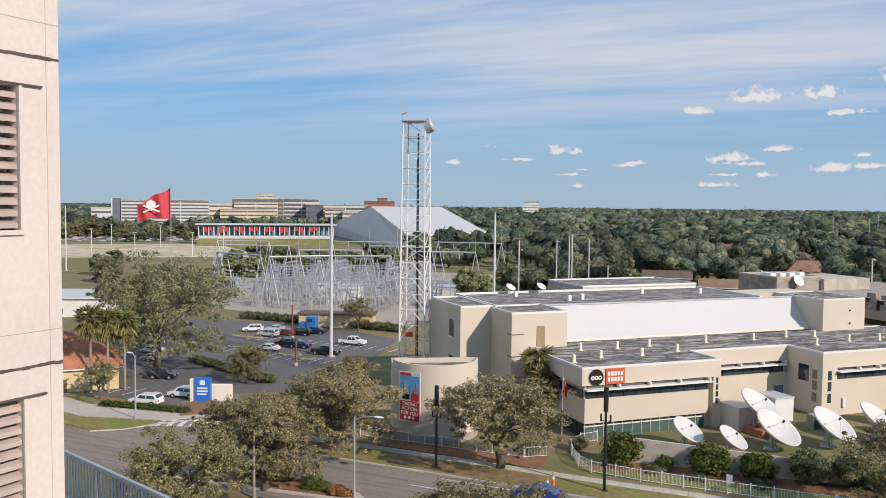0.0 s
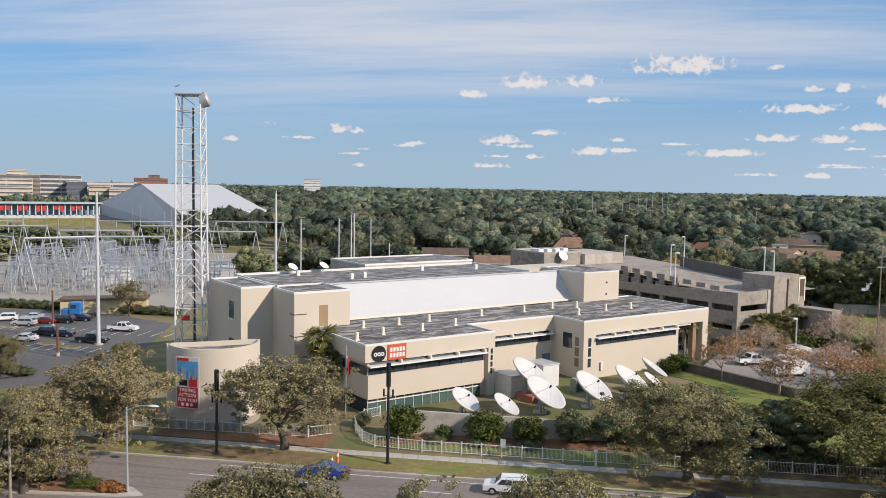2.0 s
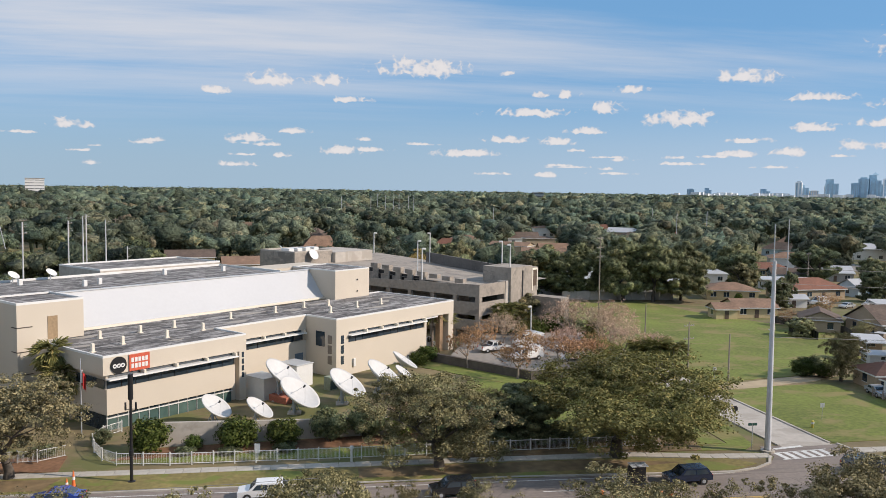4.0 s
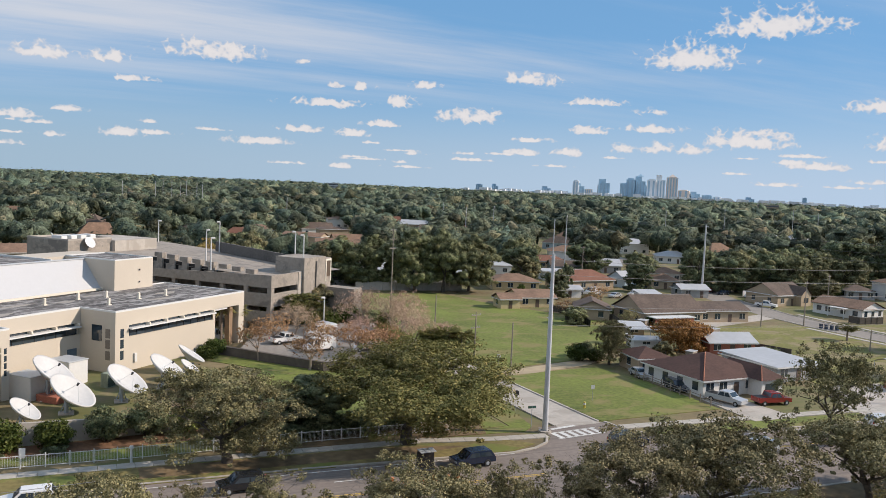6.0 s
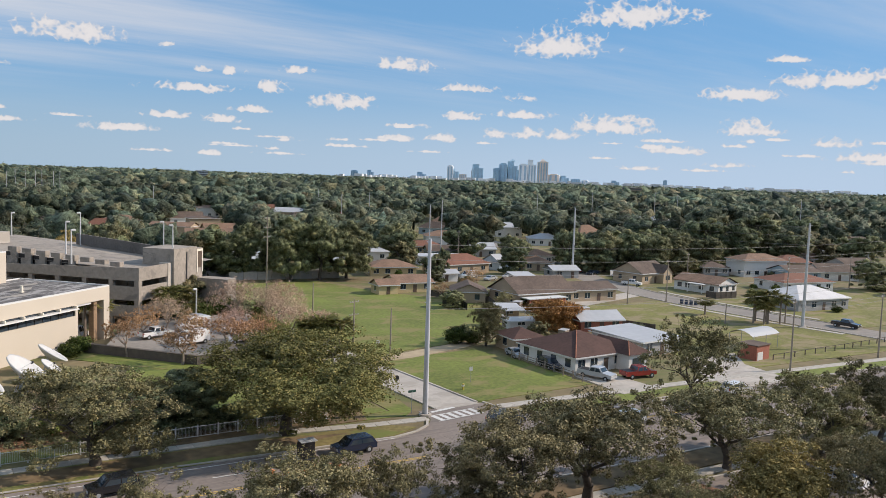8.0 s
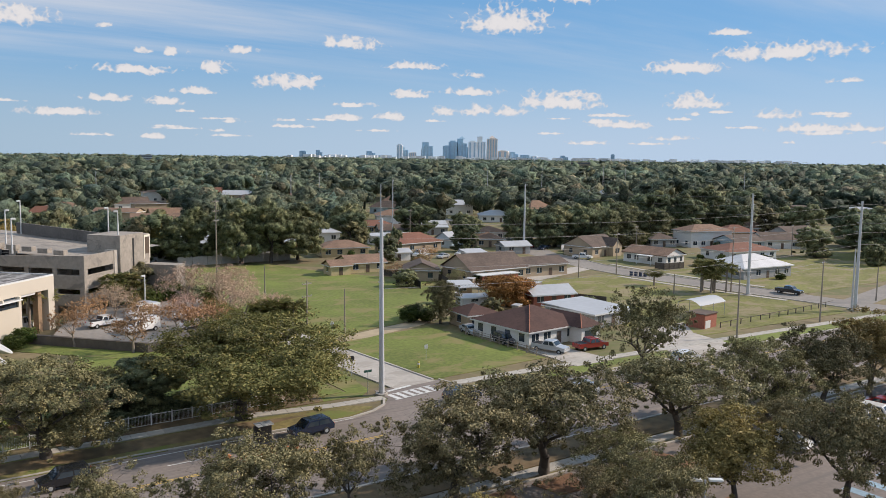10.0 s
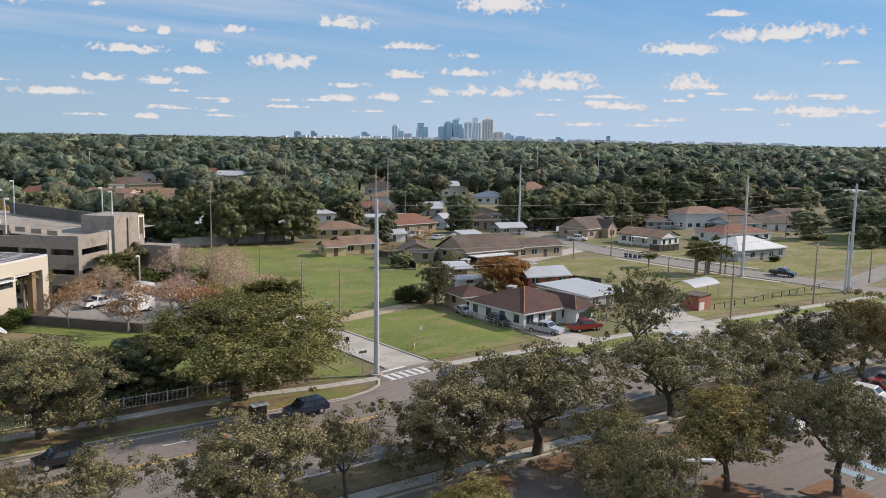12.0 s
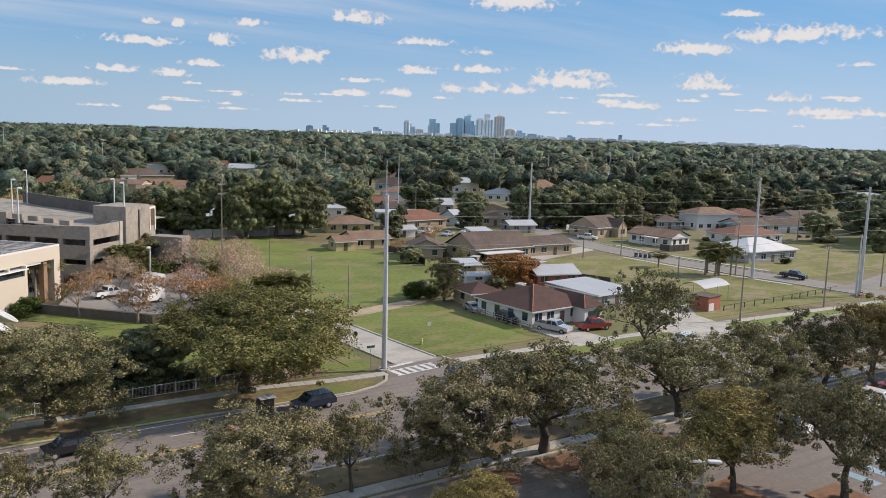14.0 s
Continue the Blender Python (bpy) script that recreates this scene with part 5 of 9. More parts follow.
def street_lamp(x, y, h, turn, arm=2.6, label="grey street lamp with a curved arm"):
    t = thing("street_lamp", label, "street lamp", Matrix.Translation((x, y, 0)) @ Matrix.Rotation(radians(turn), 4, "Z"), "street lamps")
    part("pole", Shape().tube((0, 0, 0), (0, 0, h), 0.13, 0.08, n=10), GALV, t)
    part("base", Shape().box(-0.25, -0.25, 0, 0.25, 0.25, 0.2, bevel=0.04), CONCRETE_PALE, t)
    part("arm", Shape().tube((0, 0, h - 0.3), (arm * 0.5, 0, h + 0.25), 0.05).tube((arm * 0.5, 0, h + 0.25), (arm, 0, h + 0.35), 0.045), GALV, t)
    part("lamp_head", Shape().lathe([(0.02, -0.1), (0.22, -0.08), (0.3, 0.02), (0.16, 0.12), (0.02, 0.14)], 12, Matrix.Translation((arm + 0.35, 0, h + 0.35)) @ Matrix.Diagonal((2.0, 0.8, 0.9, 1))), WHITE, t)


def lot_lamp(u, v, z, h, turn):
    p = uvp(u, v)
    t = thing("lot_lamp", "tall white lamp post with a box head", "street lamp", Matrix.Translation((p.x, p.y, z)) @ Matrix.Rotation(radians(turn), 4, "Z"), "parking lamps")
    part("pole", Shape().tube((0, 0, -0.3), (0, 0, h), 0.16, 0.11, n=8), WHITE, t)
    part("lamp_head", Shape().box(-0.1, -0.2, h - 0.12, 0.75, 0.2, h + 0.2, bevel=0.1), WHITE, t)


for u, v, z, top, a in ((144.1, 117.9, 11.3, 18.0, 0), (131.9, 106.7, 11.4, 17.5, 0), (159.4, 126.5, 11.8, 18.9, 180), (163.5, 149.0, 12.4, 17.8, 0), (150.5, 99.2, 10.8, 18.6, 180), (143.6, 92.6, 13.9, 18.5, 180)):
    lot_lamp(u, v, z, top - z, a)
lot_lamp(*(FRONT.inverted() @ Vector((41.0, 156.0, 0)))[:2], 1.2, 5.9, 200)


def black_mast(x, y, h):
    t = thing("traffic_mast", "slim black post with antenna box and brackets", "post", Matrix.Translation((x, y, 0)), "black posts")
    part("pole", Shape().tube((0, 0, 0), (0, 0, h - 2.6), 0.17, 0.13, n=12), BLACK, t)
    part("antenna_shroud", Shape().lathe([(0.02, h - 2.6), (0.26, h - 2.6), (0.26, h - 0.05), (0.2, h), (0.02, h)], 14), BLACK, t)
    part("collar", Shape().lathe([(0.17, 2.7), (0.24, 2.75), (0.24, 3.3), (0.17, 3.35)], 12), BLACK, t)
    part("foot", Shape().lathe([(0.4, 0), (0.4, 0.12), (0.2, 0.2)], 12), BLACK, t)
    for a in (0, math.pi):
        part("bracket", Shape().tube((0, 0, h - 3.6), (0.5 * math.cos(a), 0.5 * math.sin(a), h - 3.6), 0.04).tube((0.5 * math.cos(a), 0.5 * math.sin(a), h - 3.7), (0.5 * math.cos(a), 0.5 * math.sin(a), h - 2.9), 0.1, n=8), BLACK, t)


black_mast(-37.9, 83.8, 9.5)
black_mast(-18.8, 84.6, 11.1)
street_lamp(-41.4, 71.4, 8.4, -5)
street_lamp(-83.9, 84.9, 8.8, 180, 0.6, "slim grey lamp post beside the car park")


def utility_pole(x, y, h, arms=1, steel=False, turn=0.0, lean=0.0, label=""):
    t = thing("utility_pole", label or ("tall tapered grey steel transmission pole" if steel else "weathered wooden utility pole with insulators"), "utility pole",
              Matrix.Translation((x, y, 0)) @ Matrix.Rotation(radians(turn), 4, "Z"), "utility poles")
    r = 0.5 if steel else 0.17
    wide = 1.0 if arms > 2 or h > 27 else 0.62
    part("pole", Shape().tube((0, 0, -0.2), (lean, 0, h), r if not steel else 0.37 * wide, r * 0.55 if not steel else 0.2 * wide, n=12), POLE_GREY if steel else WOOD_POLE, t)
    if steel:
        part("base_plate", Shape().lathe([(0.8, 0), (0.8, 0.25), (0.5, 0.3)], 12), CONCRETE_PALE, t)
    for i in range(arms):
        z = h - 0.6 - i * (1.9 if steel else 2.2)
        if steel:
            part("insulator", Shape().tube((0.2, 0, z), (0.95, 0, z + 0.18), 0.035).tube((0.5, 0, z + 0.08), (0.9, 0, z + 0.17), 0.06, n=8), GALV, t)
        else:
            part("crossarm", Shape().box(-1.1, -0.06, z - 0.06, 1.1, 0.06, z + 0.06), WOOD_POLE, t)
            for k in (-1.0, -0.45, 0.45, 1.0):
                part("insulator", Shape().lathe([(0.02, 0), (0.06, 0), (0.05, 0.16), (0.02, 0.2)], 8, Matrix.Translation((k, 0, z + 0.06))), GALV, t)
    return t


utility_pole(51.5, 87.0, 22.3, 5, True, 90, 0.25)
utility_pole(162.0, 86.6, 22.2, 5, True, 90)
utility_pole(162.6, 87.6, 12.5, 0, True, 0, 0, "second grey steel pole beside the tall one")
utility_pole(160.0, 110.0, 22.7, 4, True, 0)
utility_pole(169.0, 197.7, 21.8, 3, True, 0)
utility_pole(-84.4, 136.4, 27.8, 0, True, 0, 0, "tall pale grey steel mast in the car park")
utility_pole(-99.5, 268.0, 27.4, 0, True, 0)
utility_pole(-288, 253, 27.5, 0, True, 0, 0, "tall white steel pole behind the big oak")
for x, y, h in ((65.4, 186.3, 19.4), (-98.4, 291.6, 18.0), (-84.4, 312.6, 18.8), (-104.5, 363.4, 16), (-78, 330, 17), (160.0, 114.4, 15.1)):
    utility_pole(x, y, h, 3, False, 30)
for x, y, h, a in ((60.8, 128.1, 8.4, 2), (61.3, 115.3, 8.7, 0), (157.9, 147.7, 11.1, 1), (146.2, 119.3, 4.5, 0), (119.2, 83.6, 12.1, 1), (145.0, 84.0, 11.8, 1), (178.3, 90.8, 7.4, 0), (68.9, 229.0, 9.0, 1), (67.5, 162.8, 6.4, 0), (145.4, 148.7, 6.7, 0),
                   (-50.6, 67.1, 7.1, 0), (190, 170, 10, 1), (205, 215, 11, 1), (150, 235, 12, 1), (118, 250, 12, 1), (240, 150, 10, 1)):
    utility_pole(x, y, h, a, False, 20)
for x, y, h in ((100, 472, 19.2), (157, 347, 20.7), (186, 377, 20.9), (139, 236, 20.6), (143, 235, 22.2), (285, 366, 22.0), (378, 425, 23.3), (398, 387, 24.7), (524, 484, 22.3), (400, 281, 23.8), (231, 551, 18.2), (37, 619, 23.9), (42, 618, 25.4), (48, 618, 24.9), (54, 617, 24.9), (58, 617, 25.3), (65, 616, 24.4), (69, 616, 24.8), (15, 619, 23.4)):
    utility_pole(x, y, h, 1, True, 40, 0, "slim grey steel pole rising from the woods")
for az, d, h in ((20.4, 208, 27.4), (18.7, 206, 21.2), (16.1, 208, 21.4), (15.25, 207, 22.4), (15.05, 215, 22.6), (13.9, 208, 21.6), (12.6, 212, 15.0)):
    utility_pole(-math.sin(radians(az)) * d, math.cos(radians(az)) * d, h, 2, True, 30, 0, "slim grey steel pole before the woods")
for x, y, h in ((-103.3, 150.8, 7.5), (-85.4, 125.8, 5.2)):
    t = thing("lamp_post", "rust-brown square car park post", "post", Matrix.Translation((x, y, 0)), "car park posts")
    part("pole", Shape().box(-0.14, -0.14, 0, 0.14, 0.14, h, bevel=0.02), RUST_POLE, t)
    part("base", Shape().lathe([(0.35, 0), (0.35, 0.6), (0.2, 0.65)], 10), CONCRETE_PALE, t)


def cables():
    runs = []
    for z, k in ((21.6, 0.0), (19.7, 0.6), (17.8, 0.6), (15.9, 0.6), (13.5, 0.3)):
        runs.append(([(51.6 + k, 87.0, z), (162 + k, 86.6, z), (270, 86, z)], 1.3))
    for z in (22.0, 20.0, 18.0):
        runs.append(([(160, 110, z), (169, 197.7, z - 0.8), (178, 300, z - 1)], 1.0))
    for z in (10.6, 11.4):
        runs.append(([(119.2, 83.6, z), (145, 84, z), (178, 90.8, 7.2)], 0.5))
    for z in (6.4, 7.6):
        runs.append(([(-83.9, 84.9, z + 1), (-50.6, 67.1, z - 1), (0, 57, z + 2)], 0.7))
    for pts, sag in runs:
        tagged(wire("power_line", pts, 0.02, CABLE, "thin grey overhead power line", "cable", None, sag), "", "", "overhead lines")


cables()


def small_street_things():
    t = thing("stop_sign", "traffic sign seen from behind on a thin post", "sign", Matrix.Translation((52.6, 96.9, 0)))
    part("post", Shape().tube((0, 0, 0), (0, 0, 2.3), 0.035), GALV, t)
    part("plate", Shape().prism([(0.42 * math.cos(radians(22.5 + 45 * i)), 0.42 * math.sin(radians(22.5 + 45 * i))) for i in range(8)], -0.015, 0.015), BLACK, t).matrix_basis = Matrix.Translation((0, -0.04, 2.4)) @ Matrix.Rotation(radians(90), 4, "X")
    t = thing("street_sign", "dark street sign on a thin post", "sign", Matrix.Translation((50.3, 88.4, 0)))
    part("post", Shape().tube((0, 0, 0), (0, 0, 3.0), 0.04), GALV, t)
    part("plate", Shape().box(-0.55, -0.02, 2.75, 0.55, 0.02, 3.05), surface("dark_green_sign", (0.02, 0.08, 0.06), 0.5), t)
    for x, y in ((66.0, 98.7), (62.0, 121.0)):
        t = thing("small_sign", "small pale sign on a thin post in the lawn", "sign", Matrix.Translation((x, y, 0)), "lawn signs")
        part("post", Shape().tube((0, 0, 0), (0, 0, 2.2), 0.03), GALV, t)
        part("plate", Shape().box(-0.3, -0.015, 1.75, 0.3, 0.015, 2.35), TRIM, t)
    t = thing("utility_marker", "yellow and white utility marker post", "post", Matrix.Translation((62.6, 95.5, 0)))
    part("stub", Shape().lathe([(0.18, 0), (0.18, 0.9), (0.1, 1.0), (0.01, 1.0)], 10), surface("marker_yellow", (0.55, 0.45, 0.08), 0.6), t)
    part("cap", Shape().lathe([(0.2, 0.55), (0.2, 0.8)], 10), WHITE, t)
    t = thing("message_trailer", "dark roadside message board trailer with small solar panels", "trailer", Matrix.Translation((31.6, 77.2, 0)) @ Matrix.Rotation(radians(4), 4, "Z"))
    part("board", Shape().box(-0.95, -0.2, 0.75, 0.95, 0.2, 2.5, bevel=0.05), BLACK, t, "dark board seen from behind")
    part("chassis", Shape().box(-1.7, -0.55, 0.4, 1.3, 0.55, 0.6, bevel=0.04).tube((-1.7, 0, 0.5), (-2.9, 0, 0.45), 0.05), BLACK, t)
    part("battery_box", Shape().box(-1.6, -0.5, 0.6, -0.95, 0.5, 1.1, bevel=0.04), surface("trailer_blue_grey", (0.10, 0.13, 0.17), 0.4), t)
    for k in (-1, 0, 1):
        part("solar_panel", Shape().box(k * 0.62 - 0.28, -0.55, 2.62, k * 0.62 + 0.28, 0.55, 2.67, Matrix.Rotation(radians(6), 4, "X")), TRIM, t, "pale framed solar panel")
    part("mast", Shape().tube((0, 0, 0.6), (0, 0, 2.64), 0.07), GALV, t)
    for k in (-1, 1):
        part("wheel", Shape().lathe([(0.12, -0.09), (0.32, -0.09), (0.32, 0.09), (0.12, 0.09)], 14, Matrix.Translation((0, k * 0.68, 0.34)) @ Matrix.Rotation(radians(90), 4, "X")), RUBBER, t)
    orange = surface("barrel_orange", (0.62, 0.17, 0.045), 0.5)
    for x, y in ((28.4, 74.2), (30.1, 74.3), (31.4, 74.0), (32.7, 73.8), (33.6, 73.5), (27.0, 74.5)):
        t = thing("traffic_barrel", "orange and white traffic barrel on the avenue", "barrel", Matrix.Translation((x, y, 0.02)), "traffic barrels")
        part("drum", Shape().lathe([(0.30, 0.1), (0.29, 0.5), (0.26, 0.52), (0.25, 0.95), (0.1, 1.05), (0.02, 1.05)], 14), orange, t)
        part("base_ring", Shape().lathe([(0.38, 0), (0.38, 0.1), (0.30, 0.12)], 14), RUBBER, t)
        for z in (0.3, 0.7):
            part("band", Shape().lathe([(0.302 - 0.06 * (z > 0.5), z), (0.296 - 0.06 * (z > 0.5), z + 0.14)], 14), WHITE, t)
    t = thing("bollard", "pale post beside the pavement", "post", Matrix.Translation((3.4, 88.4, 0)))
    part("stub", Shape().lathe([(0.14, 0), (0.12, 1.5), (0.24, 1.55), (0.2, 1.8), (0.02, 1.85)], 10), WHITE, t)
    t = thing("notice_board", "small white notice on a post", "sign", Matrix.Translation((-6.8, 90.0, 0)))
    part("post", Shape().tube((0, 0, 0), (0, 0, 1.2), 0.04), GALV, t)
    part("plate", Shape().box(-0.3, -0.05, 0.9, 0.3, 0.0, 1.9), WHITE, t)
    for x, y, h in ((-24.6, 83.2, 1.0), (-24.1, 83.7, 1.6)):
        t = thing("traffic_cone", "orange traffic cone on the verge", "cone", Matrix.Translation((x, y, 0.08)), "traffic cones")
        part("cone", Shape().lathe([(0.2, 0.04), (0.06, h), (0.02, h)], 12), surface("cone_orange", (0.75, 0.18, 0.05), 0.5), t)
        part("foot", Shape().box(-0.25, -0.25, 0, 0.25, 0.25, 0.04), RUBBER, t)
        part("band", Shape().lathe([(0.16, h * 0.45), (0.12, h * 0.65)], 12), WHITE, t)
    t = thing("flagpole", "flagpole with a limp red and white flag", "flagpole", Matrix.Translation((-27.9, 100.4, 0)))
    part("pole", Shape().tube((0, 0, 0), (0, 0, 9.5), 0.08, 0.05), GALV, t)
    s = Shape()
    n = 8
    s.add([(0.08 + 0.55 * i / n, 0.16 * math.sin(i * 1.4), 8.2 - 0.9 * (i / n) - 1.9 * j / 6) for i in range(n + 1) for j in range(7)], [(i * 7 + j, (i + 1) * 7 + j, (i + 1) * 7 + j + 1, i * 7 + j + 1) for i in range(n) for j in range(6)])
    part("flag", s, RED, t, "limp red and white flag")
    part("flag_band", Shape().box(0.05, -0.06, 6.6, 0.2, 0.1, 8.1), WHITE, t)
    t = thing("monument_sign", "tall blue sign slab on a pale wall", "sign", Matrix.Translation((-82.1, 96.6, 0)) @ Matrix.Rotation(radians(24), 4, "Z"))
    part("slab", Shape().box(-1.2, -0.35, 0, 1.2, 0.35, 3.75, bevel=0.05), BLUE, t)
    part("side_slab", Shape().box(-2.0, -0.1, 0, -1.2, 0.5, 3.5, bevel=0.05), CREAM_PALE, t)
    part("low_wall", Shape().box(0.6, 0.5, 0, 4.2, 1.0, 2.6, bevel=0.05), CREAM_PALE, t)
    for i, (a, c, z) in enumerate(((-0.4, 0.4, 2.65), (-0.75, 0.75, 2.05), (-0.8, 0.8, 1.6), (-0.75, 0.6, 1.15))):
        part("lettering_bar", Shape().box(a, -0.39, z, c, -0.354, z + (0.7 if i == 0 else 0.24)), WHITE, t)


small_street_things()


# ---------------------------------------------------------------- steel lattice tower
def lattice_tower():
    t = thing("lattice_tower", "tall white steel lattice tower with a drum antenna", "tower", Matrix.Translation((-59.0, 121.4, 0)) @ Matrix.Rotation(radians(12), 4, "Z"))
    h, n = 43.4, 17
    half = lambda z: 2.15 - 0.35 * z / h
    c = [(-1, -1), (1, -1), (1, 1), (-1, 1)]
    at = lambda k, z: (c[k % 4][0] * half(z), c[k % 4][1] * half(z), z)
    for k in range(4):
        part("leg", Shape().tube(at(k, 0), at(k, h), 0.16, 0.12, n=6), WHITE, t)
    for k in range(4):
        for i in range(n):
            z0, z1 = h * i / n, h * (i + 1) / n
            part("girt", Shape().tube(at(k, z1), at(k + 1, z1), 0.06, n=4), WHITE, t)
            mid = tuple((a + b) / 2 for a, b in zip(at(k, z1), at(k + 1, z1)))
            if i < 8:
                part("brace", Shape().tube(at(k, z0), mid, 0.06, n=4), WHITE, t)
                part("brace", Shape().tube(at(k + 1, z0), mid, 0.06, n=4), WHITE, t)
            else:
                part("brace", Shape().tube(at(k, z0), at(k + 1, z1), 0.055, n=4), WHITE, t)
    part("cable_ladder", Shape().tube((0.5, -0.2, 0), (0.4, -0.2, h - 2), 0.14, n=6).tube((0.1, 0.3, 0), (0.1, 0.3, h - 6), 0.06, n=5), BLACK, t, "dark cable run")
    part("platform", Shape().box(-2.1, -2.1, h - 0.1, 2.1, 2.1, h + 0.05), GALV, t)
    part("drum_antenna", Shape().lathe([(0.02, -0.6), (1.15, -0.6), (1.2, 0.5), (0.9, 0.75), (0.02, 0.8)], 24, Matrix.Translation((2.3, -0.9, h - 0.8)) @ Matrix.Rotation(radians(70), 4, "Y")), GALV, t, "grey drum antenna", smooth=False)
    part("lightning_rod", Shape().tube((-1.9, -1.9, h), (-1.9, -1.9, h + 3.2), 0.03, n=5).tube((-1.9, -1.9, h + 1.0), (-1.2, -1.9, h + 1.3), 0.12, n=6), GALV, t)
    part("warning_panel", Shape().box(-1.1, -2.3, 8.4, 0.2, -2.2, 9.2), RED, t, "faded red panel")


lattice_tower()


def twin_lamp(x, y, h):
    t = thing("lot_lamp", "slim grey lamp post with two flat heads", "street lamp", Matrix.Translation((x, y, 0)) @ Matrix.Rotation(radians(-35), 4, "Z"), "parking lamps")
    part("pole", Shape().tube((0, 0, 0), (0, 0, h), 0.1, 0.08, n=8), GALV, t)
    part("base", Shape().lathe([(0.3, 0), (0.3, 0.7), (0.12, 0.75)], 10), CONCRETE_PALE, t)
    for k in (-1, 1):
        part("lamp_head", Shape().box(k * 0.75 - 0.5, -0.22, h - 0.05, k * 0.75 + 0.5, 0.22, h + 0.1, bevel=0.04), WHITE, t)


twin_lamp(48.4, 35.9, 7.0)

# ---------------------------------------------------------------- houses
HOUSES = []


def house(x, y, w, d, eave, ridge, turn, wall, roof, kind="hip", label="", windows=(3, 2), over=0.5, door=True, z=0.0):
    """A house with its near left corner at (x, y): walls, roof with eaves, windows with frames, a door."""
    if len(label.split()) < 5:
        label += " with small dark windows"
    h = thing("house", label, "house", Matrix.Translation((x, y, z)) @ Matrix.Rotation(radians(turn), 4, "Z"), "houses")
    HOUSES.append((x + w * 0.4, y + d * 0.4))
    part("wall", Shape().box(0, 0, -0.1, w, d, eave), wall, h)
    o = over
    s = Shape()
    a = [(-o, -o, eave), (w + o, -o, eave), (w + o, d + o, eave), (-o, d + o, eave)]
    b = [(px, py, eave - 0.18) for px, py, _ in a]
    if kind == "hip":
        k = min(w, d) / 2
        top = [(k, d / 2, ridge), (w - k, d / 2, ridge)] if w >= d else [(w / 2, k, ridge), (w / 2, d - k, ridge)]
        vs = a + b + top
        fs = [(0, 1, 9, 8), (1, 2, 9), (2, 3, 8, 9), (3, 0, 8)] if w >= d else [(0, 1, 8), (1, 2, 9, 8), (2, 3, 9), (3, 0, 8, 9)]
    elif kind == "gable":
        top = [(-o, d / 2, ridge), (w + o, d / 2, ridge)]
        vs = a + b + top
        fs = [(0, 1, 9, 8), (2, 3, 8, 9)]
        for gx in (0.0, w):
            part("gable_wall", Shape().add([(gx, 0, eave), (gx, d, eave), (gx, d / 2, ridge - 0.2)], [(0, 1, 2)]), wall, h)
    else:
        vs = [(-o, -o, eave), (w + o, -o, eave), (w + o, d + o, ridge), (-o, d + o, ridge)] + [(-o, -o, eave - 0.2), (w + o, -o, eave - 0.2), (w + o, d + o, ridge - 0.2), (-o, d + o, ridge - 0.2)]
        fs = [(0, 1, 2, 3)]
    fs += [(4, 5, 1, 0), (5, 6, 2, 1), (6, 7, 3, 2), (7, 4, 0, 3), (7, 6, 5, 4)]
    s.add(vs, fs)
    part("roof", s, roof, h)
    e = eave - 0.19
    part("fascia", Shape().box(-o - 0.03, -o - 0.03, e - 0.06, w + o + 0.03, -o, e + 0.16).box(-o - 0.03, -o, e - 0.06, -o, d + o, e + 0.16).box(w + o, -o, e - 0.06, w + o + 0.03, d + o, e + 0.16), WHITE, h, "white eaves board")
    nf, ns = windows
    for i in range(nf):
        c = w * (i + 0.5) / nf
        if door and i == nf // 2:
            part("door", Shape().box(c - 0.5, -0.05, 0, c + 0.5, 0.0, 2.05), surface("house_door", (0.12, 0.08, 0.06), 0.5), h)
            continue
        p = part("window", Shape().box(c - 0.75, -0.04, 0.9, c + 0.75, 0.0, min(2.2, eave - 0.3)), GLASS_DARK, h)
        part("window_frame", Shape().box(c - 0.85, -0.06, 0.8, c + 0.85, -0.01, 0.9).box(c - 0.03, -0.06, 0.9, c + 0.03, -0.041, min(2.2, eave - 0.3)), WHITE, p)
    for i in range(ns):
        c = d * (i + 0.5) / ns
        part("window", Shape().box(-0.04, c - 0.6, 0.9, 0.0, c + 0.6, min(2.2, eave - 0.3)), GLASS_DARK, h)
        part("window_sill", Shape().box(-0.08, c - 0.7, 0.8, 0.0, c + 0.7, 0.9), WHITE, h)
    return h


YELLOW_WALL = surface("yellow_stucco", (0.56, 0.45, 0.26), 0.85, vary=0.1)
TAN_WALL = surface("tan_wall", (0.42, 0.33, 0.23), 0.85, vary=0.12)
GREY_WALL = surface("grey_wall", (0.34, 0.34, 0.34), 0.85, vary=0.12)
BLUE_WALL = surface("pale_blue_wall", (0.40, 0.50, 0.56), 0.85, vary=0.1)
WHITE_WALL = surface("white_wall", (0.70, 0.69, 0.66), 0.85, vary=0.08)
METAL_ROOF = surface("pale_metal_roof", (0.44, 0.45, 0.46), 0.5, vary=0.08, grain=1)

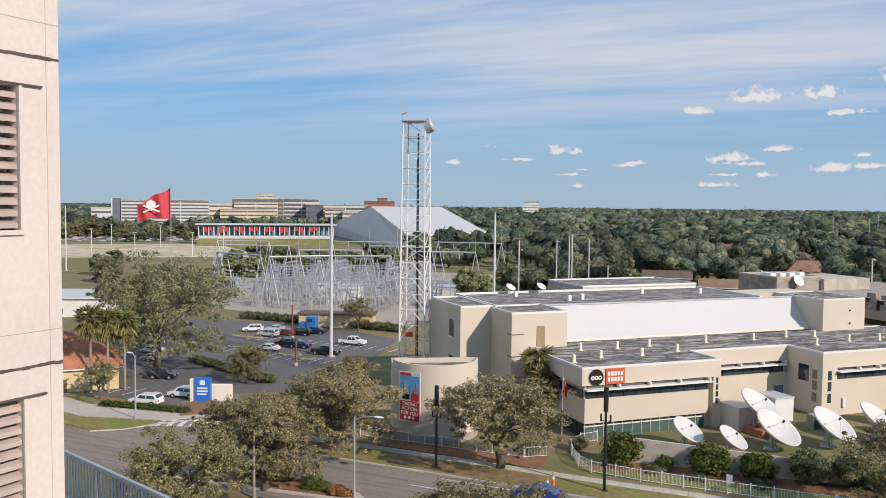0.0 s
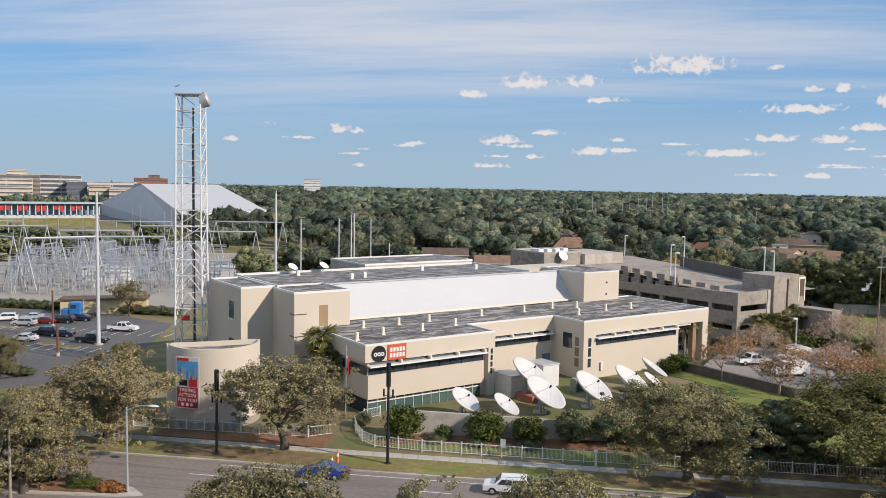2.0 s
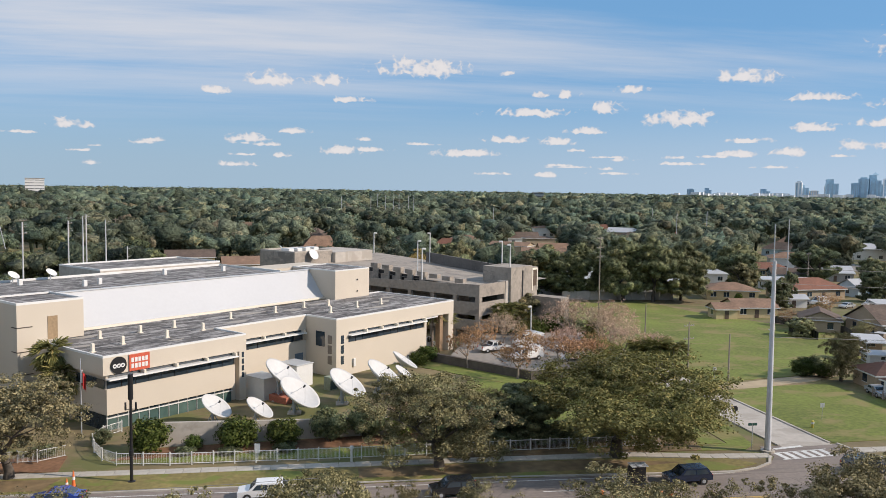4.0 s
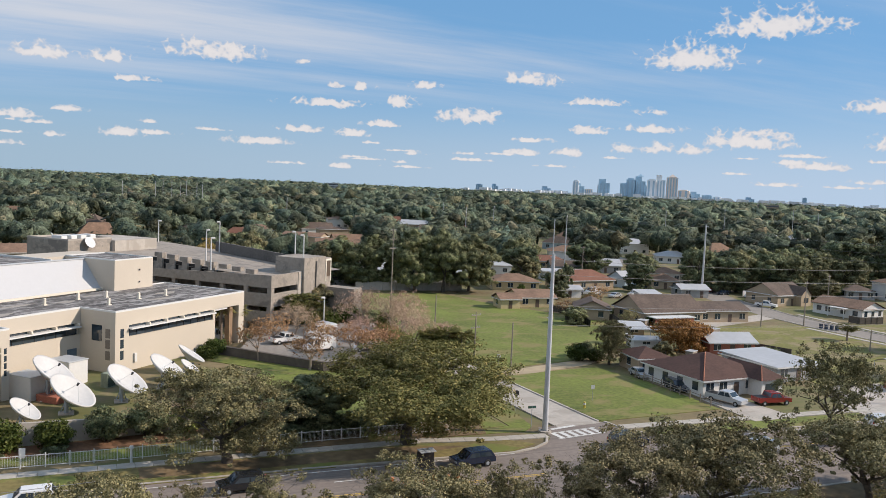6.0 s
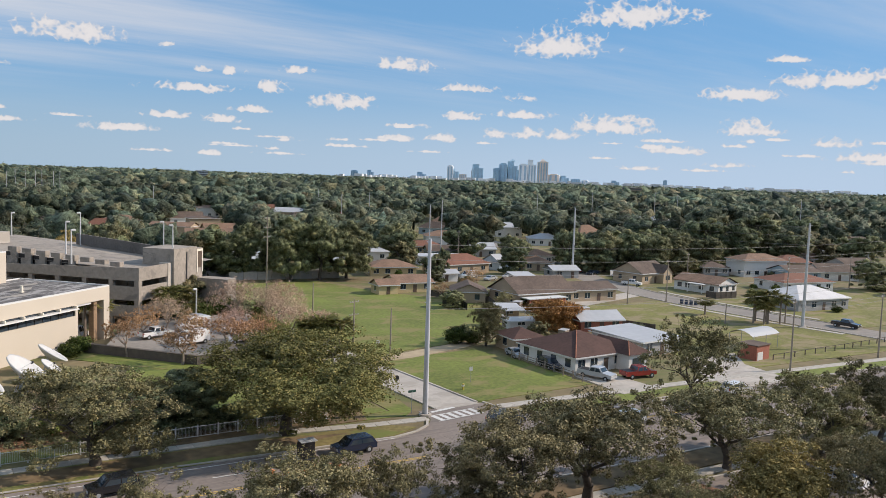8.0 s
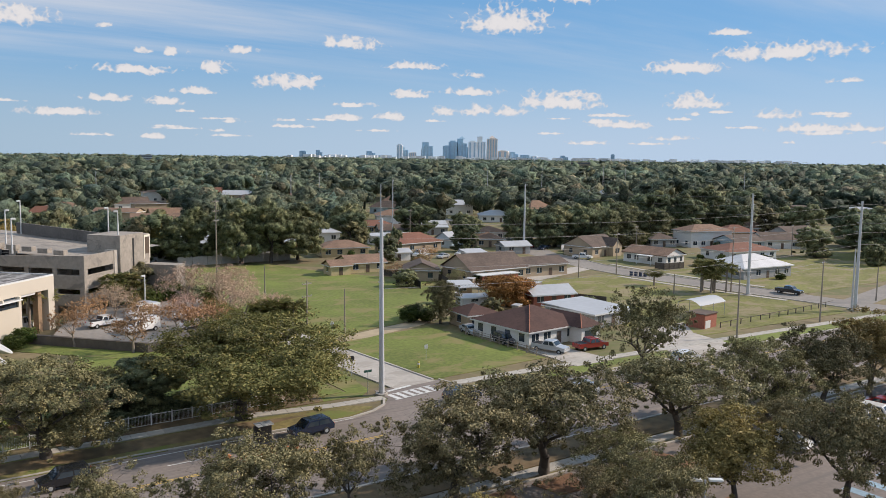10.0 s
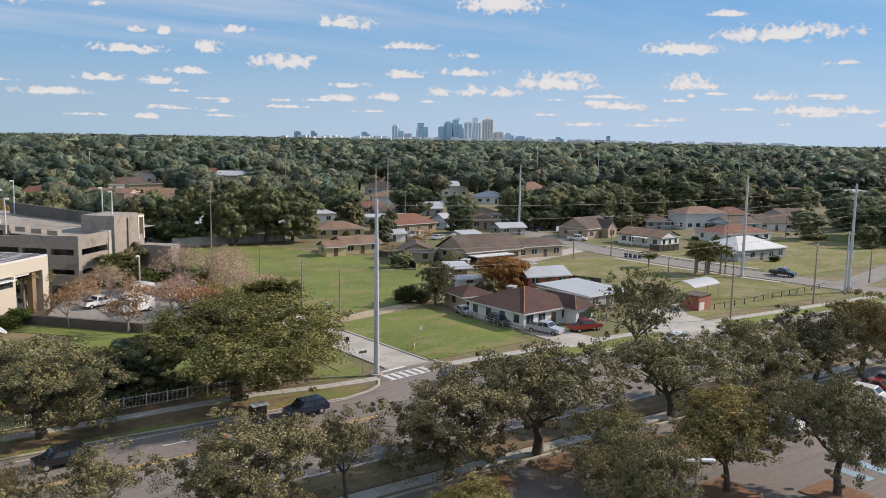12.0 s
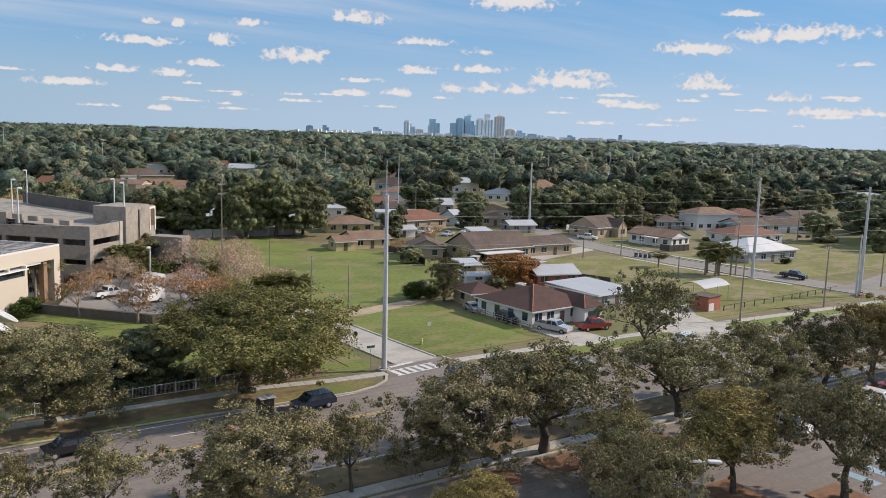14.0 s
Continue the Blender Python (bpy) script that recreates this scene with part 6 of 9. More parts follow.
SHINGLE_RUST = surface("rust_brown_shingles", (0.21, 0.095, 0.062), 0.9, vary=0.25, grain=2, stain=0.3)
h1 = house(83.8, 96.2, 13.6, 13.2, 2.75, 5.4, 4, WHITE_WALL, TILE_RED, "hip", "white single-storey house with red-brown hip roof", (5, 4))
part("porch_wing_roof", Shape().add([(8.6, -3.2, 2.75), (14.2, -3.2, 2.75), (14.2, 6, 2.75), (8.6, 6, 2.75), (11.4, -0.4, 4.4), (11.4, 6.2, 4.4)], [(0, 1, 4), (1, 2, 5, 4), (3, 0, 4, 5), (2, 3, 5), (3, 2, 1, 0)]), TILE_RED, h1)
part("porch_wing_wall", Shape().box(9.2, -2.7, 0, 13.6, 0, 2.7), WHITE_WALL, h1)
part("wing_window", Shape().box(10.0, -2.75, 0.9, 12.8, -2.7, 2.1), GLASS_DARK, h1)
for a, b in (((-0.5, -0.5, 2.8), (6.4, 6.5, 5.45)), ((8.6, -3.2, 2.8), (11.4, -0.4, 4.45))):
    part("hip_ridge", Shape().tube(a, b, 0.08, n=6), TILE_TERRACOTTA, h1, "orange ridge tiles")
house(84.0, 112.5, 6.0, 6.5, 2.6, 4.0, -6, TAN_WALL, TILE_RED, "hip", "small carport building with red-brown roof", (2, 1), door=False)
h3 = house(116.0, 154.5, 17, 12, 3.0, 6.4, 0, TAN_WALL, SHINGLE_BROWN, "gable", "long low house with brown shingle roof", (5, 2))
part("awning", Shape().box(0.5, -3.6, 2.1, 12.0, 0, 2.3), WHITE, h3, "white flat awning")
part("awning_wall", Shape().box(0.8, -3.3, 0, 11.6, -3.1, 2.1), RED_BRICK, h3)
house(133.0, 156.0, 14, 9, 3.0, 4.6, -6, TAN_WALL, SHINGLE_BROWN, "gable", "low brown-roofed house wing with skylights", (4, 2))
house(111.0, 161.0, 9, 8, 2.8, 4.6, 60, TAN_WALL, SHINGLE_BROWN, "gable", "small brown gabled house", (2, 2))
house(108.5, 123.5, 9.5, 6.5, 2.4, 3.9, -12, RED_BRICK, METAL_ROOF, "gable", "red and blue shed with pale metal roof", (3, 1))
house(103.5, 101.5, 10.5, 12, 2.7, 3.1, 5, GREY_WALL, METAL_ROOF, "shed", "grey house with pale flat metal roof", (3, 2))
house(103.0, 143.5, 4.2, 4.0, 2.3, 2.6, -20, TAN_WALL, WHITE_METAL, "shed", "small shed with white roof", (1, 1), door=False)
house(96.5, 131.2, 5.2, 4.0, 1.8, 2.3, -14, WHITE_WALL, WHITE_METAL, "gable", "white metal garden shed", (1, 1), door=False)
house(107.5, 216.0, 14, 10, 2.8, 4.6, -14, YELLOW_WALL, SHINGLE_TAN, "hip", "yellow house with tan roof and garage door", (4, 2))
house(99.0, 183.5, 10, 9, 2.6, 4.2, -6, YELLOW_WALL, SHINGLE_TAN, "gable", "yellow-brown low house", (3, 2))
house(92.8, 181.5, 5.2, 5.0, 2.5, 3.8, -4, YELLOW_WALL, SHINGLE_TAN, "gable", "small yellow shed on the field's edge", (1, 1))
house(130.5, 213.5, 19, 10, 3.0, 5.8, 6, TAN_WALL, SHINGLE_RUST, "hip", "brown-roofed house with blue window frames", (4, 2))
house(137.0, 238.0, 15, 6, 3.2, 3.6, -14, WHITE_WALL, WHITE_METAL, "shed", "white flat-roofed house", (4, 1))
h4 = house(178.6, 177.0, 13, 11, 3.2, 6.2, 8, TAN_WALL, SHINGLE_BROWN, "gable", "tan house with steep brown gable", (3, 2))
part("front_gable", Shape().add([(7.4, -2.4, 3.2), (12.6, -2.4, 3.2), (10.0, -2.4, 5.6), (7.4, 5, 3.2), (12.6, 5, 3.2), (10.0, 5, 5.6)], [(0, 2, 5, 3), (1, 4, 5, 2)]), SHINGLE_BROWN, h4)
part("front_wing", Shape().box(7.8, -2.0, 0, 12.2, 0, 3.2).add([(7.8, -2.0, 3.2), (12.2, -2.0, 3.2), (10.0, -2.0, 5.2)], [(0, 1, 2)]), TAN_WALL, h4)
part("wing_window", Shape().box(9.0, -2.06, 1.0, 11.0, -2.0, 2.4), GLASS_DARK, h4)
h5 = house(192.0, 153.6, 14.5, 9, 2.9, 4.7, 97, WHITE_WALL, SHINGLE_TAN, "gable", "long pale house with orange-brown roof", (4, 3))
for k in (2.0, 5.5, 10.0, 12.6):
    part("street_window", Shape().box(k - 0.7, 9.0, 0.9, k + 0.7, 9.05, 2.2), GLASS_DARK, h5)
part("porch_roof", Shape().box(3.6, 8.9, 2.5, 8.6, 11.4, 2.66), WHITE, h5, "white flat porch roof")
for k in (3.8, 8.4):
    part("porch_post", Shape().box(k - 0.08, 11.1, 0, k + 0.08, 11.26, 2.5), WHITE, h5)
house(229.0, 180.5, 17, 10, 5.6, 7.6, -14, WHITE_WALL, SHINGLE_TAN, "hip", "white two-storey house with tan roof", (5, 2))
house(208.0, 150.0, 19, 12, 2.9, 4.9, -10, WHITE_WALL, SHINGLE_RUST, "hip", "pale house with red-brown hip roof", (5, 2))
house(179.2, 124.6, 18, 13, 3.0, 5.6, -5, GREY_WALL, surface("white_shingles", (0.62, 0.61, 0.6), 0.7, vary=0.15, grain=2), "hip", "grey house with white shingle hip roof", (5, 3))
house(236, 168, 13, 10, 2.9, 4.8, -10, BLUE_WALL, SHINGLE_BROWN, "gable", "pale blue house with brown roof", (3, 2))
house(252, 196, 14, 10, 3.0, 5.2, -20, WHITE_WALL, SHINGLE_TAN, "hip", "white house among trees", (3, 2))
house(176, 236, 14, 10, 3.0, 4.8, -20, WHITE_WALL, SHINGLE_TAN, "hip", "low house among trees", (3, 2))
house(150, 255, 13, 10, 3.0, 5.0, -20, BLUE_WALL, SHINGLE_BROWN, "gable", "pale blue house among trees", (3, 2))
house(120, 258, 14, 10, 3.2, 5.2, -15, WHITE_WALL, METAL_ROOF, "hip", "white house with grey roof among trees", (3, 2))
house(206, 250, 14, 10, 3.0, 5.2, -25, TAN_WALL, SHINGLE_BROWN, "hip", "brown house among trees", (3, 2))
house(280, 176, 15, 11, 3.0, 5.4, -10, GREY_WALL, SHINGLE_BROWN, "gable", "grey house among trees", (3, 2))
house(172, 295, 15, 11, 5.2, 7.4, -25, WHITE_WALL, SHINGLE_TAN, "hip", "pale two-storey house among trees", (4, 2))
house(230, 300, 15, 11, 3.2, 5.4, -30, WHITE_WALL, METAL_ROOF, "hip", "white house with pale roof among trees", (4, 2))
house(40, 268, 15, 10, 3.2, 5.2, -5, TAN_WALL, SHINGLE_BROWN, "hip", "brown house behind the field", (3, 2))
house(72, 242, 14, 10, 3.0, 5.0, -5, WHITE_WALL, METAL_ROOF, "gable", "white house behind the tall oaks", (3, 2))
house(100, 238, 16, 9, 2.8, 4.6, -5, surface("orange_wall", (0.5, 0.26, 0.13), 0.85), METAL_ROOF, "gable", "orange-walled house behind the tall oaks", (3, 2))
house(-30, 262, 16, 11, 5.4, 7.6, 10, TAN_WALL, SHINGLE_TAN, "gable", "tan apartment house among trees", (4, 2))
house(-52, 288, 16, 11, 5.4, 7.6, 10, YELLOW_WALL, SHINGLE_BROWN, "gable", "yellow apartment house among trees", (4, 2))
house(-8, 290, 16, 11, 3.2, 5.4, 10, TAN_WALL, SHINGLE_BROWN, "gable", "brown-roofed house among trees", (4, 2))
house(18, 330, 15, 11, 3.2, 5.2, 10, RED_BRICK, SHINGLE_TAN, "hip", "brick house among trees", (4, 2))
house(250, 250, 15, 11, 3.2, 5.2, -30, WHITE_WALL, TILE_TERRACOTTA, "hip", "white house with red roof among trees", (4, 2))
house(330, 215, 17, 12, 3.2, 5.2, -30, WHITE_WALL, METAL_ROOF, "hip", "white house with pale roof among trees", (4, 2))
house(-111.0, 85.6, 16.6, 15.0, 3.7, 8.6, 47.6, YELLOW_WALL, TILE_TERRACOTTA, "hip", "yellow house with terracotta tile roof", (3, 3))
house(-200, 140, 40, 16, 5.0, 5.6, 25, WHITE_WALL, WHITE_METAL, "shed", "long low building with white metal roof", (8, 2))

for x, y, w, d, e, r, a, wm, rm, kind, lab in ((263.4, 192.4, 13, 10, 3.0, 5.4, -25, TAN_WALL, SHINGLE_RUST, "hip", "tan house with rust-brown hip roof"), (290.2, 199.3, 10, 9, 3.0, 4.8, -24, PINK_WALL, SHINGLE_TAN, "gable", "pinkish house with tan gable roof"),
                                               (249.2, 166.1, 13.6, 10, 3.0, 5.4, -26, WHITE_WALL, SHINGLE_BROWN, "gable", "white house with dark brown gable roof"), (218.5, 188.6, 9, 8, 2.8, 4.4, -26, GREY_WALL, SHINGLE_BROWN, "hip", "low grey house with brown roof"),
                                               (216.4, 225.5, 12, 10, 3.0, 5.0, -25, TAN_WALL, SHINGLE_BROWN, "gable", "brown gabled house under the trees"), (164.5, 216.4, 9, 9, 2.8, 4.8, -26, TAN_WALL, SHINGLE_TAN, "hip", "small tan house with tan roof"),
                                               (242.7, 345.4, 14, 10, 5.2, 7.6, -21, WHITE_WALL, METAL_ROOF, "hip", "white two-storey house among the trees"), (397.9, 399.4, 26, 14, 5.4, 8.0, -17, WHITE_WALL, METAL_ROOF, "gable", "long white hall with pale roof in the woods"),
                                               (369.5, 282.5, 10, 10, 5.0, 8.4, -21, WHITE_WALL, SHINGLE_TAN, "gable", "tall white gable among the trees"), (307.2, 169.7, 11, 9, 3.0, 5.0, -25, TAN_WALL, SHINGLE_BROWN, "gable", "brown house beside the wide lawn")):
    house(x, y, w, d, e, r, a, wm, rm, kind, lab, (3, 2))

# more homes half hidden in the woods
far_rng = random.Random(77)
far_roofs = ((SHINGLE_TAN, "tan"), (METAL_ROOF, "pale grey"), (SHINGLE_BROWN, "brown"), (SHINGLE_RUST, "rust-brown"), (SHINGLE_BROWN, "dark brown"))
far_walls = ((WHITE_WALL, "white"), (YELLOW_WALL, "yellow"), (TAN_WALL, "tan"), (BLUE_WALL, "pale blue"))
for i in range(78):
    b, r = radians(far_rng.uniform(4, 66) if i % 5 else far_rng.uniform(-22, 4)), far_rng.uniform(270, 560)
    hx, hy = r * math.sin(b), r * math.cos(b)
    if (-70 < hx < 60 and r < 340) or (hx < 300 and hy < 235) or any(math.hypot(hx - px, hy - py) < 26 for px, py in HOUSES) or hx < -90:
        continue
    (rm, rn), (wm, wn) = far_rng.choice(far_roofs), far_rng.choice(far_walls)
    if rm is METAL_ROOF and hx < 120:
        rm, rn = SHINGLE_TAN, "tan"
    house(hx, hy, far_rng.uniform(13, 18), far_rng.uniform(9, 12), far_rng.choice((3.2, 3.4, 5.8)), far_rng.uniform(6.4, 8.4), far_rng.uniform(-50, 10), wm, rm, far_rng.choice(("hip", "gable")), "%s home with a %s roof among the trees" % (wn, rn), (3, 2), door=False)


def carport():
    t = thing("carport", "white curved metal canopy on thin posts", "carport", Matrix.Translation((126.5, 96.5, 0)) @ Matrix.Rotation(radians(6), 4, "Z"))
    s = Shape()
    n = 8
    s.add([(9.0 * i / n - 0.5, y, 2.8 + 0.9 * (1 - (2 * abs(y - 2.6) / 5.2) ** 2)) for i in range(n + 1) for y in (0, 0.9, 1.8, 2.6, 3.4, 4.3, 5.2)], [(i * 7 + j, (i + 1) * 7 + j, (i + 1) * 7 + j + 1, i * 7 + j + 1) for i in range(n) for j in range(6)])
    part("canopy", s, WHITE_METAL, t)
    for x in (0, 4, 8):
        for y in (0.05, 5.15):
            part("post", Shape().tube((x, y, 0), (x, y, 2.9), 0.05), GALV, t)
    b = thing("brick_shed", "small red brick hut with a white panel", "hut", Matrix.Translation((120.2, 91.0, 0)) @ Matrix.Rotation(radians(8), 4, "Z"))
    part("wall", Shape().box(0, 0, 0, 4.2, 3.6, 2.6, bevel=0.04), RED_BRICK, b)
    part("roof", Shape().box(-0.2, -0.2, 2.6, 4.4, 3.8, 2.75, bevel=0.03), SHINGLE_BROWN, b)
    part("panel", Shape().box(0.3, -0.04, 0.1, 2.0, 0.0, 1.5), WHITE, b)
    for i in range(4):
        c = thing("wheelie_bin", "dark wheeled rubbish bin at the kerb", "bin", Matrix.Translation((160.2 + 0.5 * i, 144.6 - i * 1.1, 0)), "rubbish bins")
        part("tub", Shape().box(-0.3, -0.35, 0.08, 0.3, 0.35, 1.0, bevel=0.05), surface("bin_blue", (0.03, 0.05, 0.09), 0.5), c)
        part("lid", Shape().box(-0.33, -0.38, 1.0, 0.33, 0.38, 1.08, bevel=0.02), BLACK, c)


carport()


def yard_clutter():
    """Sheds, parked cars' shelters, tanks and heaps in the back yards."""
    house(141.0, 190.0, 6.0, 4.5, 2.3, 2.9, -12, GREY_WALL, WHITE_METAL, "shed", "low yard shed with a white metal roof", (1, 1), door=False)
    house(120.0, 199.5, 7.0, 5.0, 2.4, 3.4, -8, WHITE_WALL, METAL_ROOF, "gable", "pale garage with a grey metal roof", (1, 1))
    house(155.0, 217.5, 8.0, 8.0, 2.8, 5.2, 10, BLUE_WALL, METAL_ROOF, "gable", "pale blue cottage with a grey gable", (2, 1))
    house(160.0, 196.0, 9.0, 6.0, 2.6, 3.9, -10, GREY_WALL, METAL_ROOF, "gable", "grey cottage with a pale metal roof", (2, 1))
    house(166.0, 262.0, 16, 10, 3.0, 5.2, -18, GREY_WALL, METAL_ROOF, "gable", "low house with a long grey roof", (4, 2))
    house(152.0, 276.0, 15, 9, 3.0, 5.0, -20, TAN_WALL, SHINGLE_RUST, "hip", "tan house with a rust-brown roof", (4, 2))
    for x, y, w, d, h in ((103.6, 165.0, 2.0, 1.6, 2.2), (101.6, 163.0, 1.6, 1.4, 1.8), (113.6, 150.8, 2.6, 1.8, 1.7), (97.6, 137.6, 2.4, 1.6, 1.6), (101.2, 119.6, 2.2, 1.4, 1.5), (122.5, 139.0, 3.0, 1.8, 1.6), (146.8, 188.0, 2.4, 1.6, 1.7)):
        t = thing("storage_box", "weathered dark storage box in a back yard", "storage box", Matrix.Translation((x, y, 0)) @ Matrix.Rotation(radians(x * 7 % 40), 4, "Z"), "storage boxes")
        part("body", Shape().box(0, 0, 0, w, d, h, bevel=0.05), bpy.data.materials["weathered_pole_wood"] if h < 1.75 else BLACK, t)
        part("lid", Shape().box(-0.08, -0.08, h, w + 0.08, d + 0.08, h + 0.1, bevel=0.03), METAL_ROOF, t)
    t = thing("yard_carport", "open carport with a white ribbed roof", "carport", Matrix.Translation((100.5, 138.0, 0)) @ Matrix.Rotation(radians(-12), 4, "Z"))
    part("roof", Shape().box(0, 0, 2.4, 6.5, 4.2, 2.52), WHITE_METAL, t)
    for i in range(9):
        part("rib", Shape().box(0.1 + i * 0.78, 0, 2.52, 0.2 + i * 0.78, 4.2, 2.58), WHITE, t)
    for px, py in ((0.1, 0.1), (6.3, 0.1), (0.1, 4.0), (6.3, 4.0)):
        part("post", Shape().box(px, py, 0, px + 0.1, py + 0.1, 2.4), GALV, t)


yard_clutter()


def yard_fence(pts, h, mat, name, label, gap=2.2, rails=(0.35, 0.8, 1.15), board=False):
    f = thing(name, label, "fence")
    for a, b in zip(pts, pts[1:]):
        a, b = Vector(a), Vector(b)
        n = max(1, round((b - a).length / gap))
        for i in range(n):
            p, q = a.lerp(b, i / n), a.lerp(b, (i + 1) / n)
            part("post", Shape().box(p.x - 0.07, p.y - 0.07, 0, p.x + 0.07, p.y + 0.07, h), mat, f)
            if board:
                part("board", Shape().prism([(p.x, p.y), (q.x, q.y), (q.x, q.y + 0.05), (p.x, p.y + 0.05)], 0.1, h), mat, f)
            else:
                for z in rails:
                    part("rail", Shape().tube((p.x, p.y, z), (q.x, q.y, z), 0.05, n=4), mat, f)


yard_fence([(81.6, 110), (81.5, 89.5)], 1.4, BARK_PALE, "rail_fence", "weathered wooden rail fence beside the lawn")
yard_fence([(123.8, 90.3), (146, 91.2), (164, 92.4)], 1.1, BARK, "chain_fence", "thin dark metal fence round the plot", 3.0, (1.05,))
yard_fence([(101.2, 154.0), (106.5, 171.0)], 1.7, BLACK, "board_fence", "black board fence beside the field", 1.8, (), True)
yard_fence([(124.0, 118.5), (118.0, 134.0), (127.0, 148.0)], 1.5, BARK, "board_fence", "weathered board fence between back yards", 2.2, (), True)
yard_fence([(176.0, 150.4), (176.4, 147.5), (184.0, 147.0)], 1.8, BARK, "board_fence", "dark board fence beside the pale house", 2.0, (), True)
yard_fence([(184.0, 196.5), (196.0, 197.5)], 1.8, WHITE, "board_fence", "white board fence by the street", 2.0, (), True)
yard_fence([(60, 224), (74, 226), (108, 226)], 2.0, GREY_WALL, "board_fence", "grey board fence behind the field", 2.6, (), True)
yard_fence([(104, 142), (112, 161), (104, 176)], 1.7, BARK, "board_fence", "dark board fence on the field's edge", 2.4, (), True)

# ---------------------------------------------------------------- vehicles
def paint(name, c, rough=0.25):
    m = surface(name, c, rough, 0.0, vary=0.05, grain=1)
    m.node_tree.nodes["Principled BSDF"].inputs["Coat Weight"].default_value = 0.6
    return m


CAR_WHITE, CAR_SILVER = paint("white_car_paint", (0.78, 0.78, 0.77)), paint("silver_car_paint", (0.42, 0.44, 0.46))
CAR_BLACK, CAR_BLUE = paint("black_car_paint", (0.012, 0.014, 0.018)), paint("blue_car_paint", (0.02, 0.06, 0.30))
CAR_RED, CAR_NAVY = paint("red_car_paint", (0.25, 0.022, 0.02)), paint("navy_car_paint", (0.012, 0.022, 0.05))
SHAPES = {
    "sedan": (4.8, 1.82, [(0, .35), (0.05, .75), (1.15, .95), (1.9, 1.42), (3.3, 1.45), (4.15, 1.02), (4.75, .95), (4.8, .4)], (1, 5)),
    "suv": (4.8, 1.9, [(0, .4), (0.05, .9), (1.1, 1.08), (1.75, 1.68), (4.2, 1.72), (4.65, 1.15), (4.78, .95), (4.8, .45)], (2, 5)),
    "pickup": (5.8, 2.0, [(0, .45), (0.05, 1.0), (1.45, 1.18), (2.1, 1.85), (3.6, 1.88), (3.85, 1.2), (5.75, 1.2), (5.8, .5)], (2, 4)),
    "van": (5.9, 2.05, [(0, .4), (0.05, 1.05), (1.0, 1.3), (1.75, 2.3), (5.7, 2.35), (5.88, 2.1), (5.9, 1.0), (5.9, .45)], (2, 4)),
}


